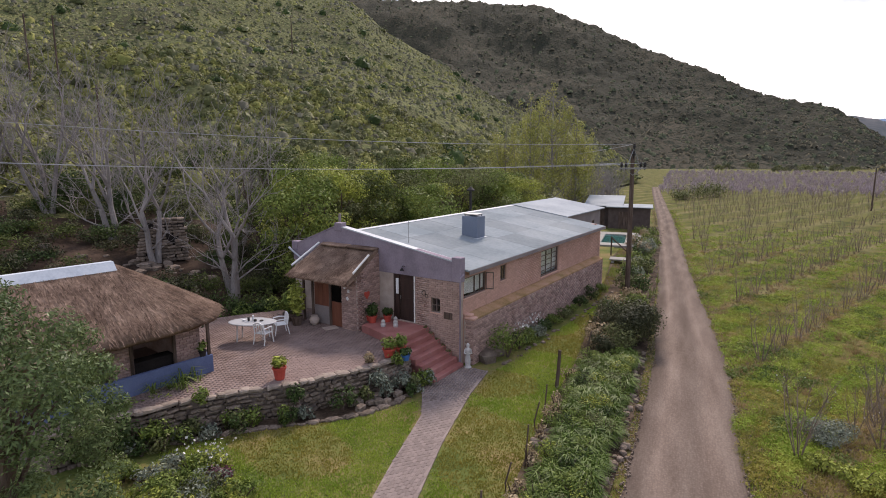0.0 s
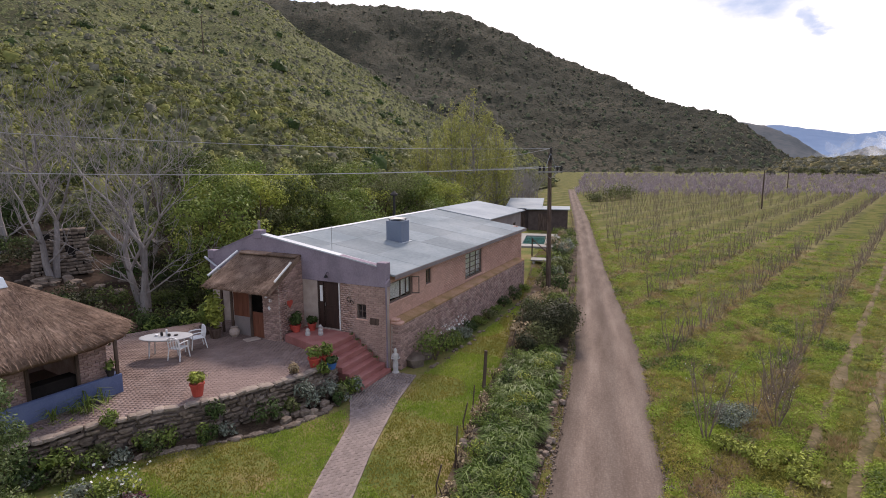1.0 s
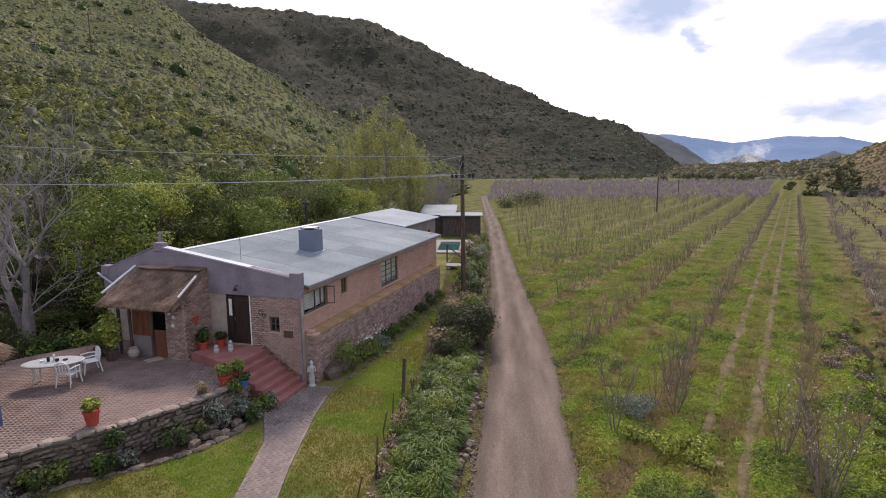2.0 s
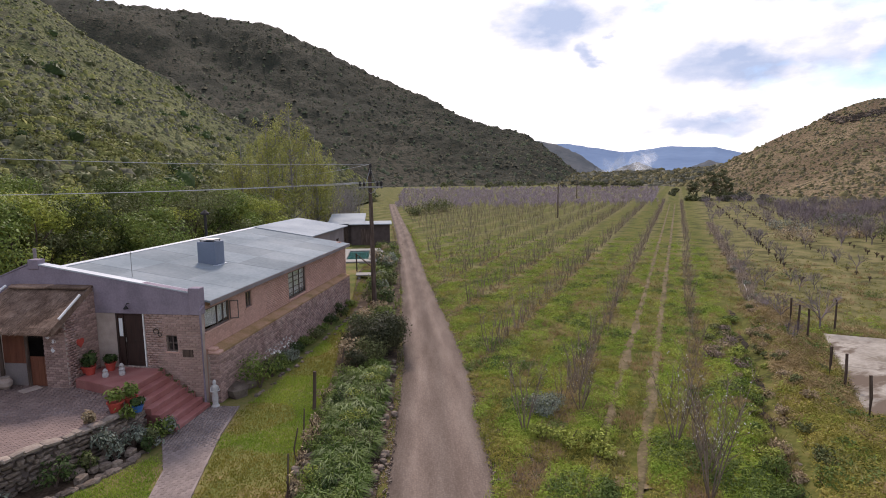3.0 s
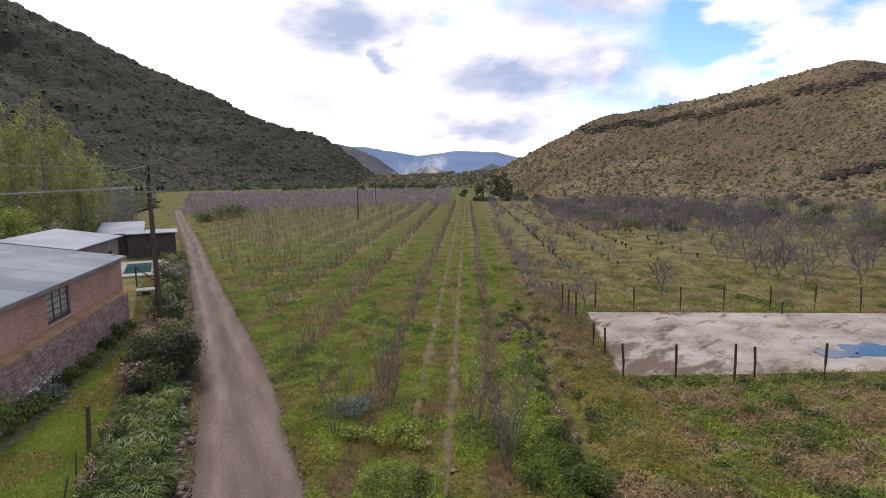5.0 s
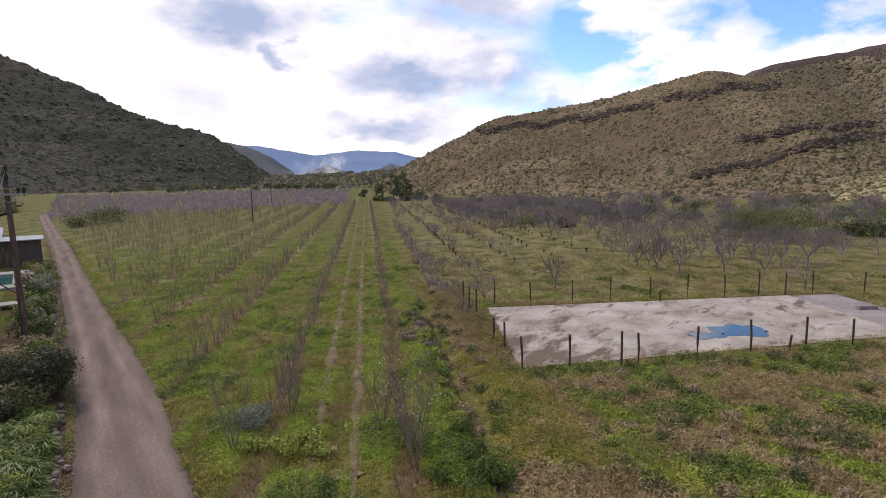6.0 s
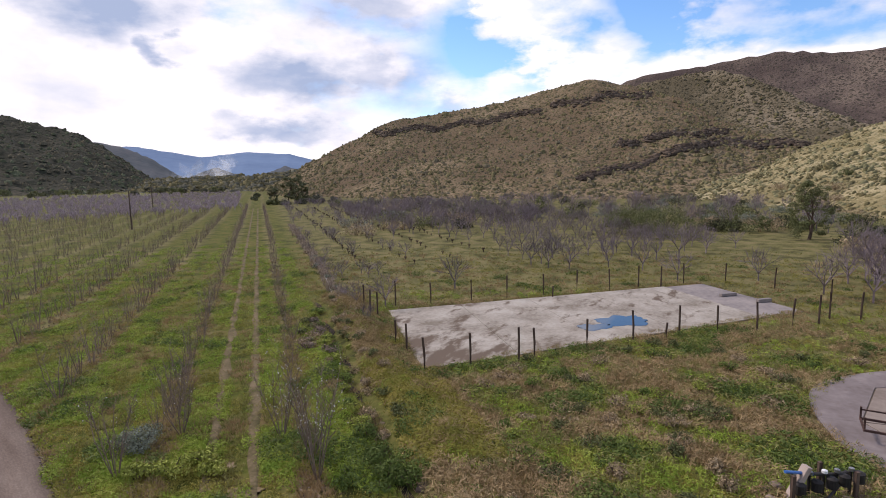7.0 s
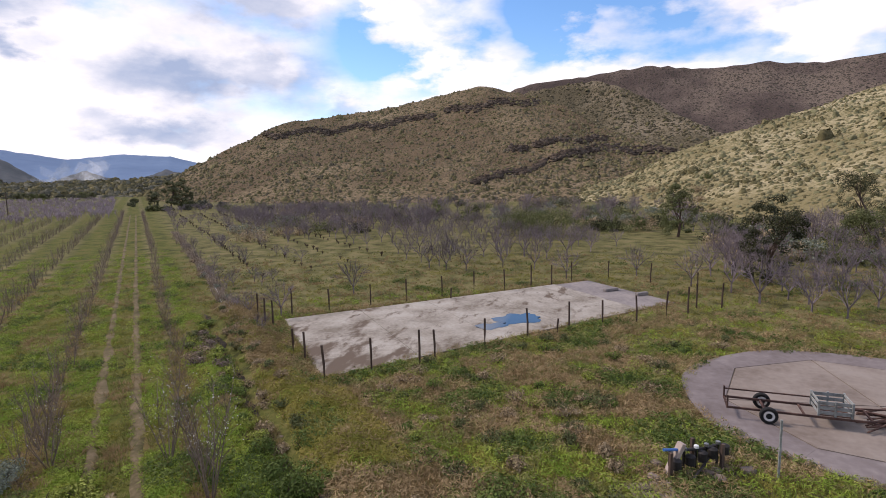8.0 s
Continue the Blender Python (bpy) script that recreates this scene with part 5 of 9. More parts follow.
M["leaf_mid"] = leaf_mat("mid_green_leaf", (0.0874, 0.133, 0.03), (0.153, 0.199, 0.0463), (0.24, 0.271, 0.075))
M["leaf_mid2"] = leaf_mat("deep_green_leaf", (0.044, 0.0651, 0.0184), (0.0784, 0.101, 0.0276), (0.122, 0.139, 0.0423))
M["leaf_bay"] = leaf_mat("bay_green_leaf", (0.0598, 0.0918, 0.0367), (0.112, 0.154, 0.0595), (0.197, 0.237, 0.109), 0.5, 0.45, 0.3)
M["leaf_olive"] = leaf_mat("olive_leaf", (0.0851, 0.102, 0.0384), (0.133, 0.144, 0.0585), (0.191, 0.191, 0.0873))
M["leaf_grey"] = leaf_mat("grey_green_leaf", (0.14, 0.164, 0.121), (0.203, 0.226, 0.172), (0.265, 0.281, 0.226))
M["leaf_dry"] = leaf_mat("dry_leaf", (0.24, 0.18, 0.108), (0.36, 0.276, 0.168), (0.456, 0.36, 0.228))
M["twig"] = leaf_mat("purple_grey_twig", (0.168, 0.125, 0.0975), (0.234, 0.178, 0.143), (0.303, 0.238, 0.195), 0.3, 0.85, 0)
M["twig_old"] = leaf_mat("old_orchard_twig", (0.147, 0.118, 0.124), (0.209, 0.171, 0.181), (0.283, 0.236, 0.246), 0.3, 0.85, 0)
M["twig_pink"] = leaf_mat("pinkish_twig", (0.28, 0.224, 0.245), (0.378, 0.308, 0.336), (0.476, 0.392, 0.427), 0.25, 0.85, 0)
M["twig_pale"] = leaf_mat("pale_dry_twig", (0.217, 0.17, 0.131), (0.281, 0.226, 0.175), (0.344, 0.283, 0.219), 0.3, 0.9, 0.2)
M["petal"] = leaf_mat("white_petal", (0.62, 0.60, 0.56), (0.7, 0.68, 0.64), (0.78, 0.76, 0.72), 0.1)
M["purple_leaf"] = leaf_mat("purple_leaf", (0.09, 0.04, 0.05), (0.15, 0.065, 0.08), (0.2, 0.09, 0.11))
M["hill_scrub"] = leaf_mat("hill_scrub", (0.0983, 0.105, 0.0526), (0.148, 0.149, 0.0778), (0.203, 0.191, 0.108), 0.25, 0.9, 0)
M["hill_scrub_yellow"] = leaf_mat("hill_scrub_yellow", (0.146, 0.156, 0.0485), (0.209, 0.211, 0.0678), (0.273, 0.255, 0.105), 0.25, 0.9, 0)
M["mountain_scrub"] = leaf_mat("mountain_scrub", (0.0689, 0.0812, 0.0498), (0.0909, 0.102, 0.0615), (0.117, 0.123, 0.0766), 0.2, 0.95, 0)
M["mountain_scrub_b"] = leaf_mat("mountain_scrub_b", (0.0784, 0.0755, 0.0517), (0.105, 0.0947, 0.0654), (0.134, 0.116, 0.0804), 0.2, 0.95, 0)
M["hill_scrub_dull"] = leaf_mat("hill_scrub_dull", (0.0918, 0.0884, 0.0623), (0.13, 0.126, 0.0901), (0.177, 0.165, 0.122), 0.25, 0.9, 0)
M["light_scrub"] = leaf_mat("light_scrub", (0.149, 0.144, 0.0747), (0.201, 0.19, 0.103), (0.253, 0.23, 0.132), 0.2, 0.95, 0)
M["tan_scrub"] = leaf_mat("tan_scrub", (0.116, 0.0987, 0.0633), (0.164, 0.139, 0.0885), (0.215, 0.179, 0.116), 0.25, 0.95, 0)
M["tan_scrub_green"] = leaf_mat("tan_scrub_green", (0.106, 0.0968, 0.0484), (0.152, 0.133, 0.0665), (0.205, 0.172, 0.0908), 0.25, 0.95, 0)


def potted_plant(at, r, h, plant, leaf, pot=None, name="potted_plant", label="red pot with a bushy green plant", n=160, size=0.16):
    rng = np.random.default_rng(int(abs(at[0] * 100) + abs(at[1] * 10)))
    ob = thing(name, Matrix.Translation(at), label, "potted plant")
    part("pot", lathe(bmesh.new(), [(r * 0.68, 0), (r * 0.95, h * 0.85), (r * 1.05, h * 0.86), (r * 1.05, h), (r * 0.9, h), (r * 0.85, h * 0.9)], 16), pot or M["terracotta"], ob)
    foliage("plant", rng, [(0, 0, h + plant * 0.45, r * 1.3, plant * 0.5), (r * 0.4, 0, h + plant * 0.5, r * 0.9, plant * 0.45), (-r * 0.4, r * 0.3, h + plant * 0.4, r * 0.9, plant * 0.4)], n, size, leaf, ob)
    return ob


M["blue_pot"] = surface("blue_pot", [(0.03, 0.10, 0.30), (0.05, 0.15, 0.38)], 3, 25, 0.4, 0.05)
potted_plant((-5.35, 17.35, PZ), 0.22, 0.42, 0.38, M["leaf_yellow"], n=260, size=0.15, label="bright red pot with a yellow-green bushy plant")
potted_plant((-1.95, 19.35, PZ), 0.24, 0.35, 0.45, M["leaf_mid"], label="red bowl with a green plant on the garden wall")
potted_plant((-1.55, 19.55, PZ), 0.2, 0.35, 0.5, M["leaf_mid"], label="red pot with a leafy plant by the steps")
potted_plant((-1.35, 19.2, PZ - 0.05), 0.17, 0.22, 0.25, M["leaf_dark"], M["blue_pot"], label="small blue pot with a green plant")
for u, v, z, r, h, pl in ((-0.9, 3.75, 1.41, 0.2, 0.3, 0.5), (-0.45, 3.3, 1.41, 0.18, 0.3, 0.35), (-0.7, 4.0, 1.41, 0.25, 0.25, 0.6)):
    p = hp(u, v, z)
    potted_plant(tuple(p), r, h, pl, M["leaf_dark"], label="red pot with dark green foliage beside the front door")
for k in range(5):
    p = hp(-0.22, 1.5 - 0.28 * k, 0.2 * (6 - k) + 0.002)
    potted_plant(tuple(p), 0.09, 0.14, 0.16, M["leaf_olive"], M["stone"], label="small clay pot standing on a red step", n=40, size=0.08)
p = hp(-2.2, 6.9, PZ)
potted_plant(tuple(p), 0.26, 0.4, 1.7, M["leaf_yellow"], M["wood_dark"], label="tall yellow-green shrub in a wooden tub by the porch", n=420, size=0.22)
p = hp(-1.9, 7.7, PZ)
potted_plant(tuple(p), 0.3, 0.35, 1.2, M["leaf_mid"], M["wood_dark"], label="bushy green shrub in a tub by the porch", n=320, size=0.2)
p = hp(-1.75, 6.3, PZ)
urn = thing("clay_urn", Matrix.Translation(p), "round pale clay urn on the patio", "urn")
part("body", lathe(bmesh.new(), [(0.1, 0), (0.2, 0.12), (0.22, 0.25), (0.14, 0.38), (0.15, 0.42), (0.11, 0.42)], 16), M["mortar"], urn)
p = hp(-1.75, 5.35, PZ)
mat_ = tagged(link("door_mat", box(bmesh.new(), -0.3, -0.22, 0, 0.3, 0.22, 0.03, 0.01), M["mortar"]), "pale stone slab at the porch door", "door step")
mat_.matrix_basis = Matrix.Translation(p) @ Matrix.Rotation(radians(33), 4, "Z")
for k, (u, v, hgt) in enumerate(((-0.6, 2.75, 0.34), (-0.85, 2.55, 0.28), (-1.1, 3.0, 0.3))):
    fig = tagged(link("garden_ornament", lathe(bmesh.new(), [(0.09, 0), (0.11, hgt * 0.3), (0.07, hgt * 0.6), (0.09, hgt * 0.75), (0.03, hgt)], 10), M["statue"]), "small pale garden ornament on the landing", "ornament", "ornaments by the door")
    fig.location = hp(u, v, 1.412)

# statue on the path by the house corner
bm = bmesh.new()
lathe(bm, [(0.19, 0), (0.19, 0.06), (0.14, 0.10), (0.13, 0.16), (0.15, 0.4), (0.11, 0.62), (0.16, 0.85), (0.15, 0.92), (0.06, 0.98), (0.09, 1.06), (0.09, 1.12), (0.04, 1.19)], 14)
for s in (-1, 1):
    tube(bm, [(0.14 * s, 0, 0.88), (0.2 * s, -0.06, 0.72), (0.08 * s, -0.14, 0.70)], [0.05, 0.04, 0.03], 7)
statue = tagged(link("statue", bm, M["statue"], smooth=True), "white weathered garden statue on a round base", "statue")
statue.location = (0.98, 21.0, 0.055)
statue.scale = (0.75, 0.75, 0.85)

# shrubs and rocks along the house, the wall and the road
SHRUB_MATS = {"dark": "leaf_dark", "mid": "leaf_mid", "olive": "leaf_olive", "grey": "leaf_grey", "yellow": "leaf_yellow", "dry": "leaf_dry", "purple": "purple_leaf", "deep": "leaf_deep", "lush": "grass_shade", "twig": "twig"}


def shrub(x, y, z, r, h, kind, n=260, size=0.16, label="", group="", name="shrub"):
    rng = np.random.default_rng(int(abs(x) * 131 + abs(y) * 71 + r * 977))
    ob = thing(name, Matrix.Translation((x, y, z)), label or "low leafy garden shrub", "shrub", group)
    bm = bmesh.new()
    for k in range(5):
        a = 2 * math.pi * k / 5 + rng.uniform(-0.4, 0.4)
        tube(bm, [(0, 0, -0.05), (0.25 * r * math.cos(a), 0.25 * r * math.sin(a), h * 0.35), (0.6 * r * math.cos(a), 0.6 * r * math.sin(a), h * 0.7)], [0.03, 0.02, 0.008], 4)
    part("woody_base", bm, M["wood_dark"], ob)
    lobes = [(0, 0, h * 0.55, r * 0.8, h * 0.42)]
    for k in range(6):
        a = rng.uniform(0, 2 * math.pi)
        q = rng.uniform(0.3, 0.75) * r
        lobes.append((q * math.cos(a), q * math.sin(a), h * rng.uniform(0.25, 0.7), r * rng.uniform(0.3, 0.55), h * rng.uniform(0.2, 0.35)))
    foliage("foliage", rng, lobes, n, size, M[SHRUB_MATS[kind]], ob)
    return ob


for u, v, r, h, kind, lab in ((1.9, -1.2, 1.0, 1.5, "mid", "round green bush against the brick plinth"), (3.1, -1.15, 0.6, 0.9, "dark", ""), (4.1, -1.1, 0.55, 0.75, "mid", ""), (5.0, -1.15, 0.6, 0.7, "grey", ""),
                              (6.2, -1.0, 0.5, 0.6, "dark", ""), (7.4, -1.0, 0.45, 0.5, "mid", ""), (8.6, -1.0, 0.5, 0.6, "olive", ""), (9.9, -0.95, 0.4, 0.5, "mid", ""), (11.3, -0.9, 0.45, 0.7, "dark", ""), (13.0, -0.95, 0.5, 0.95, "dark", "dark bush against the plinth wall"), (15.6, -0.8, 0.4, 0.5, "mid", "")):
    p = hp(u, v)
    shrub(p.x, p.y, 0.02, r, h, kind, int(900 * r + 200), 0.10, lab or "leafy garden plant in the bed along the plinth", "bed along the house")
rng = np.random.default_rng(21)
for k in range(46):
    u = 1.0 + 14.5 * rng.uniform() ** 1.2
    p = hp(u, -1.45 - 0.35 * rng.uniform() ** 2)
    s_ = rng.uniform(0.06, 0.18)
    ob = tagged(new("edging_stone", STONES[k % 6]), "grey edging stone of the flower bed", "stone", "edging stones by the house")
    ob.matrix_basis = Matrix.LocRotScale((p.x, p.y, 0.05), Euler((0, 0, rng.uniform(0, 3))), (s_ * 1.2, s_, s_ * 0.8))
for x, y, s in ((1.75, 21.9, 0.9), (1.35, 22.15, 0.6), (2.2, 22.5, 0.7)):
    ob = tagged(new("boulder", STONES[1]), "large grey boulder at the house corner", "boulder")
    ob.matrix_basis = Matrix.LocRotScale((x, y, 0.18 * s), Euler((0, 0, x * 3)), (s * 1.1, s * 0.8, s * 0.6))
# white flowers in the bed
p0 = np.array([tuple(hp(3.0 + 2.6 * a, -1.25 + 0.5 * b, 0.75 + 0.35 * c)) for a, b, c in rng.uniform(0, 1, (60, 3))])
v, f = leaf_arrays(rng, p0, 0.10, 0.8, 0.9)
tagged(np_mesh("white_flowers", v, f, M["petal"]), "white lily flowers over the bed by the house", "flowers", kind="stuff")

# strap-leaved planting along the road
def strap_leaves(rng, places, length, material, name, label, per=16):
    """Tufts of long arching leaves."""
    n = len(places) * per
    base = np.repeat(places, per, 0) + rng.normal(0, 0.06, (n, 3)) * (1, 1, 0)
    a = rng.uniform(0, 2 * math.pi, n)
    out = np.stack([np.cos(a), np.sin(a), np.zeros(n)], 1)
    side = np.stack([-np.sin(a), np.cos(a), np.zeros(n)], 1)
    L = np.repeat(rng.uniform(0.5, 1.25, len(places)), per)[:, None] * length * rng.uniform(0.7, 1.2, (n, 1))
    w = 0.009 * L / length + 0.005
    rise = rng.uniform(0.55, 1.15, (n, 1))
    up = np.array([0, 0, 1.0])
    p1 = base + out * L * 0.24 + up * L * 0.66 * rise
    p2 = base + out * L * 0.72 + up * L * (0.95 * rise - 0.42)
    v = np.stack([base - side * w * 0.6, base + side * w * 0.6, p1 + side * w, p1 - side * w, p1 - side * w, p1 + side * w, p2 + side * w * 0.25, p2 - side * w * 0.25], 1).reshape(-1, 3)
    q = np.arange(8 * n).reshape(n, 8)
    f = np.concatenate([q[:, :4], q[:, 4:]], 0)
    return tagged(np_mesh(name, v, f, material), label, "plants", kind="stuff")


def between(t, left, right, w):
    """A place along two edge lines: t from 0 to 1 along, w from 0 (left) to 1 (right)."""
    k = t * (len(left) - 1)
    i = min(int(k), len(left) - 2)
    k -= i
    a = [left[i][c] + (left[i + 1][c] - left[i][c]) * k for c in (0, 1)]
    b = [right[i][c] + (right[i + 1][c] - right[i][c]) * k for c in (0, 1)]
    return a[0] + (b[0] - a[0]) * w, a[1] + (b[1] - a[1]) * w


BED_L = [(0.9, 9.5), (1.9, 12.5), (3.5, 16.8), (5.4, 21.2)]
BED_R = [(2.5, 9.6), (4.1, 13.0), (6.6, 18.5), (8.2, 22.5)]
rng = np.random.default_rng(31)
pl = []
for k in range(300):
    x, y = between(rng.uniform() ** 0.9, BED_L, BED_R, 0.16 + 0.80 * rng.uniform())
    pl.append((x, y, 0.04))
M["leaf_strap"] = leaf_mat("strap_leaf", (0.0658, 0.116, 0.0216), (0.108, 0.166, 0.0348), (0.158, 0.213, 0.0581), 0.35, 0.45, 0.35)
strap_leaves(rng, np.array(pl), 0.54, M["leaf_strap"], "agapanthus_bed", "thick bed of green strap-leaved plants beside the road", 92)
for k in range(84):
    t, w = rng.uniform() ** 1.3, rng.uniform(0.08, 0.92)
    x, y = between(t, BED_L, BED_R, w)
    shrub(x, y, 0.03, rng.uniform(0.28, 0.55), rng.uniform(0.45, 0.75), ("mid", "olive", "mid", "yellow", "dark", "mid", "mid")[k % 7], 520, 0.07, "rounded clipped plant among the strap-leaved bed", "plants in the road bed")
for k in range(14):
    x, y = between(rng.uniform(), BED_L, BED_R, rng.uniform(-0.06, 0.08))
    shrub(x, y, 0.03, rng.uniform(0.2, 0.35), rng.uniform(0.5, 0.9), "dry", 70, 0.10, "dry brown leggy garden plant", "dry plants along the lawn")
for k in range(150):
    x, y = between(rng.uniform(), BED_L, BED_R, 1.0 + 0.10 * rng.normal() if k % 3 else 0.02 + 0.05 * rng.normal())
    ob = tagged(new("edging_stone", STONES[k % 6]), "rough brown stone along the road bed", "stone", "edging stones by the road")
    s = rng.uniform(0.08, 0.2)
    ob.matrix_basis = Matrix.LocRotScale((x, y, 0.05 + s * 0.2), Euler((0, 0, rng.uniform(0, 3))), (s * 1.3, s, s * 0.8))
# big bush by the utility pole, and the planting beyond it
shrub(8.5, 23.9, 0.02, 1.55, 2.15, "deep", 6500, 0.11, "large spreading dark green bush beside the road", name="large_bush")
for x, y, r, h, kind in ((7.9, 25.4, 1.0, 1.7, "deep"), (9.4, 25.2, 0.9, 1.6, "dark"), (7.2, 24.5, 0.8, 1.5, "deep"), (9.6, 27.3, 0.9, 1.3, "olive"), (8.6, 27.6, 0.8, 1.2, "dark"), (10.4, 29.2, 0.8, 1.1, "mid"), (9.4, 29.4, 0.7, 1.0, "dry"), (6.6, 22.3, 0.6, 1.1, "deep")):
    shrub(x, y, 0.02, r, h, kind, 1100, 0.11, "dense shrub crowding round the large bush", "shrubs round the large bush")
shrub(7.6, 22.9, 0.02, 0.95, 1.4, "olive", 1500, 0.11, "tangled olive-brown bush beside the road", name="large_bush")
shrub(6.9, 23.6, 0.02, 0.8, 1.2, "dry", 600, 0.15, "brown withered bush beside the lawn", name="large_bush")
for k in range(34):
    t = rng.uniform() ** 0.8
    x, y = 10.2 + 12 * t + rng.normal(0, 0.5), 30.5 + 29 * t + rng.normal(0, 0.4)
    shrub(x, y, 0.02, rng.uniform(0.5, 0.95), rng.uniform(0.7, 1.5), ("dark", "olive", "mid", "grey", "dry")[k % 5], 320, 0.16, "mixed garden shrub beside the road", "shrubs along the road")
BED2 = np.array([(8.8 + 14 * t + rng.normal(0, 0.5), 27.5 + 33 * t + rng.normal(0, 0.3), 0.04) for t in rng.uniform(0, 1, 160)])
strap_leaves(rng, BED2, 0.6, M["leaf_mid"], "strap_leaf_plants", "strap-leaved plants under the road shrubs", 14)

# fence stakes at the lawn's edge
for k, (x, y, h, r) in enumerate(((4.11, 19.12, 1.45, 0.07), (5.95, 21.8, 1.3, 0.035), (3.25, 16.9, 1.1, 0.025), (2.75, 15.4, 1.2, 0.025), (2.2, 13.9, 1.25, 0.025), (1.55, 12.3, 1.1, 0.025), (0.75, 11.0, 1.2, 0.03))):
    st = tagged(link("fence_stake", tube(bmesh.new(), [(0, 0, -0.15), (0.05 * (-1) ** k, 0.02, h * 0.5), (0.08, 0.0, h)], [r, r * 0.95, r * 0.85], 7), M["wood_dark"]), "weathered wooden fence stake at the lawn's edge", "post", "stakes along the lawn")
    st.location = (x, y, 0)

# planting in front of the stone wall and by the shelter
for x, y, z, r, h, kind in ((-8.9, 14.6, 0.1, 0.55, 0.9, "dark"), (-8.2, 15.0, 0.1, 0.5, 0.8, "mid"), (-9.6, 13.9, 0.1, 0.6, 0.9, "dark"), (-7.4, 15.5, 0.1, 0.4, 0.6, "olive")):
    shrub(x, y, z, r, h, kind, 420, 0.13, "leafy dark plant against the stone wall", "plants against the wall")
WALL_LINE = [(-10.4, 13.65), (-9.0, 14.9), (-8.05, 15.55), (-6.4, 16.5), (-4.8, 17.05), (-3.2, 18.1), (-2.15, 18.85), (-1.6, 19.5), (-1.35, 20.0)]
rng = np.random.default_rng(41)


def along(line, t, off=0.0):
    k = t * (len(line) - 1)
    i = min(int(k), len(line) - 2)
    k -= i
    a, b = line[i], line[i + 1]
    d = math.hypot(b[0] - a[0], b[1] - a[1])
    nx, ny = (b[1] - a[1]) / d, -(b[0] - a[0]) / d
    return a[0] + (b[0] - a[0]) * k + nx * off, a[1] + (b[1] - a[1]) * k + ny * off, math.atan2(b[1] - a[1], b[0] - a[0])


for k in range(30):
    t = rng.uniform(0.05, 0.98)
    x, y, _ = along(WALL_LINE, t, rng.uniform(0.35, 0.85) + (0.3 if t > 0.7 else 0))
    shrub(x, y, 0.02, rng.uniform(0.22, 0.42), rng.uniform(0.35, 0.8), ("mid", "grey", "dark", "olive", "mid", "grey")[k % 6], 210, 0.11, "small garden plant at the foot of the stone wall", "plants below the wall")
for x, y, z, r, h, kind in ((-2.2, 18.2, 0.3, 0.4, 0.8, "grey"), (-1.5, 18.7, 0.2, 0.4, 0.7, "grey"), (-1.75, 19.2, 0.75, 0.35, 0.7, "mid"), (-2.6, 18.75, 1.0, 0.2, 0.55, "dry"), (-4.7, 16.75, 0.5, 0.35, 0.7, "dark"), (-3.3, 17.3, 0.05, 0.5, 0.85, "dark"), (-7.3, 15.9, 0.9, 0.3, 0.6, "mid"), (-5.9, 16.1, 0.0, 0.45, 0.75, "mid")):
    shrub(x, y, z, r, h, kind, 320, 0.12, "leafy plant growing in the rock garden", "rock garden plants")
pl = np.array([(x, y, 1.02) for x, y in ((-8.3, 16.9), (-8.0, 17.2), (-8.55, 16.6), (-8.9, 16.2), (-8.2, 16.5))])
strap_leaves(rng, pl, 0.75, M["leaf_mid"], "palm_like_plants", "broad arching plants below the blue wall", 26)
for x, y, r, h, kind in ((-8.6, 16.0, 0.4, 0.6, "yellow"), (-9.3, 15.5, 0.5, 0.7, "mid"), (-9.0, 14.2, 0.6, 0.7, "dark")):
    shrub(x, y, 0.6, r, h, kind, 360, 0.13, "leafy plant in the bed below the shelter", "plants below the shelter")
potted_plant(tuple(LAPA @ Vector((0.3, 0.1, 1.70))), 0.13, 0.2, 0.35, M["leaf_mid"], M["black"], label="small black pot with a plant on the blue wall", n=60, size=0.16)
for k in range(20):
    x, y = -8.4 + 2.8 * rng.uniform(), 11.6 + 2.6 * rng.uniform()
    shrub(x, y, 0.02, rng.uniform(0.3, 0.5), rng.uniform(0.4, 0.7), ("mid", "yellow", "grey", "mid")[k % 4], 420, 0.09, "small shrub in the flower bed under the tree", "flower bed under the tree")
for k in range(22):
    x, y = -7.4 + 2.6 * rng.uniform(), 10.9 + 2.3 * rng.uniform()
    shrub(x, y, 0.02, rng.uniform(0.3, 0.55), rng.uniform(0.4, 0.8), ("yellow", "mid", "grey", "olive", "mid")[k % 5], 480, 0.085, "leafy light green plant in the flower bed under the tree", "flower bed under the tree")
shrub(-5.75, 13.1, 0.02, 0.42, 0.5, "purple", 420, 0.12, "dark purple-leaved shrub at the lawn's edge")
flowers = np.array([(-7.0 + 1.4 * a, 13.0 + 1.3 * b, 0.55 + 0.3 * c) for a, b, c in rng.uniform(0, 1, (50, 3))])
v, f = leaf_arrays(rng, flowers, 0.07, 0.8, 0.9)
tagged(np_mesh("white_flowers", v, f, M["petal"]), "small white flowers in the bed under the tree", "flowers", kind="stuff")


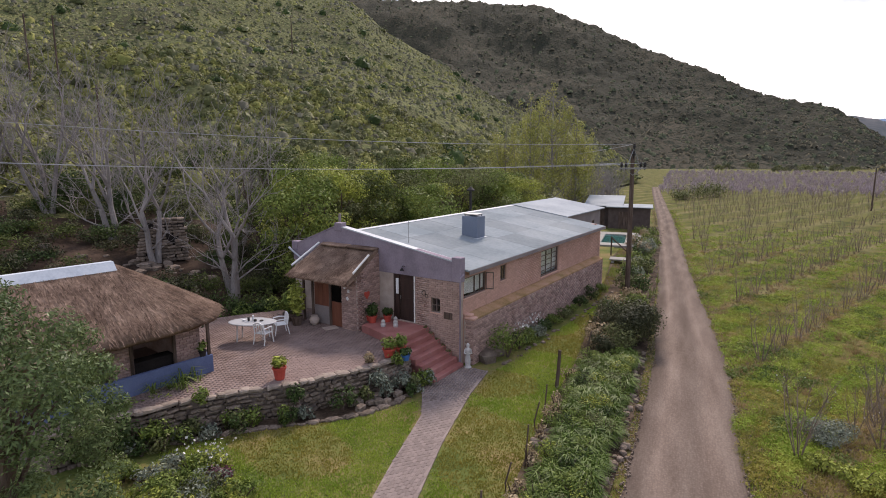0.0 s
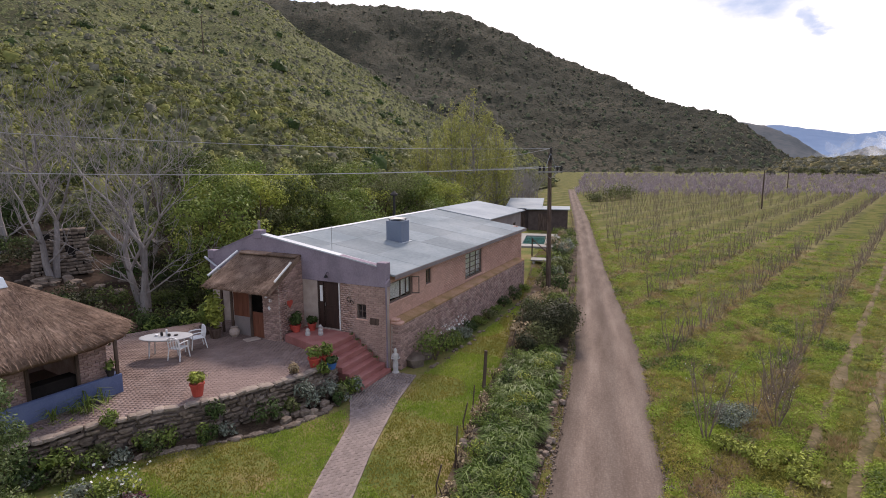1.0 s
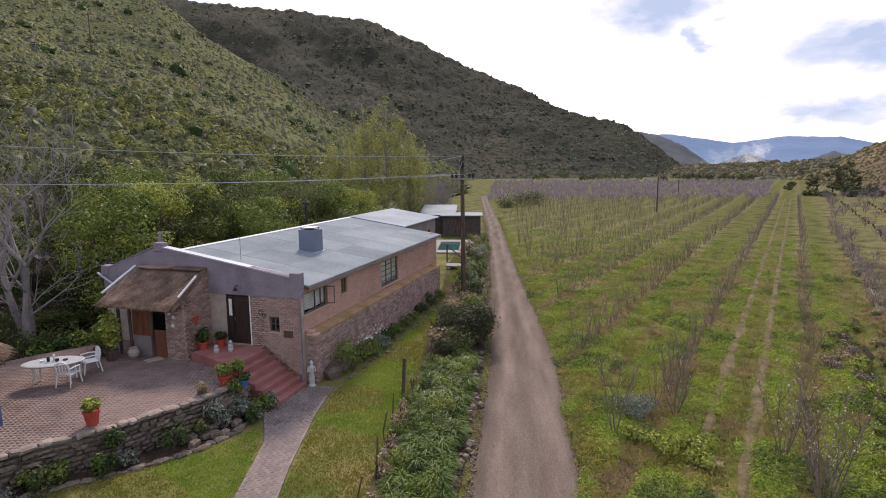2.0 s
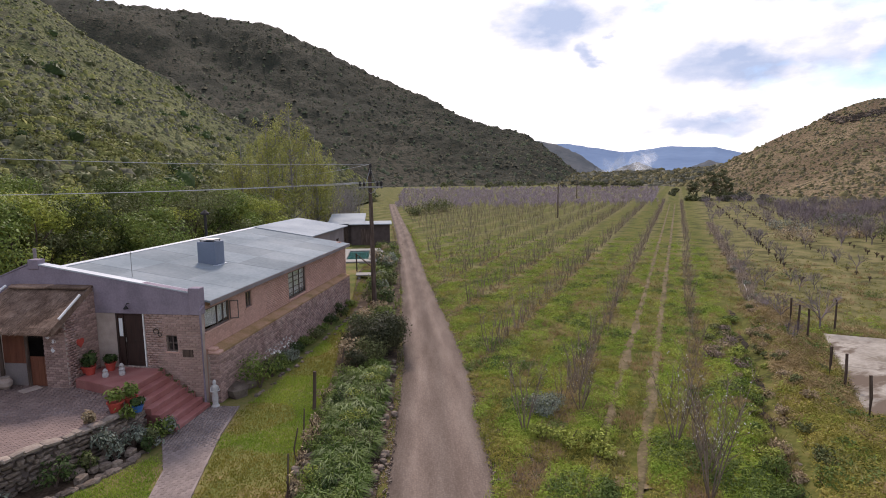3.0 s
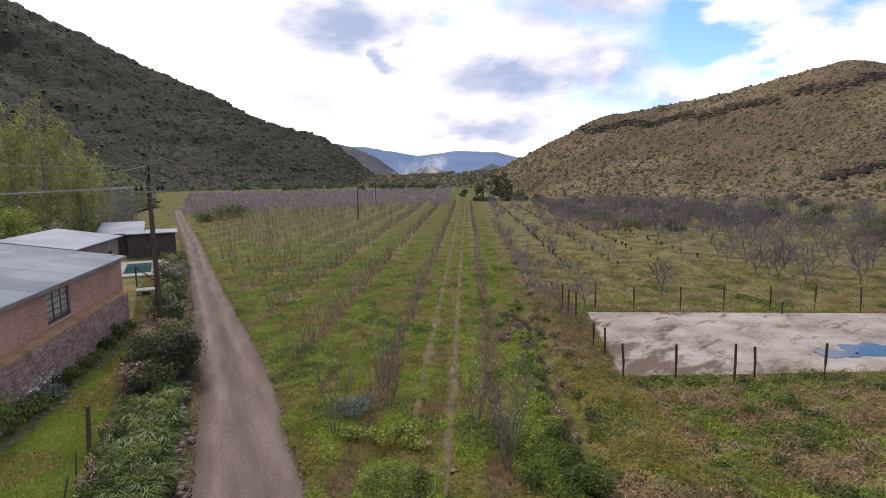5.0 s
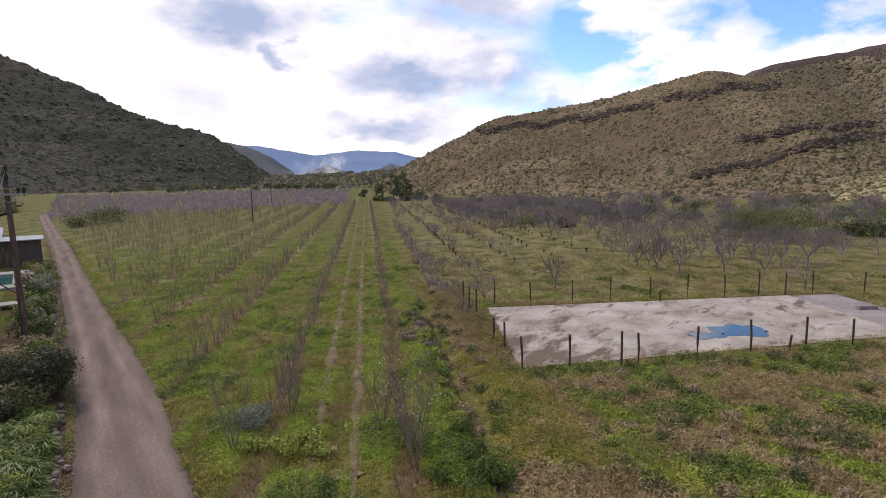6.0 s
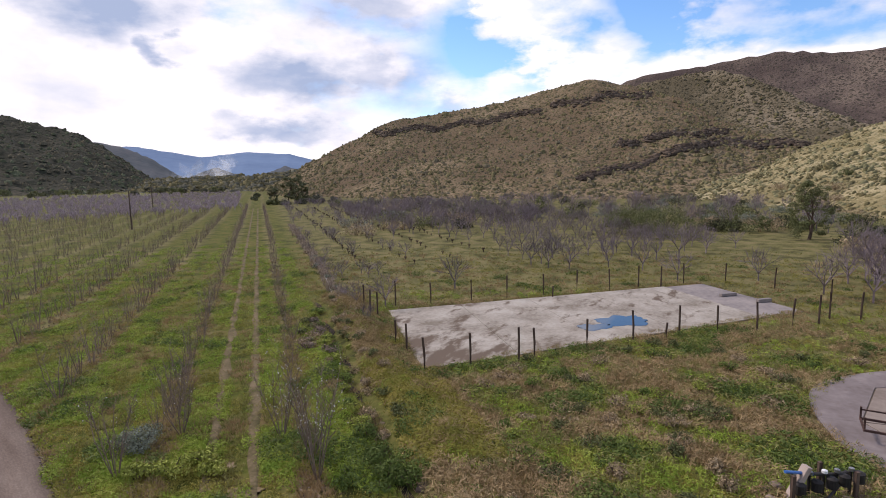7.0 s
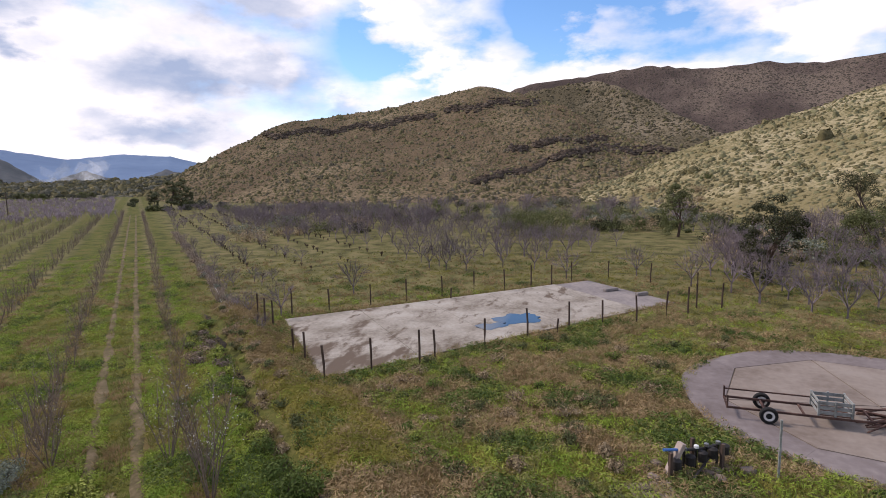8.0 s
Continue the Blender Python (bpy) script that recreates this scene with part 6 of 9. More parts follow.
# ---- trees ----
def limb(bm, rng, start, way, length, radius, depth, ends, curl=0.25, up=0.12, split=(2, 3), sides=6, minr=0.006):
    """A limb that bends and forks; ends collects the tips."""
    pts, radii = [Vector(start)], [radius]
    w = Vector(way).normalized()
    n = 3 if depth > 0 else 2
    for k in range(n):
        w = (w + Vector(rng.normal(0, curl, 3)) * 0.6 + Vector((0, 0, up))).normalized()
        pts.append(pts[-1] + w * length / n)
        radii.append(max(minr, radius * (1 - 0.38 * (k + 1) / n)))
    tube(bm, pts, radii, max(3, sides), caps=False)
    if depth <= 0:
        ends.append(pts[-1])
        return
    for k in range(int(rng.integers(split[0], split[1] + 1))):
        a = rng.uniform(0, 2 * math.pi)
        q = w.to_track_quat("Z", "Y") @ Vector((math.cos(a), math.sin(a), 0))
        s = (w + q * rng.uniform(0.45, 0.95)).normalized()
        at = pts[-1] if k < 2 else pts[-2]
        limb(bm, rng, at, s, length * rng.uniform(0.6, 0.85), radii[-1] * rng.uniform(0.6, 0.85), depth - 1, ends, curl, up, split, sides - 1, minr)
    if depth >= 2:
        for k in range(2):
            a = rng.uniform(0, 2 * math.pi)
            q = w.to_track_quat("Z", "Y") @ Vector((math.cos(a), math.sin(a), 0))
            limb(bm, rng, pts[1 + k % 2], (w * 0.5 + q).normalized(), length * 0.5, radii[-1] * 0.45, depth - 2, ends, curl, up, split, sides - 2, minr)


def bare_tree(at, h, seed, trunks, label, material, depth=5, spread=0.24):
    rng = np.random.default_rng(seed)
    ob = thing("bare_tree", Matrix.Translation(at), label, "tree")
    ends = []
    for k in range(trunks):
        a = 2 * math.pi * (k + rng.uniform(0, 0.5)) / trunks
        way = Vector((spread * math.cos(a), spread * math.sin(a), 1.0)) if trunks > 1 else Vector((0.05, 0.02, 1))
        bm = bmesh.new()
        limb(bm, rng, (0.12 * math.cos(a) * (trunks > 1), 0.12 * math.sin(a) * (trunks > 1), -0.4), way, h * 0.36, 0.027 * h / trunks ** 0.4, depth, ends, 0.15, 0.14, (2, 3), 8, 0.009)
        part("trunk" if k == 0 else "limb", bm, material, ob)
    return ob


def ground_z(x, y):
    return hz("near", x, y)


for x, y, h, seed, trunks, lab in ((-10.9, 28.4, 10.2, 3, 3, "large leafless tree with pale grey bark behind the patio"), (-16.6, 31.8, 9.5, 5, 2, "slender leafless tree with pale bark on the bank"), (-20.8, 34.8, 10.0, 8, 2, "leafless pale-barked tree on the bank"),
                                   (-26.5, 37.5, 10.5, 9, 3, "leafless forked tree with pale bark"), (-29.5, 35.0, 9.0, 12, 3, "leafless tree with many thin branches"), (-23.5, 41.0, 8.0, 15, 2, "leafless tree higher on the bank"), (-14.0, 38.0, 8.0, 19, 2, "thin leafless tree among the bushes"), (-33, 41, 9, 23, 3, "leafless tree at the foot of the hillside")):
    bare_tree((x, y, ground_z(x, y)), h, seed, trunks, lab, M["bark"])


def leafy_tree(x, y, z, h, r, leaf, seed, n, size, label, name="tree", thin=False, slim=0.5, clumps=0):
    rng = np.random.default_rng(seed)
    ob = thing(name, Matrix.Translation((x, y, z)), label, "tree")
    ends = []
    bm = bmesh.new()
    limb(bm, rng, (0, 0, -0.3), (rng.normal(0, 0.08), rng.normal(0, 0.08), 1), h * 0.4, 0.028 * h, 2, ends, 0.2, 0.2, (3, 4), 8)
    part("trunk", bm, M["wood_dark"] if not thin else M["bark"], ob)
    lobes = []
    for e in ends:
        s = rng.uniform(0.28, 0.5) * r
        lobes.append((e.x * 0.9, e.y * 0.9, min(e.z, h * 0.85), s, s * (1.4 if thin else 0.8)))
    for k in range(9):
        a, q = rng.uniform(0, 2 * math.pi), rng.uniform(0.25, 0.75) * r
        s = rng.uniform(0.30, 0.48) * r
        lobes.append((q * math.cos(a), q * math.sin(a), h * rng.uniform(0.35, 0.9), s * (0.6 if thin else 1), s * (1.6 if thin else 0.75)))
    if clumps:
        lobes = lobes[:3]
        for k in range(clumps):
            a, b = rng.uniform(0, 2 * math.pi), rng.uniform(-0.95 if clumps < 50 else -1.1, 1.0)
            q = rng.uniform(0.7, 1.0) * r * math.sqrt(max(0.05, 1 - max(0.0, b) ** 2.2)) * (1 - 0.15 * max(0.0, -b))
            s = rng.uniform(0.13, 0.24) * r * (1.5 if clumps < 50 else 1)
            lobes.append((q * math.cos(a), q * math.sin(a), h * (0.52 + 0.42 * b), s, s * 0.75))
    foliage("crown", rng, lobes, n, size, leaf, ob, slim=slim, inner=0.35 if thin else 0.6)
    return ob


rng = np.random.default_rng(61)
# evergreen belt behind the house
KINDS = (("leaf_mid", "bushy mid-green evergreen tree behind the farmhouse"), ("leaf_mid2", "dense dark green evergreen tree behind the farmhouse"), ("leaf_yellow", "yellow-green bushy tree behind the farmhouse"), ("leaf_mid", "bushy mid-green evergreen tree behind the farmhouse"), ("leaf_olive", "olive-green bushy tree behind the farmhouse"))
for k in range(26):
    p = hp(3.4 + 33 * (k + rng.uniform(0, 0.7)) / 26, 12.0 + 2.5 * rng.uniform() + (4.0 if k % 2 else 0))
    leafy_tree(p.x, p.y, ground_z(p.x, p.y), rng.uniform(5.4, 7.8), rng.uniform(2.5, 3.5), M[KINDS[k % 5][0]], 100 + k, 8500, 0.17, KINDS[k % 5][1], clumps=24)
for k in range(18):
    a, d = rng.uniform(-38, -15), rng.uniform(44, 62)
    p = polar(a, d)
    leafy_tree(p.x, p.y, ground_z(p.x, p.y), rng.uniform(1.8, 3.2), rng.uniform(1.5, 2.3), M[("leaf_dark", "leaf_olive", "leaf_dark", "leaf_mid2")[k % 4]], 200 + k, 1600, 0.17, "dense dark green bush on the bank behind the patio", "bank_bush")


def undergrowth(rng, spots, material, label):
    """Many low leafy mounds (x, y, z, radius, height), joined."""
    lobes = []
    for x, y, z, r, h in spots:
        lobes.append((x, y, z + h * 0.5, r * 0.8, h * 0.45))
        for k in range(5):
            a, q = rng.uniform(0, 2 * math.pi), rng.uniform(0.35, 0.8) * r
            lobes.append((x + q * math.cos(a), y + q * math.sin(a), z + h * rng.uniform(0.2, 0.75), r * rng.uniform(0.25, 0.5), h * rng.uniform(0.2, 0.35)))
    p, d = lobes_points(rng, lobes, 480 * len(spots), 0.5)
    v, f = leaf_arrays(rng, p, 0.15, 0.2, 0.45, d)
    tagged(np_mesh("undergrowth", v, f, material), label, "undergrowth", kind="stuff")


bank_spots = []
while len(bank_spots) < 190:
    p = polar(rng.uniform(-41, -9), rng.uniform(26, 50))
    if math.hypot(p.x + 16.2, p.y - 31.5) > 3.0:
        bank_spots.append((p.x, p.y, ground_z(p.x, p.y) - 0.05, rng.uniform(0.7, 1.5), rng.uniform(0.6, 1.5)))
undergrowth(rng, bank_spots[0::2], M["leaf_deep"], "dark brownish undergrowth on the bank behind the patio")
undergrowth(rng, bank_spots[1::4], M["leaf_dark"], "dark green undergrowth on the bank behind the patio")
undergrowth(rng, bank_spots[3::4], M["leaf_mid2"], "green undergrowth on the bank behind the patio")
back_spots = []
for k in range(34):
    x, y, _ = along([(-13.5, 22.5), (-9.1, 25.0), (-7.2, 25.9), (-4.9, 26.3)], rng.uniform(), -0.5 - 0.9 * rng.uniform())
    back_spots.append((x, y, 0.55, rng.uniform(0.5, 0.85), rng.uniform(0.6, 1.25)))
undergrowth(rng, back_spots[0::2], M["leaf_dark"], "leafy dark green planting behind the patio")
undergrowth(rng, back_spots[1::2], M["leaf_mid"], "leafy green planting behind the patio")
# poplars
def poplar(x, y, h, r, seed, n):
    """A tall open tree: a slim trunk with many steep branches, hung with small spring leaves."""
    rng = np.random.default_rng(seed)
    ob = thing("poplar", Matrix.Translation((x, y, 0)), "tall poplar with sparse yellow-green spring leaves", "tree")
    part("trunk", tube(bmesh.new(), [(0, 0, -0.3), (0.1, 0.05, h * 0.35), (-0.1, 0.1, h * 0.7), (0, 0, h * 0.97)], [0.26, 0.18, 0.1, 0.02], 7), M["bark"], ob)
    lobes = []
    for k in range(46):
        z0 = h * rng.uniform(0.06, 0.72)
        a = rng.uniform(0, 2 * math.pi)
        out = r * rng.uniform(0.35, 1.0) * (1.0 - 0.6 * z0 / h)
        z1 = min(h * rng.uniform(0.93, 1.02), z0 + h * rng.uniform(0.14, 0.34))
        foot, tip = Vector((0, 0, z0)), Vector((out * math.cos(a), out * math.sin(a), z1))
        mid = foot.lerp(tip, 0.5) + Vector((0.3 * out * math.cos(a), 0.3 * out * math.sin(a), -0.04 * h))
        part("branch", tube(bmesh.new(), [foot, mid, tip], [0.06, 0.04, 0.012], 4, False), M["bark"], ob)
        for q in (0.35, 0.6, 0.85, 1.0):
            c = foot.lerp(mid, q * 2) if q < 0.5 else mid.lerp(tip, q * 2 - 1)
            lobes.append((c.x, c.y, c.z, rng.uniform(0.35, 0.7), rng.uniform(0.5, 0.95)))
    foliage("crown", rng, lobes, n, 0.16, M["leaf_poplar"], ob, slim=0.7, inner=0.2)


for x, y, h, r, s in ((10.5, 68, 15.5, 3.0, 1), (13.5, 70, 16.8, 3.2, 2), (17.0, 72, 14.5, 2.8, 3), (11.5, 75, 14.0, 3.0, 4), (8.0, 72, 12.5, 2.8, 5), (19.5, 78, 12.0, 2.4, 7)):
    poplar(x, y, h, r * 1.15, 300 + s, 9000)
for k, (x, y) in enumerate(((20.5, 74), (22.5, 80), (24, 88), (27.5, 92), (21, 95), (30, 104), (26, 110), (33, 118), (25.5, 82), (28.5, 98), (31.5, 112), (23, 102), (35.5, 126), (29, 122), (38, 136), (32, 134))):
    bare_tree((x, y, 0), rng.uniform(5.5, 8), 400 + k, 3, "grey leafless tree beside the farm road", M["bark"], 4)
for k in range(34):
    t = rng.uniform()
    x, y = 22 + 20 * t + rng.normal(0, 1.6) - 3, 74 + 66 * t + rng.normal(0, 2)
    shrub(x, y, 0, rng.uniform(0.9, 1.9), rng.uniform(0.9, 2.0), ("olive", "dry", "twig", "deep", "olive")[k % 5], 340, 0.24, "dull tangled thicket beside the farm road", "thicket beside the road", "thicket")
# near evergreen tree under the camera
p = polar(-41.4, 12.0)
tree_near = leafy_tree(p.x, p.y, 0, 6.4, 2.2, M["leaf_bay"], 77, 62000, 0.09, "broad-leaved evergreen tree with glossy leaves at the lawn's corner", slim=0.34, clumps=130)


# ---- utility pole and wires ----
pole = thing("utility_pole", Matrix.Translation((11.25, 33.2, 0)), "tall brown wooden utility pole with a steel crossarm", "utility pole")
part("shaft", tube(bmesh.new(), [(0, 0, -0.5), (-0.05, 0, 4.5), (-0.11, 0, 8.72)], [0.16, 0.135, 0.105], 10), M["wood_dark"], pole)
arm_way = Vector((math.cos(radians(8)), math.sin(radians(8)), 0))
part("crossarm", box(bmesh.new(), -0.8, -0.04, -0.05, 0.8, 0.04, 0.05, 0.008), M["metal"], pole).matrix_basis = Matrix.Translation((-0.1, -0.16, 7.6)) @ Matrix.Rotation(radians(8), 4, "Z")
for s in (-1, 1):
    part("brace", tube(bmesh.new(), [Vector((-0.1, -0.14, 8.75)), Vector((-0.1, -0.16, 7.62)) + arm_way * 0.42 * s], 0.022, 5), M["metal"], pole)
    part("arm_strut", tube(bmesh.new(), [Vector((-0.1, -0.14, 7.2)), Vector((-0.1, -0.16, 7.58)) + arm_way * 0.5 * s], 0.018, 5), M["metal"], pole)
TIPS = []
for s, zb in ((-0.72, 7.62), (-0.45, 7.62), (0.72, 7.62), (0.45, 7.62), (0.0, 8.7), (0.0, 8.25)):
    q = Vector((-0.1, -0.16, zb)) + arm_way * s
    part("insulator", lathe(bmesh.new(), [(0.02, -0.12), (0.03, 0.04), (0.09, 0.07), (0.065, 0.14), (0.09, 0.18), (0.065, 0.26), (0.075, 0.32), (0.02, 0.36)], 10, tuple(q)), M["black"], pole, "dark ribbed insulator")
    if s in (-0.72, 0.72) or zb > 8.5:
        TIPS.append(Vector((11.25, 33.2, 0)) + q + Vector((0, 0, 0.3)))


def wire(a, b, sag, label):
    a, b = Vector(a), Vector(b)
    pts = []
    for k in range(25):
        t = k / 24
        p = a.lerp(b, t)
        p.z -= sag * 4 * t * (1 - t)
        pts.append(p)
    return tagged(link("power_line", tube(bmesh.new(), pts, 0.012, 4), M["wire"]), label, "power line", "power lines")


M["wire"] = surface("aluminium_wire", [(0.30, 0.30, 0.30), (0.42, 0.42, 0.42)], 3, 20, 0.5, 0, 0.3)
FAR_LEFT = Vector((-34.0, 16.5, 0))
for tip, z, dx in ((TIPS[0], 8.0, 0.5), (TIPS[1], 8.0, -0.5), (TIPS[2], 9.9, 0.0)):
    wire(tip, FAR_LEFT + Vector((dx * 0.6, dx, z + 1.2)), 0.75, "thin sagging aluminium power line")
    wire(tip, Vector((26 + dx, 190, z + 1.4)), 1.6, "thin sagging aluminium power line")
for x, y, h in ((66.0, 85.8, 6.3), (108.3, 131.9, 6.4)):
    far = thing("field_pole", Matrix.Translation((x, y, 0)), "thin wooden pole standing in the orchard", "pole", "field poles")
    part("shaft", tube(bmesh.new(), [(0, 0, -0.3), (0, 0, h)], [0.13, 0.1], 7), M["wood_dark"], far)
    part("insulator", lathe(bmesh.new(), [(0.04, 0), (0.07, 0.08), (0.03, 0.2)], 8, (0, 0, h)), M["black"], far)
for az, d, h in ((-33.6, 95, 10.5), (-31, 78, 6), (-35.5, 100, 9), (-14.5, 150, 9)):
    p = polar(az, d)
    far = thing("hillside_pole", Matrix.Translation((p.x, p.y, ground_z(p.x, p.y))), "grey wooden pole on the hillside", "pole", "hillside poles")
    part("shaft", tube(bmesh.new(), [(0, 0, -0.5), (0, 0, h)], [0.14, 0.1], 7), M["wood_dark"], far)
    part("crossarm", box(bmesh.new(), -0.5, -0.05, h - 0.5, 0.5, 0.05, h - 0.4), M["wood_dark"], far)

# stone oven ruin on the bank
p = polar(-26.8, 37)
oz = ground_z(p.x, p.y)
oven = thing("stone_ruin", Matrix.Translation((p.x, p.y, oz - 0.1)) @ Matrix.Rotation(radians(27), 4, "Z"), "ruined dry-stone oven with a dark opening on the bank", "ruin")
# near-black core shows through the gap as the oven's unlit inside
part("core", box(bmesh.new(), -1.1, -0.6, 0, 1.1, 1.2, 2.3), M["dark"], oven, "core painted near-black for the shade in the opening")
rng = np.random.default_rng(71)
for j in range(14):
    for i in range(7):
        x, z = -1.25 + 0.4 * i + rng.uniform(-0.08, 0.08), 0.1 + 0.18 * j
        if (0.1 < x < 0.75 and 1.0 < z < 1.6) or (z > 1.9 and i < 2):
            continue
        add_stone(oven, rng, (x * (1 - 0.015 * j), -0.68 + 0.02 * j, z), (rng.uniform(0.36, 0.5), 0.35, rng.uniform(0.15, 0.2)), 0)
for k in range(40):
    x, y = p.x + rng.normal(0, 2.5), p.y - 2.5 + rng.normal(0, 1.6)
    ob = tagged(new("rock", STONES[k % 6]), "loose brown rock on the bank", "rock", "rocks on the bank")
    s = rng.uniform(0.15, 0.5)
    ob.matrix_basis = Matrix.LocRotScale((x, y, ground_z(x, y) + 0.1 * s), Euler((0, 0, rng.uniform(0, 3))), (s * 1.4, s, s * 0.6))
# ---- shrubs on the hills ----
def hill_shrubs(key, count, size, mats, label, t_range=(0.0, 1.0), s_range=(0.0, 1.0), seed=1, clump=0.55, leafy=False, lowp=(3, 7), flat=0.8):
    """Shrubs over a hillside, thicker in clumps; one object for each colour."""
    g, rng = HILLS[key], np.random.default_rng(seed)
    ns, nt = g.shape[0] - 1, g.shape[1] - 1
    per = count // len(mats)
    for mi, mname in enumerate(mats):
        pts = []
        while len(pts) < per:
            s, t = rng.uniform(*s_range), rng.uniform(*t_range)
            x, k = s * ns, t * nt / 1.7
            i, j = min(int(x), ns - 1), min(int(k), nt - 1)
            fx, fk = x - i, k - j
            p = (g[i, j] * (1 - fx) + g[i + 1, j] * fx) * (1 - fk) + (g[i, j + 1] * (1 - fx) + g[i + 1, j + 1] * fx) * fk
            if noise.noise(Vector((p[0] * 0.035, p[1] * 0.035, mi * 5.0))) + rng.uniform(-clump, clump) > -0.05:
                pts.append(p)
        pts = np.array(pts)
        sc = size * rng.uniform(0.45, 1.3, (per, 1)) * (1 + 0.6 * (rng.uniform(size=(per, 1)) > 0.93))
        v0, f0 = blob(rng, *lowp)
        scl = np.concatenate([sc * rng.uniform(0.8, 1.3, (per, 1)), sc * rng.uniform(0.8, 1.3, (per, 1)), sc * flat * rng.uniform(0.7, 1.2, (per, 1))], 1)
        v, f = repeat(v0, f0, pts, scl, rng.uniform(0, 6.28, per))
        v += rng.normal(0, 0.05, v.shape) * np.repeat(sc, len(v0), 0)
        if leafy:
            n = per * 60
            v = (v.reshape(per, -1, 3) - pts[:, None]) * 0.72 + pts[:, None]
            v = v.reshape(-1, 3)
            d = rng.normal(size=(n, 3))
            d /= np.linalg.norm(d, axis=1)[:, None]
            d[:, 2] = np.abs(d[:, 2])
            q = np.repeat(pts, 60, 0) + d * np.repeat(scl, 60, 0) * (0.53, 0.53, 0.78)
            lv, lf = leaf_arrays(rng, q, 0.15 + 0.09 * np.repeat(sc, 60, 0), 0.3, 0.7, d)
            f = np.concatenate([f, lf + len(v)], 0)
            v = np.concatenate([v, lv], 0)
        tagged(np_mesh("hill_shrubs", v, f, M[mname], smooth=True), label, "shrubs", kind="stuff")


hill_shrubs("near", 2600, 1.7, ("hill_scrub_yellow", "hill_scrub", "hill_scrub_yellow", "leaf_olive"), "rounded yellow-green and olive shrubs covering the hillside", (0.12, 0.42), (0.52, 1.0), 11, leafy=True, flat=0.75)
hill_shrubs("near", 14000, 0.95, ("hill_scrub", "hill_scrub_yellow", "hill_scrub_dull", "hill_scrub"), "low olive shrubs on the upper hillside", (0.2, 1.05), (0.52, 1.0), 12, 0.8, lowp=(2, 6), flat=0.62)
hill_shrubs("near", 240, 3.0, ("leaf_olive", "leaf_dark"), "larger olive bushes on the hillside", (0.2, 1.0), (0.5, 1.0), 21, leafy=True, lowp=(4, 9), flat=0.6)
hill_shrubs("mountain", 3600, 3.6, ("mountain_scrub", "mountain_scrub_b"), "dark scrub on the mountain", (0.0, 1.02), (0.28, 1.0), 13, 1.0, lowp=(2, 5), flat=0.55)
hill_shrubs("right", 6000, 1.3, ("tan_scrub_green", "tan_scrub", "tan_scrub_green"), "small olive and brown scrub on the hill", (0.0, 1.02), (0.0, 1.0), 14, 0.8, lowp=(2, 6), flat=0.6)
hill_shrubs("right", 300, 2.2, ("tan_scrub_green",), "larger olive bushes on the hill", (0.0, 1.02), (0.0, 1.0), 24, 0.8, lowp=(2, 6), flat=0.6)
hill_shrubs("light", 4500, 1.0, ("light_scrub", "tan_scrub_green"), "sparse olive scrub on the pale slope", (0.0, 1.02), (0.0, 0.6), 15, 1.0, lowp=(2, 6), flat=0.6)
hill_shrubs("light", 50, 2.6, ("tan_scrub_green",), "larger olive bushes on the pale slope", (0.0, 1.02), (0.0, 0.6), 25, 1.0, leafy=True, lowp=(3, 7), flat=0.7)
hill_shrubs("spur", 900, 2.6, ("tan_scrub", "tan_scrub_green"), "scrub on the hill spur", (0.0, 1.02), (0.0, 1.0), 16, 1.0, lowp=(2, 5), flat=0.5)
hill_shrubs("low", 1200, 4.0, ("tan_scrub_green", "hill_scrub_dull"), "olive scrub on the low rise", (0.0, 1.02), (0.0, 1.0), 18, lowp=(2, 6), flat=0.5)

# rock ledges across the right hill
def on_hill(key, az, el):
    """The place on a hillside that is seen from the yard's middle under an azimuth and an elevation."""
    g = HILLS[key]
    first, last = SPAN[key]
    row = g[int(round((az - first) / (last - first) * (g.shape[0] - 1)))]
    d = np.hypot(row[:, 0], row[:, 1])
    e = np.degrees(np.arctan2(row[:, 2] - EYE, d))
    top = int(np.argmax(e))
    k = int(np.argmax(e[: top + 1] >= min(el, e[top])))
    if k == 0:
        return row[0]
    f = (min(el, e[top]) - e[k - 1]) / (e[k] - e[k - 1] + 1e-9)
    return row[k - 1] + (row[k] - row[k - 1]) * f


M["ledge_rock"] = surface("dark_ledge_rock", [(0.06, 0.046, 0.036), (0.1, 0.077, 0.06), (0.15, 0.118, 0.09)], 0.3, 2.0, 0.95, 0.6, spread=0.35, dist=0.3)
rng = np.random.default_rng(19)
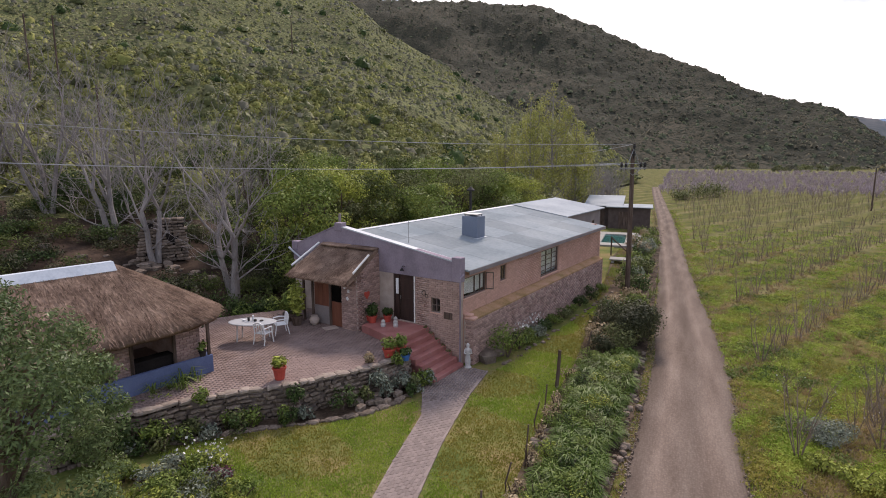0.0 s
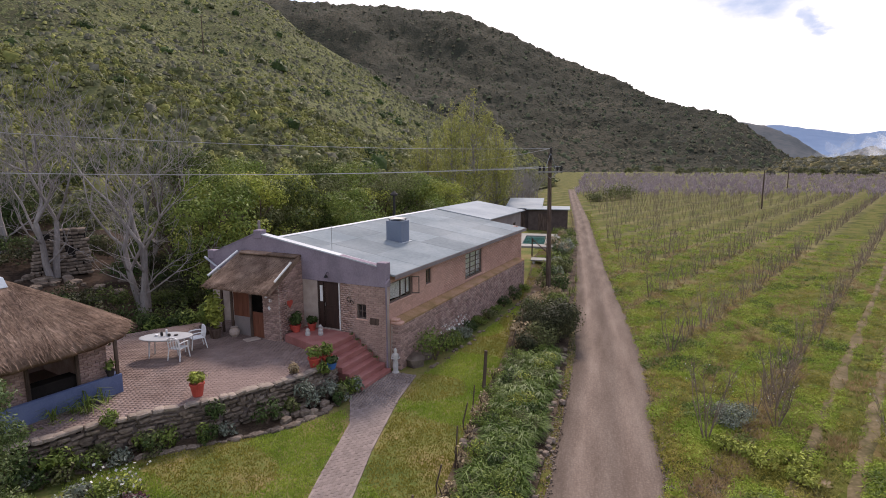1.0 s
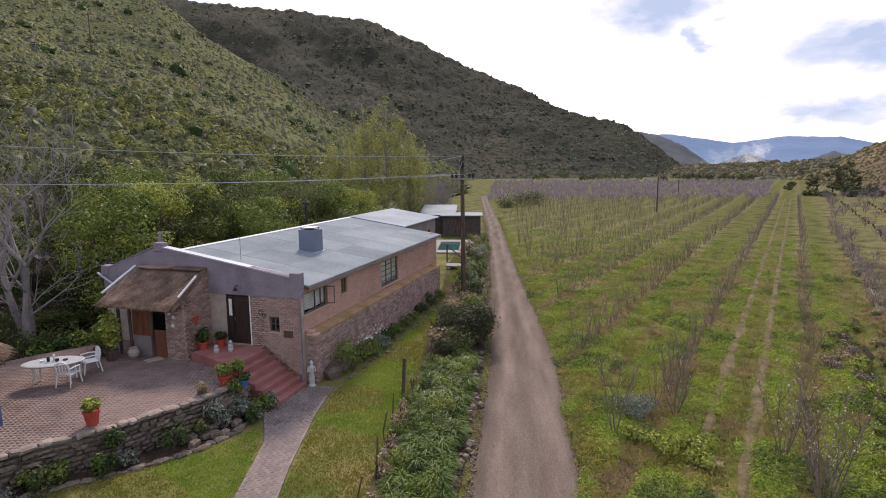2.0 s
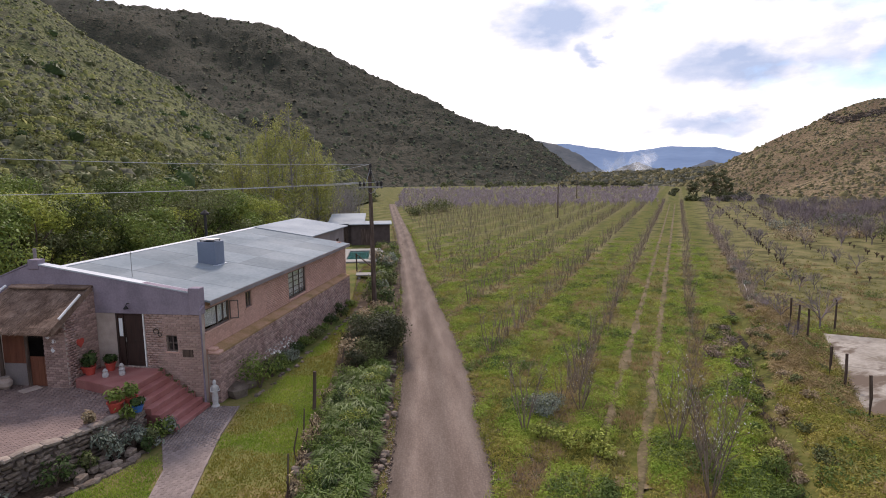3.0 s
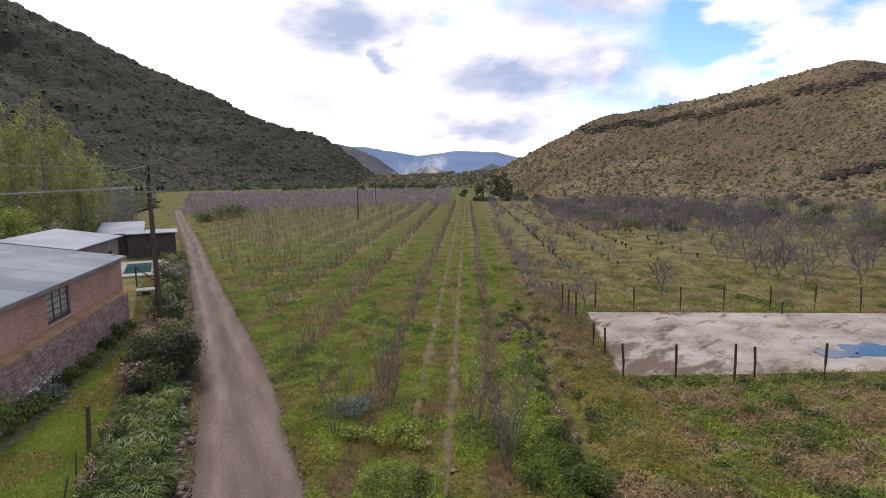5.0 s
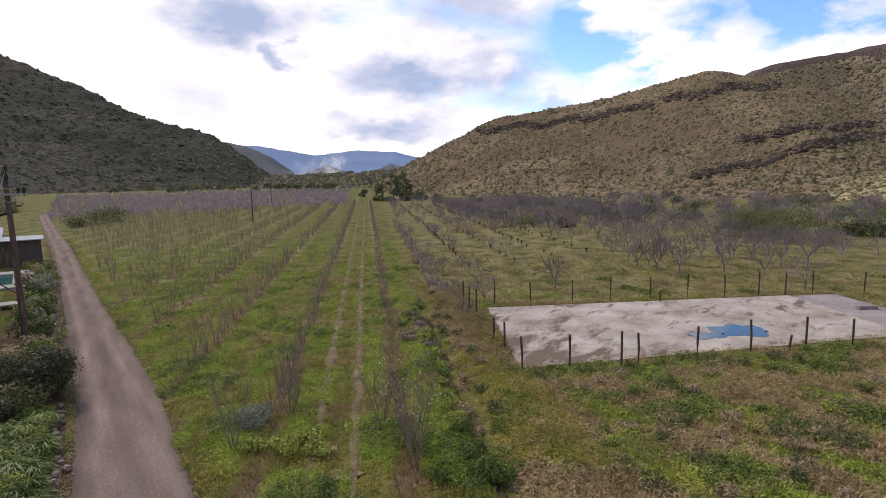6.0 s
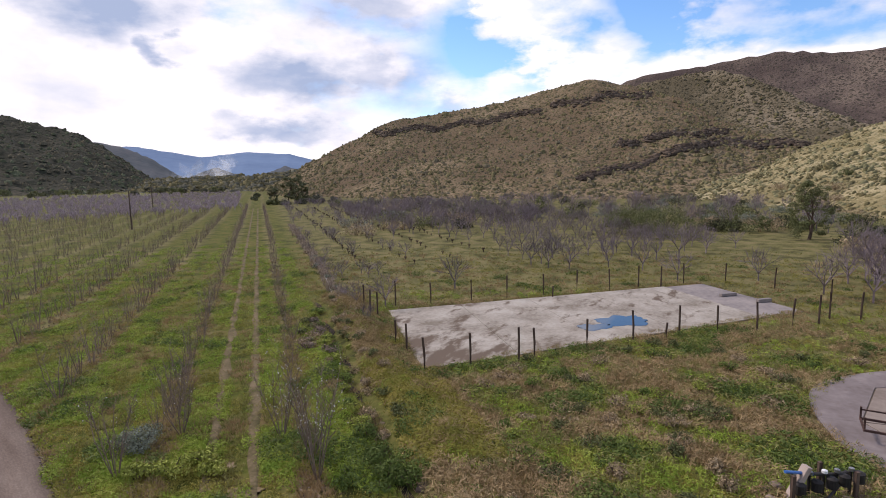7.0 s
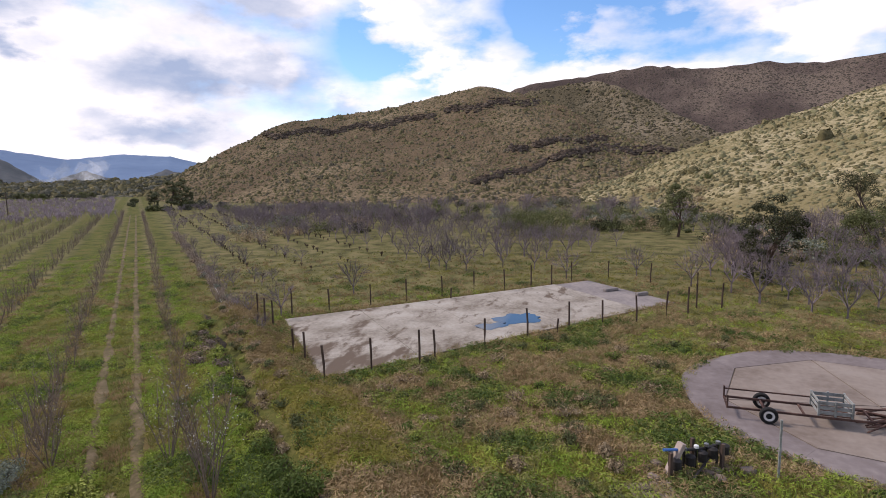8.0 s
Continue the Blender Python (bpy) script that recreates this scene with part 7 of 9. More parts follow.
for k, line in enumerate((((60, 4.3), (67, 4.8), (72.7, 5.5), (77, 6.4), (82.4, 7.2), (86.8, 7.3)), ((80.6, -0.4), (86.8, 0.9), (90, 2.3), (94.4, 2.5), (99.7, 2.1)), ((84, 2.7), (90, 3.5), (94, 3.3)))):
    az, el = zip(*line)
    pts, scl, trn = [], [], []
    for q in np.linspace(az[0], az[-1], int(20 * (az[-1] - az[0]))):
        if noise.noise(Vector((q * 0.55, k * 3.0, 2))) > -0.25:
            for j in range(2):
                p = on_hill("right", q + rng.normal(0, 0.05), np.interp(q, az, el) + 0.16 * math.sin(q * 1.3) + rng.normal(0, 0.15))
                pts.append(p + (0, 0, 0.05))
                scl.append((rng.uniform(0.7, 3.0), rng.uniform(0.7, 1.6), rng.uniform(0.3, 1.2)))
                trn.append(radians(-q) + rng.normal(0, 0.25))
    v, f = repeat(CUBE_V + rng.normal(0, 0.08, CUBE_V.shape), CUBE_F, np.array(pts), np.array(scl), np.array(trn))
    v += rng.normal(0, 0.16, v.shape)
    tagged(np_mesh("rock_ledge", v, f, M["ledge_rock"]), "dark broken rock ledge across the hillside", "rocks", kind="stuff")


# ---- grass and weeds on the field ----
def grass(name, rng, places, h, material, label, blades=5, lean=0.5):
    n = len(places) * blades
    base = np.repeat(places, blades, 0) + rng.normal(0, 0.07, (n, 3)) * (1, 1, 0)
    a = rng.uniform(0, 2 * math.pi, n)
    out = np.stack([np.cos(a), np.sin(a), np.zeros(n)], 1)
    side = np.stack([-np.sin(a), np.cos(a), np.zeros(n)], 1)
    H = np.repeat(rng.uniform(0.5, 1.3, len(places)), blades)[:, None] * h * rng.uniform(0.6, 1.2, (n, 1))
    tip = base + np.array([0, 0, 1.0]) * H + out * H * lean * rng.uniform(0.2, 1.2, (n, 1))
    w = 0.12 * H + 0.012
    v = np.stack([base - side * w, base + side * w, tip], 1).reshape(-1, 3)
    return tagged(np_mesh(name, v, np.arange(3 * n).reshape(n, 3), material), label, "grass", kind="stuff")


def in_road(x, y):
    line = ((-1.5, -6), (1.6, 4), (5.9, 12.35), (10.1, 21.7), (17.3, 41.0), (29.6, 74.0), (58, 153))
    ys = [p[1] for p in line]
    return abs(x - np.interp(y, ys, [p[0] for p in line])) < np.interp(y, (4, 21.7, 41), (1.6, 1.48, 1.15))


COURT = [(20.8, 10.0), (29.6, 16.5), (44.8, -1.5), (37.7, -6.8)]


def inside(x, y, pts, grow=0.0):
    for i in range(len(pts)):
        (x0, y0), (x1, y1) = pts[i], pts[(i + 1) % len(pts)]
        side = ((x1 - x0) * (y - y0) - (y1 - y0) * (x - x0)) / math.hypot(x1 - x0, y1 - y0)
        if side > grow:
            return False
    return True


def field_points(rng, n, az, dist, keep):
    out = []
    while len(out) < n:
        a = radians(rng.uniform(*az))
        d = dist[0] * (dist[1] / dist[0]) ** rng.uniform()
        x, y = d * math.sin(a), d * math.cos(a)
        if in_road(x, y) or inside(x, y, COURT, 0.15) or math.hypot(x - 21.5, y + 10.7) < 6.2 or x < np.interp(y, (-6, 4, 12.35, 21.7, 41, 74), (-1.5, 1.6, 5.9, 10.1, 17.3, 29.6)):
            continue
        s, q = x * DX + y * DY, x * DY - y * DX
        if 12 < s < 36 and abs(q - 3.55 - 0.15 * math.sin(s * 0.8)) < 0.28:
            continue
        if keep(x, y, s, q, noise.noise(Vector((x * 0.16, y * 0.16, 4))), rng):
            out.append((x, y, 0.0))
    return np.array(out)


M["grass_green"] = leaf_mat("grass_green", (0.183, 0.276, 0.0342), (0.262, 0.343, 0.0478), (0.36, 0.411, 0.0752), 0.14)
M["grass_yellow"] = leaf_mat("grass_yellow", (0.198, 0.19, 0.0353), (0.266, 0.238, 0.0484), (0.336, 0.277, 0.0704), 0.14)
M["grass_dry"] = leaf_mat("grass_dry", (0.272, 0.189, 0.0915), (0.359, 0.257, 0.134), (0.445, 0.326, 0.176), 0.14)
M["grass_olive"] = leaf_mat("grass_olive", (0.178, 0.186, 0.0574), (0.256, 0.244, 0.0818), (0.334, 0.297, 0.114), 0.14)


def row_gap(q):
    """The distance in metres from the closest orchard row."""
    return abs((q - 1.0 + 2.2) % 4.4 - 2.2)


def bank_z(s, n):
    """The grass bank that rises on both sides of the ditch."""
    far = 0.48 * math.exp(-((n - 4.7) / 0.9) ** 2) * (1 + 0.5 * noise.noise(Vector((s * 0.5, n, 9))))
    return (far + 0.26 * math.exp(-((n - 2.2) / 0.55) ** 2)) * min(1.0, max(0.0, (s - 11) / 3)) * min(1.0, max(0.0, (40 - s) / 5))


def settle(pts):
    """Put places on the bank's surface."""
    for p in pts:
        p[2] = bank_z(p[0] * DX + p[1] * DY, p[0] * DY - p[1] * DX)
    return pts


def tufts(name, rng, centres, r, h, per, leaf, material, label, blade=False, slim=0.5):
    """Low mounded tufts: a dome of small leaves, or of upright blades, at each centre."""
    n = len(centres)
    grow = np.repeat(rng.uniform(0.55, 1.45, (n, 1)), per, 0)
    c = np.repeat(centres, per, 0)
    d = rng.normal(size=(n * per, 3))
    d[:, 2] = np.abs(d[:, 2]) + 0.1
    d /= np.linalg.norm(d, axis=1)[:, None]
    if not blade:
        p = c + d * grow * (r, r, h) * rng.uniform(0.75, 1.1, (n * per, 1))
        face = d + rng.normal(0, 0.4, d.shape) + (0, 0, 0.2)
        way = np.cross(face, rng.normal(size=d.shape))
        way /= np.linalg.norm(way, axis=1)[:, None] + 1e-9
        side = np.cross(face, way)
        side /= np.linalg.norm(side, axis=1)[:, None] + 1e-9
        L = leaf * rng.uniform(0.6, 1.4, (n * per, 1))
        v = np.stack([p - side * L * slim * 0.5, p + side * L * slim * 0.5, p + way * L], 1).reshape(-1, 3)
        f = np.arange(3 * n * per).reshape(-1, 3)
    else:
        base = c + d * grow * (r * 0.5, r * 0.5, 0.0)
        tip = base + (d * (0.8, 0.8, 0.6) + (0, 0, 0.5)) * grow * h * rng.uniform(0.6, 1.3, (n * per, 1))
        a = rng.uniform(0, 2 * math.pi, n * per)
        side = np.stack([np.cos(a), np.sin(a), np.zeros(n * per)], 1) * leaf * 0.5
        v = np.stack([base - side, base + side, tip], 1).reshape(-1, 3)
        f = np.arange(3 * n * per).reshape(-1, 3)
    return tagged(np_mesh(name, v, f, material), label, "grass", kind="stuff")


def kind_at(x, y):
    return noise.noise(Vector((x * 0.42, y * 0.42, 31))), noise.noise(Vector((x * 0.42, y * 0.42, 57)))


def clear(q, s):
    w = 0.10 * noise.noise(Vector((s * 0.4, q, 3)))
    return abs(q + 1.85) > 0.15 + 2.0 * w and abs(q + 0.6) > 0.20 + 2.0 * w


def lush_here(x, y, s, q, nz, r):
    gap = row_gap(q)
    return q < 3.0 and clear(q, s) and 0.35 + 0.3 * nz < gap < 1.9 and kind_at(x, y)[0] + r.uniform(-0.2, 0.2) > (-0.04 if q > -8 else -0.08)


def yellow_here(x, y, s, q, nz, r):
    return clear(q, s) and kind_at(x, y)[1] + r.uniform(-0.15, 0.15) > (0.05 if q < 3.0 else 0.2)


def dry_here(x, y, s, q, nz, r):
    return clear(q, s) and ((q < 3.0 and (row_gap(q) < 0.5 or kind_at(x, y)[1] < -0.2)) or (q >= 3.0 and kind_at(x, y)[1] < -0.08 + r.uniform(-0.2, 0.2)))


def olive_here(x, y, s, q, nz, r):
    return clear(q, s) and (q > 3.0 or row_gap(q) > 1.5 or nz < -0.15) and kind_at(x, y)[0] < 0.2


def dark_here(x, y, s, q, nz, r):
    return clear(q, s) and kind_at(x, y)[0] > (0.24 if q < 3.0 else 0.33)


def spread_out(n, far, keep):
    return settle(field_points(rng, n, (17, 122), (9, far), keep))


M["grass_straw"] = leaf_mat("grass_straw", (0.192, 0.138, 0.056), (0.264, 0.192, 0.084), (0.336, 0.252, 0.12), 0.14)
M["grass_shade"] = leaf_mat("grass_shade", (0.065, 0.101, 0.024), (0.104, 0.144, 0.0336), (0.156, 0.19, 0.048), 0.14)
rng = np.random.default_rng(81)
bm = bmesh.new()
bank = [[bm.verts.new((*row_at(s, n)[:2], bank_z(s, n) + 0.008)) for n in np.linspace(1.3, 7.2, 26)] for s in np.linspace(11, 40, 90)]
for a, b in zip(bank, bank[1:]):
    for i in range(25):
        bm.faces.new((a[i], a[i + 1], b[i + 1], b[i]))
bmesh.ops.recalc_face_normals(bm, faces=bm.faces)
tagged(link("ditch_bank", bm, M["field"], smooth=True), "grassy banks rising on both sides of the ditch", "bank", kind="structure")
tufts("green_weeds", rng, spread_out(13000, 75, lush_here), 0.22, 0.13, 24, 0.10, M["grass_green"], "lush bright green weeds between the orchard rows", slim=0.22)
tufts("yellow_weeds", rng, spread_out(9000, 60, yellow_here), 0.22, 0.12, 22, 0.10, M["grass_yellow"], "yellowish low weeds in patches", slim=0.22)
tufts("olive_grass", rng, spread_out(9000, 66, olive_here), 0.2, 0.17, 15, 0.028, M["grass_olive"], "olive-brown rough grass", True)
tufts("dry_grass", rng, spread_out(11000, 60, dry_here), 0.2, 0.17, 15, 0.028, M["grass_dry"], "dry straw-coloured grass over the field", True)
tufts("dark_weeds", rng, spread_out(4500, 55, dark_here), 0.2, 0.18, 22, 0.085, M["grass_shade"], "dark green leafy weed clumps")
tufts("rank_grass", rng, settle(field_points(rng, 3600, (52, 122), (9, 36), lambda x, y, s, q, nz, r: q > 3.7 and kind_at(x, y)[1] < 0.06)), 0.26, 0.2, 34, 0.16, M["grass_dry"], "rank dry tussocks on the near bank", slim=0.16)
tufts("rank_grass", rng, settle(field_points(rng, 2600, (52, 122), (9, 36), lambda x, y, s, q, nz, r: q > 3.7 and kind_at(x, y)[0] > -0.1)), 0.26, 0.2, 34, 0.14, M["grass_olive"], "rank olive tussocks on the near bank", slim=0.18)
tufts("leafy_weeds", rng, settle(field_points(rng, 900, (54, 122), (9, 32), lambda x, y, s, q, nz, r: q > 3.9 and kind_at(x, y)[0] > 0.16)), 0.26, 0.26, 44, 0.11, M["grass_shade"], "broad-leaved dark green weeds in the rough grass")
tufts("green_grass", rng, settle(field_points(rng, 2400, (52, 122), (9, 40), lambda x, y, s, q, nz, r: q > 3.7 and kind_at(x, y)[1] > 0.0)), 0.24, 0.19, 32, 0.12, M["grass_green"], "rank green grass on the near bank", slim=0.22)
bank_pts = settle(field_points(rng, 2600, (50, 82), (12, 40), lambda x, y, s, q, nz, r: 3.6 < q < 6.6 and 14 < s < 39))
dryness = np.array([p[0] * DX + p[1] * DY + 9 * noise.noise(Vector((p[0] * 0.4, p[1] * 0.4, 2))) for p in bank_pts])
tufts("bank_grass", rng, bank_pts[dryness > 23.5], 0.26, 0.22, 36, 0.15, M["grass_straw"], "tan dry grass matted over the ditch bank", slim=0.16)
tufts("bank_weeds", rng, bank_pts[dryness <= 23.5], 0.26, 0.22, 40, 0.12, M["grass_yellow"], "mounded yellow-green weeds on the ditch bank", slim=0.2)
litter = field_points(rng, 4500, (17, 60), (12, 60), lambda x, y, s, q, nz, r: q < 2 and row_gap(q) < 0.4 + 0.5 * nz)
litter[:, 2] = 0.02 + 0.05 * rng.uniform(size=len(litter))
v, f = leaf_arrays(rng, litter, 0.11, 0.0, 0.4)
tagged(np_mesh("leaf_litter", v, f, M["twig"]), "brown twigs and dead leaves under the fruit trees", "leaf litter", kind="stuff")
# verge grass and loose gravel along the road
ROAD_LINE = [(1.6, 4), (5.9, 12.35), (10.1, 21.7), (17.3, 41.0), (29.6, 74.0), (46.7, 121.9)]


def verge(rng, n, side, spread, reach=1.0):
    out = []
    while len(out) < n:
        y = 7 + 80 * rng.uniform() ** 1.8
        x = np.interp(y, [p[1] for p in ROAD_LINE], [p[0] for p in ROAD_LINE])
        half = np.interp(y, (4, 21.7, 41), (1.66, 1.56, 1.2)) + 0.12 * noise.noise(Vector((x, y, 8)))
        out.append((x + side * (half * reach + abs(rng.normal(0, spread))), y, 0.0))
    return np.array(out)


grass("verge_grass", rng, verge(rng, 1300, 1, 0.5), 0.09, M["grass_green"], "green grass along the edge of the farm road")
grass("verge_grass", rng, verge(rng, 1500, 1, 0.4, 0.98), 0.07, M["grass_dry"], "dry grass along the edge of the farm road")
grass("verge_grass", rng, verge(rng, 900, -1, 0.22), 0.07, M["grass_dry"], "dry grass and litter along the planted bed")
pts = np.concatenate([verge(rng, 2200, -1, 0.25, 0.93), verge(rng, 1300, 1, 0.2, 0.93)])
pts[:, 2] = 0.055
v, f = repeat(CUBE_V + rng.normal(0, 0.1, CUBE_V.shape), CUBE_F, pts, rng.uniform(0.015, 0.05, (len(pts), 3)) * (1, 1, 0.7), rng.uniform(0, 6, len(pts)))
tagged(np_mesh("gravel", v, f, M["stone"]), "loose brown gravel stones on the farm road", "gravel", kind="stuff")
for k in range(150):
    while True:
        a, d = radians(rng.uniform(54, 120)), rng.uniform(10, 30)
        x, y = d * math.sin(a), d * math.cos(a)
        if not (inside(x, y, COURT, 0.6) or math.hypot(x - 21.5, y + 10.7) < 7.2 or x * DY - y * DX < 3.0):
            break
    shrub(x, y, 0, rng.uniform(0.25, 0.7), rng.uniform(0.2, 0.5), ("olive", "yellow", "dry", "mid", "dry", "olive", "mid")[k % 7], 330, 0.09, "low weedy clump in the rough grass", "weeds in the rough grass", "weed_clump")

# lawn blades
def has(x, y, pts):
    """Whether (x, y) lies within an outline."""
    ok = False
    for (xa, ya), (xb, yb) in zip(pts, pts[1:] + pts[:1]):
        if (ya > y) != (yb > y) and x < (xb - xa) * (y - ya) / (yb - ya) + xa:
            ok = not ok
    return ok


LAWN_A = [(-8, 14.6), (-6.4, 15.6), (-2.6, 16.8), (-0.9, 18.0), (-0.8, 16.8), (-1.5, 13.8), (-2.2, 11), (-5, 11)]
LAWN_B = [(-0.6, 11.9), (0.1, 15.2), (1.0, 18.5), (1.9, 20.6), (3.0, 21.8), (8.2, 30), (13.0, 42), (16, 50), (17, 49), (13.8, 42), (9, 31), (5.2, 21.2), (3.3, 16.8), (1.7, 12.5)]
for mat_name, h, count in (("grass_green", 0.045, 14000), ("grass_yellow", 0.045, 8000)):
    pts = []
    while len(pts) < count:
        x, y = rng.uniform(-8.5, 17), rng.uniform(10.5, 50)
        dryness = noise.noise(Vector((x * 0.3, y * 0.3, 12)))
        if (has(x, y, LAWN_A) or has(x, y, LAWN_B)) and (dryness > 0.0) == (mat_name == "grass_yellow"):
            pts.append((x, y, 0.03))
    grass("lawn_grass", rng, np.array(pts), h, M[mat_name], "short mown lawn grass", 4)

# ---- ditch along the last row ----
# flat near-black strips stand in for the deep shade of a sunken trench
M["ditch_shade_soil"] = surface("ditch_shade_soil", [(0.012, 0.01, 0.008), (0.03, 0.024, 0.018), (0.06, 0.045, 0.032)], 2, 12, 0.8, 0.4)
for s0, s1 in ((12.5, 18.5), (19.3, 25.5), (26.2, 31.5), (33.0, 37.0)):
    along_s = np.linspace(s0, s1, 14)
    mid = [3.12 + 0.14 * math.sin(q * 1.1) + 0.12 * noise.noise(Vector((q, 0, 1))) for q in along_s]
    half = [0.02 + 0.2 * math.sin(math.pi * (q - s0) / (s1 - s0)) ** 0.5 * (0.75 + 0.6 * noise.noise(Vector((q * 1.7, 4, 1)))) for q in along_s]
    flat_sheet("ditch_ground", [row_at(q, m - h)[:2] for q, m, h in zip(along_s, mid, half)] + [row_at(q, m + h)[:2] for q, m, h in list(zip(along_s, mid, half))[::-1]], 0.085, M["ditch_shade_soil"], "ditch soil between grass banks, painted near-black for its deep shade", "ditch")
for k in range(40):
    s = 17 + 20 * rng.uniform()
    n = 2.75 + rng.normal(0, 0.2) if k % 2 else 4.0 + rng.normal(0, 0.3)
    x, y, _ = row_at(s, n)
    shrub(x, y, bank_z(s, n), rng.uniform(0.25, 0.5), rng.uniform(0.3, 0.5), ("olive", "mid", "dry", "yellow")[k % 4], 360, 0.09, "weeds overhanging the ditch", "weeds along the ditch", "weed_clump")
for k in range(18):
    s, n = rng.uniform(12.8, 17.2), 2.9 + rng.normal(0, 0.5)
    x, y, _ = row_at(s, n)
    shrub(x, y, 0, rng.uniform(0.35, 0.65), rng.uniform(0.4, 0.75), ("lush", "lush", "mid")[k % 3], 620, 0.085, "lush dark green nettles filling the ditch's end", "nettles in the ditch", "weed_clump")
for k in range(16):
    s, n = rng.uniform(22, 32), 2.3 + rng.normal(0, 0.35)
    x, y, _ = row_at(s, n)
    shrub(x, y, 0.1, rng.uniform(0.3, 0.6), rng.uniform(0.3, 0.55), ("twig", "dry", "olive")[k % 3], 300, 0.10, "purplish withered brush beside the ditch", "brush along the ditch", "withered_bush")
for k in range(9):
    x, y, _ = row_at(11 + 14 * rng.uniform(), 3.9 + rng.normal(0, 0.3))
    ob = tagged(new("rock", STONES[k % 6]), "pale rock lying in the ditch", "rock", "rocks in the ditch")
    q = rng.uniform(0.15, 0.45)
    ob.matrix_basis = Matrix.LocRotScale((x, y, 0.1 * q), Euler((0, 0, rng.uniform(0, 3))), (q * 1.3, q, q * 0.8))


# ---- orchard ----
def sapling_mesh(seed, h, stems, twigs, spread):
    """A young bare fruit tree: a few thin upright stems with twigs; returns verts and four-cornered faces."""
    rng = np.random.default_rng(seed)
    V, F = [], []

    def stick(a, b, r0, r1):
        a, b = np.array(a, float), np.array(b, float)
        w = (b - a) / np.linalg.norm(b - a)
        s = np.cross(w, (0.3, 0.9, 0.2))
        s /= np.linalg.norm(s)
        t = np.cross(w, s)
        i = len(V)
        for p, r in ((a, r0), (b, r1)):
            for q in range(3):
                c = 2 * math.pi * q / 3
                V.append(p + r * (math.cos(c) * s + math.sin(c) * t))
        for q in range(3):
            F.append((i + q, i + (q + 1) % 3, i + 3 + (q + 1) % 3, i + 3 + q))

    for k in range(stems):
        a = 2 * math.pi * k / stems + rng.uniform(-0.4, 0.4)
        top = np.array([math.cos(a) * spread * rng.uniform(0.6, 1.1), math.sin(a) * spread * rng.uniform(0.6, 1.1), h * rng.uniform(0.8, 1.05)])
        low = np.array([0.04 * math.cos(a), 0.04 * math.sin(a), -0.1])
        mid = (low + top) * 0.5 + rng.normal(0, 0.07, 3)
        stick(low, mid, 0.021, 0.014)
        stick(mid, top, 0.014, 0.005)
        for j in range(twigs):
            t = rng.uniform(0.25, 0.95)
            p = low + (top - low) * t + rng.normal(0, 0.02, 3)
            b = rng.uniform(0, 2 * math.pi)
            e = p + np.array([math.cos(b) * rng.uniform(0.12, 0.35), math.sin(b) * rng.uniform(0.12, 0.35), rng.uniform(0.15, 0.5)]) * (h / 2.2)
            stick(p, e, 0.008, 0.003)
    return np.array(V), np.array(F)


def vase_mesh(seed, h, r, levels=3):
    """An older bare fruit tree: a short trunk and a vase of forking limbs."""
    rng = np.random.default_rng(seed)
    V, F = [], []

    def stick(a, b, r0, r1):
        w = (b - a) / (np.linalg.norm(b - a) + 1e-9)
        s = np.cross(w, (0.31, 0.87, 0.22))
        s /= np.linalg.norm(s)
        t = np.cross(w, s)
        i = len(V)
        for p, q in ((a, r0), (b, r1)):
            for k in range(3):
                c = 2 * math.pi * k / 3
                V.append(p + q * (math.cos(c) * s + math.sin(c) * t))
        for k in range(3):
            F.append((i + k, i + (k + 1) % 3, i + 3 + (k + 1) % 3, i + 3 + k))

    def grow(a, w, ln, rad, lv):
        b = a + w * ln
        stick(a, b, rad, rad * 0.7)
        if lv == 0:
            return
        for k in range(3 if lv > 1 else 4):
            d = w + rng.normal(0, 0.45, 3) + (0, 0, 0.15)
            grow(b if k < 2 else a + w * ln * 0.6, d / np.linalg.norm(d), ln * rng.uniform(0.6, 0.9), rad * 0.6, lv - 1)

    stick(np.array([0, 0, -0.15]), np.array([0.02, 0, h * 0.2]), 0.065, 0.055)
    for k in range(5):
        a = 2 * math.pi * k / 5 + rng.uniform(-0.3, 0.3)
        w = np.array([math.cos(a) * r / h * 1.3, math.sin(a) * r / h * 1.3, 1.0])
        grow(np.array([0.02, 0, h * 0.2]), w / np.linalg.norm(w), h * 0.3, 0.035, levels)
    return np.array(V), np.array(F)


def planted(name, shapes, spots, near_count, material, label, category, group, far_name, far_label, blossom=None):
    """Plants at (x, y, turn, scale): those closest to the yard as things of their own, the rest joined."""
    meshes = []
    for v, f in shapes:
        me = bpy.data.meshes.new("crown")
        me.from_pydata(v.tolist(), [], f.tolist())
        me.materials.append(material)
        meshes.append(me)
    spots = sorted(spots, key=lambda s: math.hypot(s[0] - 12, s[1] - 12))
    for k, (x, y, turn, sc) in enumerate(spots[:near_count]):
        ob = thing(name, Matrix.Translation((x, y, 0)) @ Matrix.Rotation(turn, 4, "Z") @ Matrix.Scale(sc, 4), label, category, group)
        new("crown", meshes[k % len(meshes)]).parent = ob
    rest = spots[near_count:]
    for i, (v, f) in enumerate(shapes):
        mine = rest[i::len(shapes)]
        if mine:
            a = np.array(mine)
            vv, ff = repeat(v, f, np.stack([a[:, 0], a[:, 1], 0 * a[:, 0]], 1), a[:, 3:4], a[:, 2])
            tagged(np_mesh(far_name, vv, ff, material), far_label, category, kind="stuff")


rng = np.random.default_rng(91)
young = [sapling_mesh(s, 1.8, 4, 8, 0.45) for s in range(5)]
spots, hedge = [], []
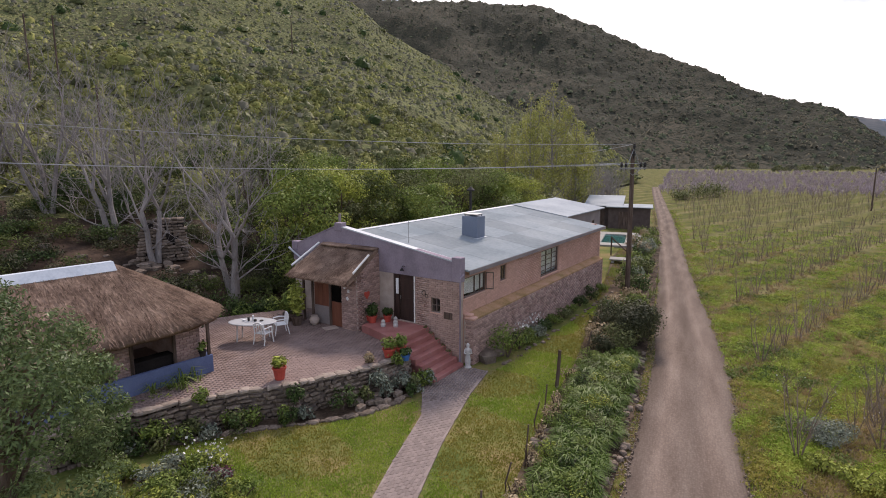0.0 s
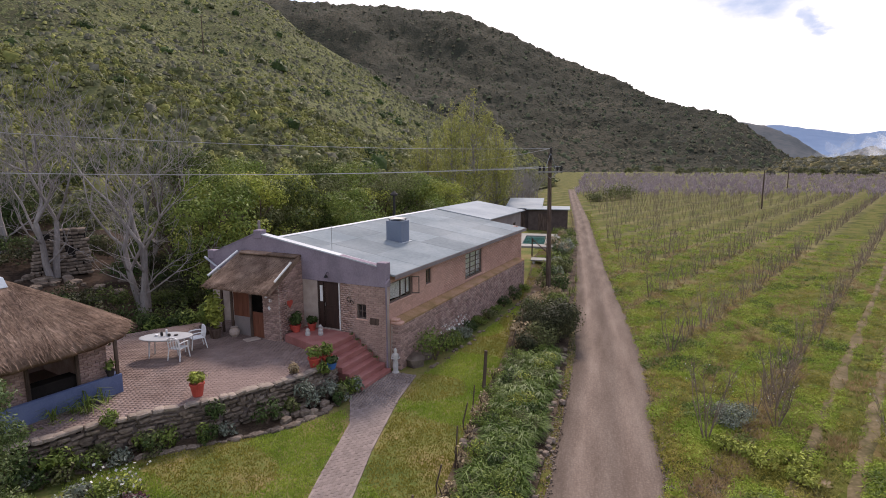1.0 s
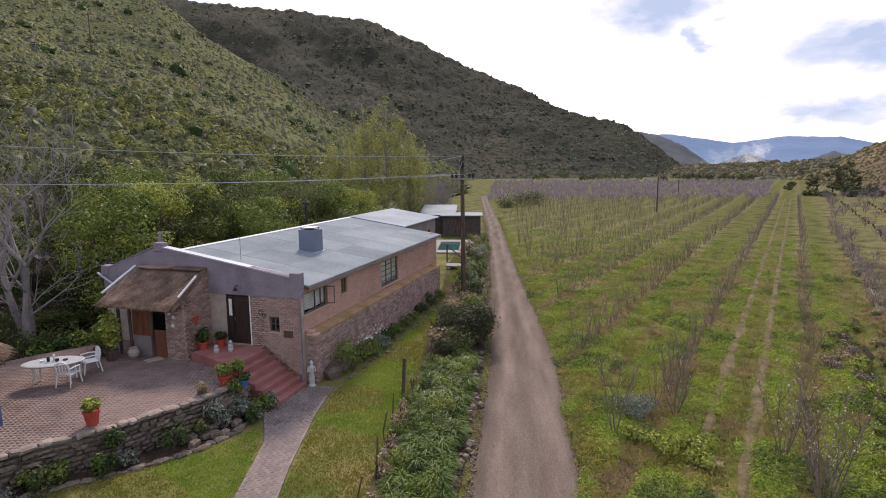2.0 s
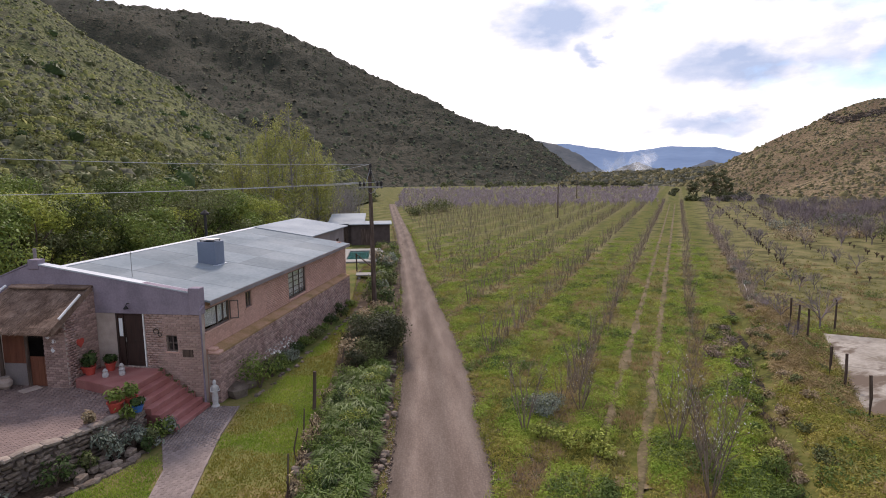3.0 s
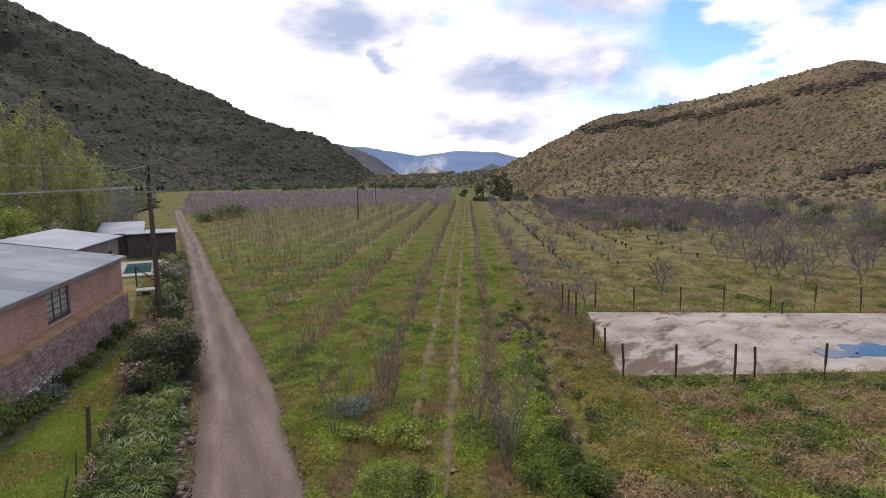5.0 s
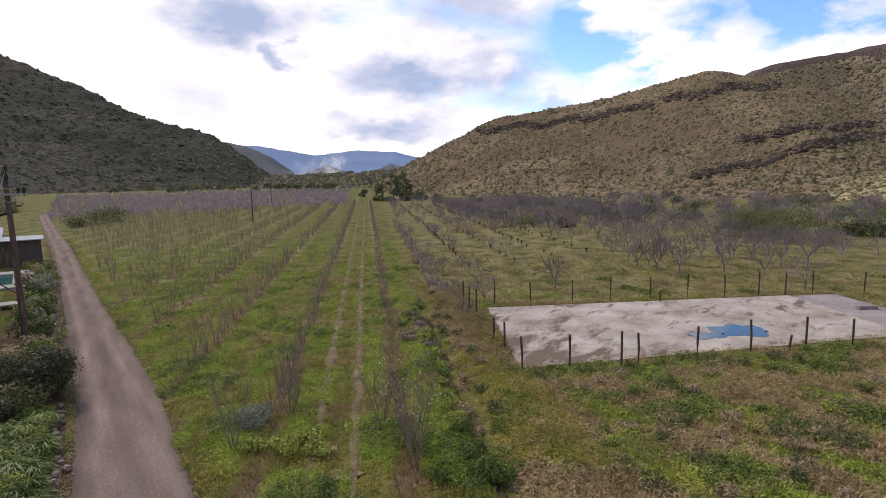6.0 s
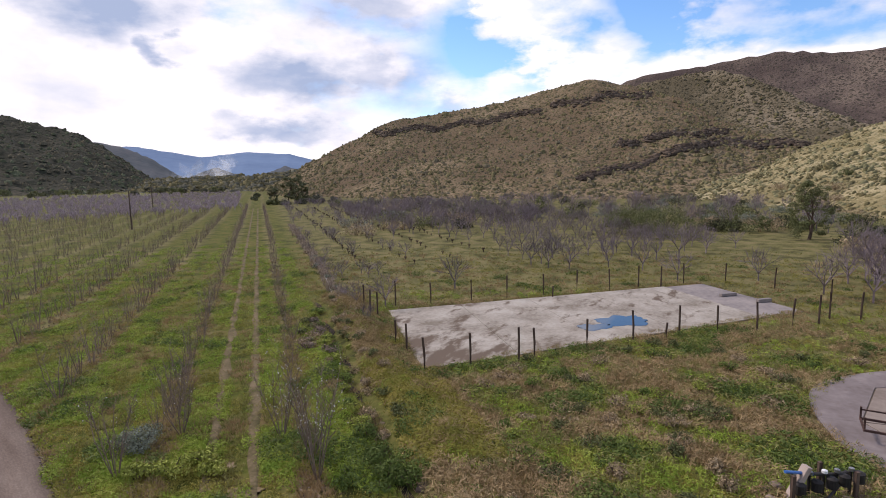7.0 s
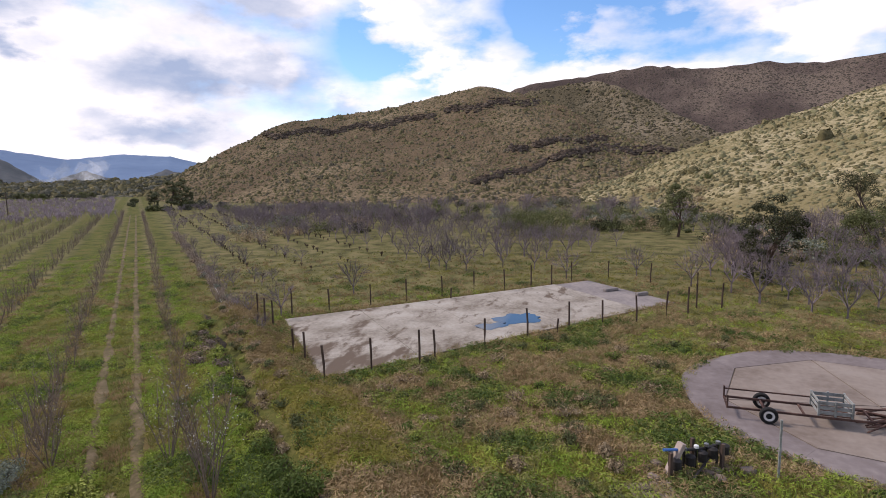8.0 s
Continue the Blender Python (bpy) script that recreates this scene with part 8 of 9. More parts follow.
for n in (-7.8, -12.2, -16.6, -21.0, -25.4, -29.8, -34.2, -38.6, -43, -47.4, -51.8, -56.2, -60.6, -65, -69.4):
    s = 12.0
    while s < 168:
        s += 1.5 * rng.uniform(0.85, 1.15)
        x, y, _ = row_at(s + 0.0, n + rng.normal(0, 0.08))
        edge = np.interp(y, (4, 12.35, 21.7, 41, 74, 122), (3.4, 7.6, 11.7, 18.6, 31, 48)) + 1.2
        if x > edge and y < 121 - 0.25 * (x - 48):
            if rng.uniform() < 0.9:
                spots.append((x, y, rng.uniform(0, 6), rng.uniform(0.75, 1.3) * (0.85 if s > 60 else 1)))
planted("fruit_sapling", young, spots, 130, M["twig"], "young leafless fruit tree with thin upright stems", "fruit tree", "orchard saplings", "orchard_rows", "rows of young leafless fruit trees")
dense = [sapling_mesh(20 + s, 1.7, 4, 9, 0.55) for s in range(4)]
hedge = []
for n, s0, s1 in ((-3.4, 17.5, 168), (1.0, 23, 168)):
    s = s0
    while s < s1:
        s += 1.9 * rng.uniform(0.8, 1.2)
        x, y, _ = row_at(s, n + rng.normal(0, 0.12))
        hedge.append((x, y, rng.uniform(0, 6), rng.uniform(0.7, 1.15) * (1.0 if n < 0 else 0.85)))
planted("fruit_sapling", dense, hedge, 60, M["twig"], "slender leafless fruit tree in the hedge-like row", "fruit tree", "row beside the track", "hedge_row", "dense row of slender leafless fruit trees")
# the two near trees with first white blossom
for k, (x, y, h, sd) in enumerate(((11.9, 9.0, 3.6, 51), (13.6, 11.6, 2.6, 52), (12.9, 9.9, 2.4, 57), (9.9, 14.4, 2.3, 53), (12.6, 14.9, 1.9, 54), (13.4, 16.0, 2.0, 55))):
    v, f = sapling_mesh(sd, h, 6, 20, 0.34 * h)
    ob = thing("blossom_tree", Matrix.Translation((x, y, 0)), "leafless fruit tree with scattered white blossom", "fruit tree", "near blossom trees")
    np_mesh("crown", v, f, M["twig"], ob)
    q = v[rng.integers(0, len(v), 700)]
    q = q[q[:, 2] > 0.5 * h * 0.7]
    lv, lf = leaf_arrays(rng, q + rng.normal(0, 0.02, q.shape), 0.035, 0.3, 0.8)
    np_mesh("blossom", lv[: 4 * (170 if k < 3 else 40)], lf[: (170 if k < 3 else 40)], M["petal"], ob, "small white blossom")
shrub(11.3, 15.2, 0, 0.8, 0.75, "grey", 2600, 0.075, "grey-green rounded shrub at the end of a row")
for x, y, r, h in ((10.6, 13.0, 0.7, 0.5), (11.4, 12.6, 0.55, 0.45), (10.0, 13.7, 0.5, 0.5), (11.0, 12.0, 0.5, 0.4)):
    shrub(x, y, 0, r, h, "yellow", 700, 0.1, "tall green weeds beside the track", "weeds by the track", "weed_clump")

# older orchard to the right of the track
stump = [vase_mesh(s, 0.7, 0.3, 1) for s in (1, 2, 3)]
spots = []
for n in (9.0, 13.5, 18.0, 22.5):
    s = 42 + n * 0.5
    while s < 150:
        s += 2.3 * rng.uniform(0.8, 1.2)
        x, y, _ = row_at(s, n + rng.normal(0, 0.15))
        if rng.uniform() < 0.85 and not inside(x, y, COURT, 1.0):
            spots.append((x, y, rng.uniform(0, 6), rng.uniform(0.7, 1.2)))
planted("vine_stump", stump, spots, 70, M["wood_dark"], "short dark pruned fruit tree stump", "tree stump", "rows of pruned stumps", "stump_rows", "rows of short dark pruned stumps")
old = [vase_mesh(10 + s, 2.7, 1.4, 3) for s in range(4)]
spots = [(37.2, 15.1, 0, 1.0), (30.6, 17.2, 1, 0.9), (49.4, 12.5, 2, 1.0), (48.2, 8.8, 3, 1.0), (50.2, 5.8, 4, 1.0), (49.6, 2.9, 5, 1.05), (45.4, -1.1 + 1.2, 1, 1.0), (47.5, -5.5, 2, 1.0), (43.5, -8.9, 3, 1.05), (36.0, -14.0, 4, 1.0)]
for n in (17.5, 21, 24.5, 28, 31.5, 35, 38.5, 42, 45.5, 49):
    s = 34 + 0.2 * n
    while s < 150:
        s += 2.6 * rng.uniform(0.75, 1.25)
        x, y, _ = row_at(s, n + rng.normal(0, 0.4))
        if x > 46 and math.hypot(x, y) < 165 and rng.uniform() < 0.66 and (n > 24 or s > 74):
            spots.append((x, y, rng.uniform(0, 6), rng.uniform(0.75, 1.2)))
for k in range(26):
    a, d = rng.uniform(104, 121), rng.uniform(38, 58)
    p = polar(a, d)
    spots.append((p.x, p.y, rng.uniform(0, 6), rng.uniform(0.8, 1.3)))
for n in (6.5, 10.5, 14.5, 18.5, 22.5):
    s = 96 + 0.6 * n
    while s < 178:
        s += 3.4 * rng.uniform(0.75, 1.25)
        x, y, _ = row_at(s, n + rng.normal(0, 0.5))
        if rng.uniform() < 0.6:
            spots.append((x, y, rng.uniform(0, 6), rng.uniform(0.6, 1.0)))
for n, s0 in ((5.4, 30), (9.0, 40), (13.5, 52)):
    for k in range(16):
        x, y, _ = row_at(s0 + 55 * rng.uniform(), n + rng.normal(0, 0.5))
        if not inside(x, y, COURT, 1.5):
            spots.append((x, y, rng.uniform(0, 6), rng.uniform(0.35, 0.7)))
for k in range(130):
    a = rng.uniform(57, 121)
    p = polar(a, rng.uniform(86, 150) if a < 102 else rng.uniform(48, 88))
    spots.append((p.x, p.y, rng.uniform(0, 6), rng.uniform(1.0, 1.7)))
planted("orchard_tree", old, spots, 46, M["twig_old"], "leafless vase-shaped fruit tree with purple-grey twigs", "fruit tree", "old orchard trees", "old_orchard", "rows of purple-grey leafless fruit trees")
# pinkish far orchard
far_t = [vase_mesh(30 + s, 2.0, 1.0, 1) for s in range(4)]
spots = []
for k in range(2600):
    a, d = rng.uniform(20.5, 47), rng.uniform(125, 330)
    p = polar(a, d)
    if p.y > 121 - 0.25 * (p.x - 48) + 4 and p.x > 52 + 0.42 * (p.y - 121) - 6:
        spots.append((p.x, p.y, rng.uniform(0, 6), rng.uniform(0.8, 1.5)))
planted("orchard_tree", far_t, spots, 1, M["twig_pink"], "leafless fruit tree with pinkish buds in the far orchard", "fruit tree", "far orchard", "far_orchard", "wide far orchard with a pinkish-purple haze of twigs")
# dry pale grass along the first right row
strap = np.array([row_at(30 + 70 * rng.uniform() ** 1.2, 4.9 + rng.normal(0, 0.25)) for _ in range(420)])
strap_leaves(rng, strap, 0.7, M["twig_pale"], "dry_reed_grass", "pale dry reed grass along an old pipe", 14)
pipe = tagged(link("irrigation_pipe", tube(bmesh.new(), [row_at(36.6, 4.3, 0.12), row_at(44, 4.75, 0.12), row_at(52, 4.9, 0.12)], 0.032, 8), M["white"]), "white irrigation pipe lying in the dry grass", "pipe")
for k in range(26):
    x, y, _ = row_at(24 + 40 * rng.uniform(), 4.7 + rng.normal(0, 0.35))
    shrub(x, y, 0, rng.uniform(0.25, 0.5), rng.uniform(0.35, 0.65), ("grey", "dry", "dry")[k % 3], 220, 0.10, "grey withered bush along the old pipe", "bushes along the pipe", "withered_bush")

# river belt: bushes and evergreens before the right hill
for k in range(150):
    a, d = rng.uniform(56, 122), rng.uniform(100, 172) if k % 3 else rng.uniform(80, 110)
    if a > 104:
        d = rng.uniform(60, 88)
    p = polar(a, d)
    leafy_tree(p.x, p.y, max(0.0, hz("right", p.x, p.y), hz("light", p.x, p.y)), rng.uniform(1.0, 2.0), rng.uniform(1.6, 3.2), M[("leaf_olive", "leaf_dry", "leaf_olive", "leaf_deep", "leaf_grey")[k % 5]], 600 + k, 850, 0.24, ("olive riverside bush", "brown withered riverside bush", "olive riverside bush", "dark brown-green riverside thicket", "grey-green riverside bush")[k % 5] + " before the hill", "river_bush", clumps=18)
for k, (x, y, h, r, leaf, lab) in enumerate(((46.0, -15.0, 6.8, 2.3, "leaf_deep", "dark olive eucalyptus tree at the orchard's edge"), (77.8, -14.0, 7.2, 2.3, "leaf_olive", "slim olive-green tree by the river"), (76.8, 1.9, 3.6, 4.5, "leaf_olive", "broad olive-green bush by the river"), (80.5, 6.5, 3.2, 4.0, "leaf_olive", "broad olive-green bush by the river"), (79.3, -36.8, 9.0, 3.4, "leaf_deep", "tall dark tree by the river"), (58, -27, 5, 2.6, "leaf_olive", "olive tree at the edge of the field"))):
    leafy_tree(x, y, 0, h, r, M[leaf], 700 + k, 9500, 0.15, lab, clumps=60)
for x, y, r, h in ((51, 112, 5.5, 2.6), (56, 115, 4.5, 2.4), (46.5, 108, 3, 1.6)):
    leafy_tree(x, y, 0, h, r, M["leaf_olive"], int(x), 900, 0.35, "low brown-green thicket beside the farm road", "thicket")
# far field edge trees
for k in range(40):
    a, d = rng.uniform(26, 56), rng.uniform(330, 420)
    if a > 46:
        d = rng.uniform(180, 260)
    p = polar(a, d)
    leafy_tree(p.x, p.y, max(0.0, hz("mountain", p.x, p.y), hz("low", p.x, p.y)), rng.uniform(2.2, 4.2) * (1 if a < 46 else 0.5), rng.uniform(2, 3.6) * (1 if a < 46 else 0.6), M[("leaf_olive", "hill_scrub", "hill_scrub_dull")[k % 3]], 800 + k, 900, 0.5, "dark bush at the far edge of the valley fields", "far_bush", clumps=22)

# tall eucalyptus at the far end of the orchard
for k, (a, d, h, r) in enumerate(((51.4, 188, 8.8, 2.0), (52.2, 192, 10.0, 2.4), (50.0, 184, 6.0, 1.5), (52.9, 195, 7.0, 1.8))):
    p = polar(a, d)
    leafy_tree(p.x, p.y, 0.0, h, r, M["hill_scrub"], 900 + k, 4200, 0.36, "tall drooping eucalyptus at the far end of the orchard", "eucalyptus", clumps=28)

# smoke of a far fire, as a cloud of thin flakes
M["smoke"] = bpy.data.materials.new("thin_smoke")
M["smoke"].use_nodes = True
sn, sl = M["smoke"].node_tree.nodes, M["smoke"].node_tree.links
sn["Principled BSDF"].inputs["Base Color"].default_value = (0.92, 0.94, 0.97, 1)
sn["Principled BSDF"].inputs["Roughness"].default_value = 1.0
s_mix, s_clear = sn.new("ShaderNodeMixShader"), sn.new("ShaderNodeBsdfTransparent")
s_mix.inputs["Fac"].default_value = 0.11
s_thin, s_half = sn.new("ShaderNodeBsdfTranslucent"), sn.new("ShaderNodeMixShader")
s_thin.inputs["Color"].default_value = (0.94, 0.96, 1.0, 1)
s_half.inputs["Fac"].default_value = 0.6
sl.new(sn["Principled BSDF"].outputs["BSDF"], s_half.inputs[1])
sl.new(s_thin.outputs["BSDF"], s_half.inputs[2])
sl.new(s_clear.outputs["BSDF"], s_mix.inputs[1])
sl.new(s_half.outputs["Shader"], s_mix.inputs[2])
sl.new(s_mix.outputs["Shader"], sn["Material Output"].inputs["Surface"])
rng = np.random.default_rng(77)
puffs = []
for k in range(34):
    t = rng.uniform() ** 1.3
    a = 41.6 + 3.6 * rng.uniform() + 1.2 * t + rng.normal(0, 0.4)
    p = polar(a, 900 + rng.normal(0, 40), 4 + 40 * t * rng.uniform() ** 0.7)
    puffs.append(tuple(p))
v, f = leaf_arrays(rng, np.array(puffs), 27.0, 0.2, 0.8)
tagged(np_mesh("smoke", v, f, M["smoke"]), "thin white smoke rising from a far fire", "smoke", kind="stuff")
# ---- court, round pad, fence ----
def court_material():
    """Pale worn concrete with soft brown mud films, thickest at the low corner, and fine cracks."""
    m = surface("stained_concrete", [(0.19, 0.16, 0.124), (0.268, 0.235, 0.193), (0.338, 0.302, 0.253), (0.395, 0.36, 0.308)], 0.45, 6.0, 0.85, 0.25, low=0.5, high=0.9)
    n, l = m.node_tree.nodes, m.node_tree.links
    bsdf = n["Principled BSDF"]
    pale = bsdf.inputs["Base Color"].links[0].from_socket
    co, far = n.new("ShaderNodeTexCoord"), n.new("ShaderNodeVectorMath")
    far.operation = "DISTANCE"
    far.inputs[1].default_value = (23.2, 11.2, 0)
    l.new(co.outputs["Object"], far.inputs[0])
    low_ = n.new("ShaderNodeMapRange")
    low_.inputs["From Min"].default_value, low_.inputs["From Max"].default_value = 0.0, 7.0
    low_.inputs["To Min"].default_value, low_.inputs["To Max"].default_value = 0.12, 0.0
    l.new(far.outputs["Value"], low_.inputs["Value"])
    mp, film = n.new("ShaderNodeMapping"), n.new("ShaderNodeTexNoise")
    mp.inputs["Rotation"].default_value, mp.inputs["Scale"].default_value = (0, 0, 0.9), (0.6, 1.5, 1)
    l.new(co.outputs["Object"], mp.inputs["Vector"])
    l.new(mp.outputs["Vector"], film.inputs["Vector"])
    film.inputs["Scale"].default_value, film.inputs["Detail"].default_value, film.inputs["Roughness"].default_value = 0.5, 10, 0.68
    add, amount = n.new("ShaderNodeMath"), n.new("ShaderNodeValToRGB")
    l.new(film.outputs["Fac"], add.inputs[0])
    l.new(low_.outputs["Result"], add.inputs[1])
    amount.color_ramp.elements[0].position, amount.color_ramp.elements[1].position = 0.54, 0.63
    l.new(add.outputs[0], amount.inputs["Fac"])
    mx = n.new("ShaderNodeMix")
    mx.data_type = "RGBA"
    l.new(amount.outputs["Color"], mx.inputs["Factor"])
    l.new(pale, mx.inputs["A"])
    mx.inputs["B"].default_value = (0.135, 0.102, 0.076, 1)
    l.new(mx.outputs["Result"], bsdf.inputs["Base Color"])
    return m


M["court"] = court_material()
M["pad"] = surface("grey_pad_concrete", [(0.17, 0.15, 0.145), (0.25, 0.22, 0.205), (0.33, 0.29, 0.26)], 0.35, 4.0, 0.85, 0.15)
M["mud"] = surface("dried_mud", [(0.17, 0.13, 0.095), (0.26, 0.21, 0.16)], 0.8, 6, 0.9, 0.3)
court = thing("concrete_court", Matrix.Translation((0, 0, 0)), "large weathered pale concrete slab with stains and a puddle", "slab", kind="structure")
c0, c1, c2, c3 = [Vector((*p, 0)) for p in COURT]


def court_at(a, b, z=0.0):
    """a along the long side from the near corner, b across to the far side, both 0 to 1."""
    p = c0.lerp(c3, a).lerp(c1.lerp(c2, a), b)
    return (p.x, p.y, z)


for i, (a0, a1) in enumerate(((0.002, 0.1995), (0.2005, 0.3995), (0.4005, 0.5995), (0.6005, 0.7995), (0.8005, 0.86))):
    for b0, b1 in ((0.002, 0.4992), (0.5008, 0.998)):
        bm = bmesh.new()
        prism(bm, [court_at(a0, b0)[:2], court_at(a1, b0)[:2], court_at(a1, b1)[:2], court_at(a0, b1)[:2]], -0.1, 0.07 + 0.002 * ((i + (b0 > 0.3)) % 2))
        part("slab", bm, M["court"], court)
bm = bmesh.new()
prism(bm, [court_at(0.862, 0.02)[:2], court_at(1.0, 0.02)[:2], court_at(1.0, 0.98)[:2], court_at(0.862, 0.98)[:2]], -0.1, 0.05)
part("slab", bm, M["pad"], court, "darker strip of the slab")
part("joint_bed", prism(bmesh.new(), [court_at(0, 0)[:2], court_at(1, 0)[:2], court_at(1, 1)[:2], court_at(0, 1)[:2]], -0.1, 0.035), M["mud"], court)


def patch(name, cx, cy, rx, ry, z, material, label, category, seed, parent=None, turn=0.0, n=40, rag=0.3):
    """A flat irregular patch of something spilt or grown."""
    bm = bmesh.new()
    vs = []
    for i in range(n):
        a = 2 * math.pi * i / n
        r = 1 + rag * noise.noise(Vector((math.cos(a) * 1.6, math.sin(a) * 1.6, seed))) + rag * 0.5 * noise.noise(Vector((math.cos(a) * 4, math.sin(a) * 4, seed + 9)))
        x, y = rx * r * math.cos(a), ry * r * math.sin(a)
        vs.append(bm.verts.new((cx + x * math.cos(turn) - y * math.sin(turn), cy + x * math.sin(turn) + y * math.cos(turn), z)))
    bm.faces.new(vs)
    bmesh.ops.triangulate(bm, faces=bm.faces)
    ob = link(name, bm, material, parent, label)
    if category:
        tagged(ob, label, category, kind="structure")
    return ob


M["puddle"] = bpy.data.materials.new("puddle_water")
M["puddle"].use_nodes = True
_w = M["puddle"].node_tree.nodes["Principled BSDF"]
_w.inputs["Base Color"].default_value, _w.inputs["Roughness"].default_value = (0.02, 0.025, 0.03, 1), 0.02
_w.inputs["Specular IOR Level"].default_value = 0.9
patch("puddle", 31.9, 2.9, 1.5, 1.0, 0.0805, M["puddle"], "shallow puddle reflecting the blue sky", "", 3.0, court, -0.9, rag=0.5)
patch("puddle", 30.0, 4.1, 1.1, 0.55, 0.0808, M["puddle"], "shallow puddle reflecting the blue sky", "", 8.0, court, -0.9, rag=0.6)
for a, b, w, d, h in ((0.95, 0.55, 1.2, 0.3, 0.2), (0.985, 0.30, 1.0, 0.3, 0.22)):
    x, y, _ = court_at(a, b)
    ob = tagged(link("kerb_block", box(bmesh.new(), -w / 2, -d / 2, 0.0, w / 2, d / 2, h, 0.03), M["pad"]), "broken concrete kerb block on the slab", "block", "kerb blocks")
    ob.matrix_basis = Matrix.Translation((x, y, 0.051)) @ Matrix.Rotation(-0.9, 4, "Z")

rng = np.random.default_rng(101)
POST_NEAR = [(20.4, 9.7), (21.9, 8.2), (23.2, 6.4), (24.0, 5.9), (26.1, 3.9), (28.4, 2.0), (29.4, 0.5), (30.3, -0.1), (31.3, -1.9), (32.2, -3.8), (33.6, -5.6), (34.8, -7.0), (36.4, -7.8), (36.6, -9.3)]
POST_LEFT = [(22.7, 11.7), (23.3, 12.6), (28.0, 16.3), (28.5, 17.1), (29.6, 18.2)]
POST_FAR = [(31.0, 16.7), (32.3, 14.8), (34.2, 12.7), (35.4, 10.6), (37.5, 8.6), (36.7, 7.8), (39.1, 6.6), (40.0, 4.5), (42.0, 2.7), (42.7, 1.2), (44.7, -0.3), (46.3, -3.2), (44.6, -6.2), (41.0, -8.8)]
for k, (x, y) in enumerate(POST_NEAR + POST_LEFT + POST_FAR):
    h = 1.5 * rng.uniform(0.92, 1.1) if k not in (6, 24) else 0.8
    st = tagged(link("fence_post", tube(bmesh.new(), [(0, 0, -0.2), (0.02, 0, h * 0.5), (rng.normal(0, 0.04), rng.normal(0, 0.03), h)], [0.055, 0.052, 0.05], 7), M["wood_dark"]), "dark wooden fence post round the concrete slab", "fence post", "fence round the slab")
    st.location = (x, y, 0)

# soil and grass creeping over the slab's edges
edge = []
for k in range(1500):
    a, side = rng.uniform(-0.01, 1.01), k % 3
    b = (0.004 + 0.03 * min(1.0, max(0.0, (a - 0.1) / 0.06)) if side < 2 else 1.01) + 0.035 * noise.noise(Vector((a * 30, side, 5))) - abs(rng.normal(0, 0.03)) * (1 if side < 2 else -1)
    edge.append(court_at(a, b, 0.02) if k % 6 else court_at(-0.008 + rng.normal(0, 0.006), rng.uniform(0, 1), 0.02))
edge = np.array(edge)
tufts("edge_grass", rng, edge[::2], 0.14, 0.14, 12, 0.022, M["grass_olive"], "rough grass creeping over the slab's edge", True)
tufts("edge_grass", rng, edge[1::2], 0.14, 0.12, 12, 0.022, M["grass_dry"], "dry grass creeping over the slab's edge", True)

PC, PR = (21.5, -10.69), 6.36
pad = thing("round_pad", Matrix.Translation((*PC, 0)), "round grey concrete pad with angular joints, cast flush with the grass", "slab", kind="structure")


M["pad_inner"] = surface("beige_pad_concrete", [(0.178, 0.141, 0.115), (0.244, 0.2, 0.167), (0.289, 0.244, 0.207)], 0.4, 4.0, 0.85, 0.15)
M["pad_rim"] = surface("dark_pad_concrete", [(0.153, 0.126, 0.117), (0.203, 0.171, 0.162), (0.27, 0.234, 0.216)], 0.4, 4.0, 0.85, 0.15)


def ring_at(r, deg):
    return (r * math.cos(radians(deg)), r * math.sin(radians(deg)))


for k in range(8):
    a0, a1 = 3 + 45 * k, 48 + 45 * k
    rim = [(PR * (1 + 0.012 * math.sin(0.12 * a)) * math.cos(radians(a)), PR * (1 + 0.012 * math.sin(0.12 * a)) * math.sin(radians(a))) for a in np.linspace(a0 + 0.03, a1 - 0.03, 12)]
    part("segment", prism(bmesh.new(), [ring_at(5.06, a0 + 0.03), *rim, ring_at(5.06, a1 - 0.03)], -0.1, 0.10), M["pad_rim"], pad)
for k in range(4):
    a0 = 3 + 90 * k
    part("segment", prism(bmesh.new(), [ring_at(0.04, a0 + 45), ring_at(5.0, a0 + 0.4), ring_at(5.0, a0 + 45), ring_at(5.0, a0 + 89.6)], -0.1, 0.102 + 0.003 * (k % 2)), M["pad_inner"], pad)
part("joint_bed", prism(bmesh.new(), [(PR * 0.985 * math.cos(a), PR * 0.985 * math.sin(a)) for a in np.linspace(0, 2 * math.pi, 60, endpoint=False)], -0.1, 0.07), M["mud"], pad)

# ---- trailer on the pad ----
M["rust"] = surface("rusty_steel", [(0.05, 0.032, 0.028), (0.10, 0.06, 0.05), (0.15, 0.09, 0.07)], 3, 25, 0.8, 0.2)
M["tyre"] = surface("tyre_rubber", [(0.018, 0.018, 0.018), (0.035, 0.034, 0.033)], 4, 30, 0.85, 0.2)
M["weathered"] = surface("weathered_teal_paint", [(0.16, 0.16, 0.15), (0.27, 0.28, 0.265), (0.36, 0.37, 0.35)], 4, 15, 0.7, 0.2)
trailer = thing("farm_trailer", Matrix.Translation((20.15, -5.35, 0.10)) @ Matrix.Rotation(radians(-97.5), 4, "Z") @ Matrix.Scale(0.88, 4), "old rusty farm trailer frame with a crate, parked on the pad", "trailer")
# x runs along the trailer from its open end to the drawbar
for y in (-0.55, 0.55):
    part("side_rail", box(bmesh.new(), 0, y - 0.03, 0.36, 4.75, y + 0.03, 0.44, 0.005), M["rust"], trailer)
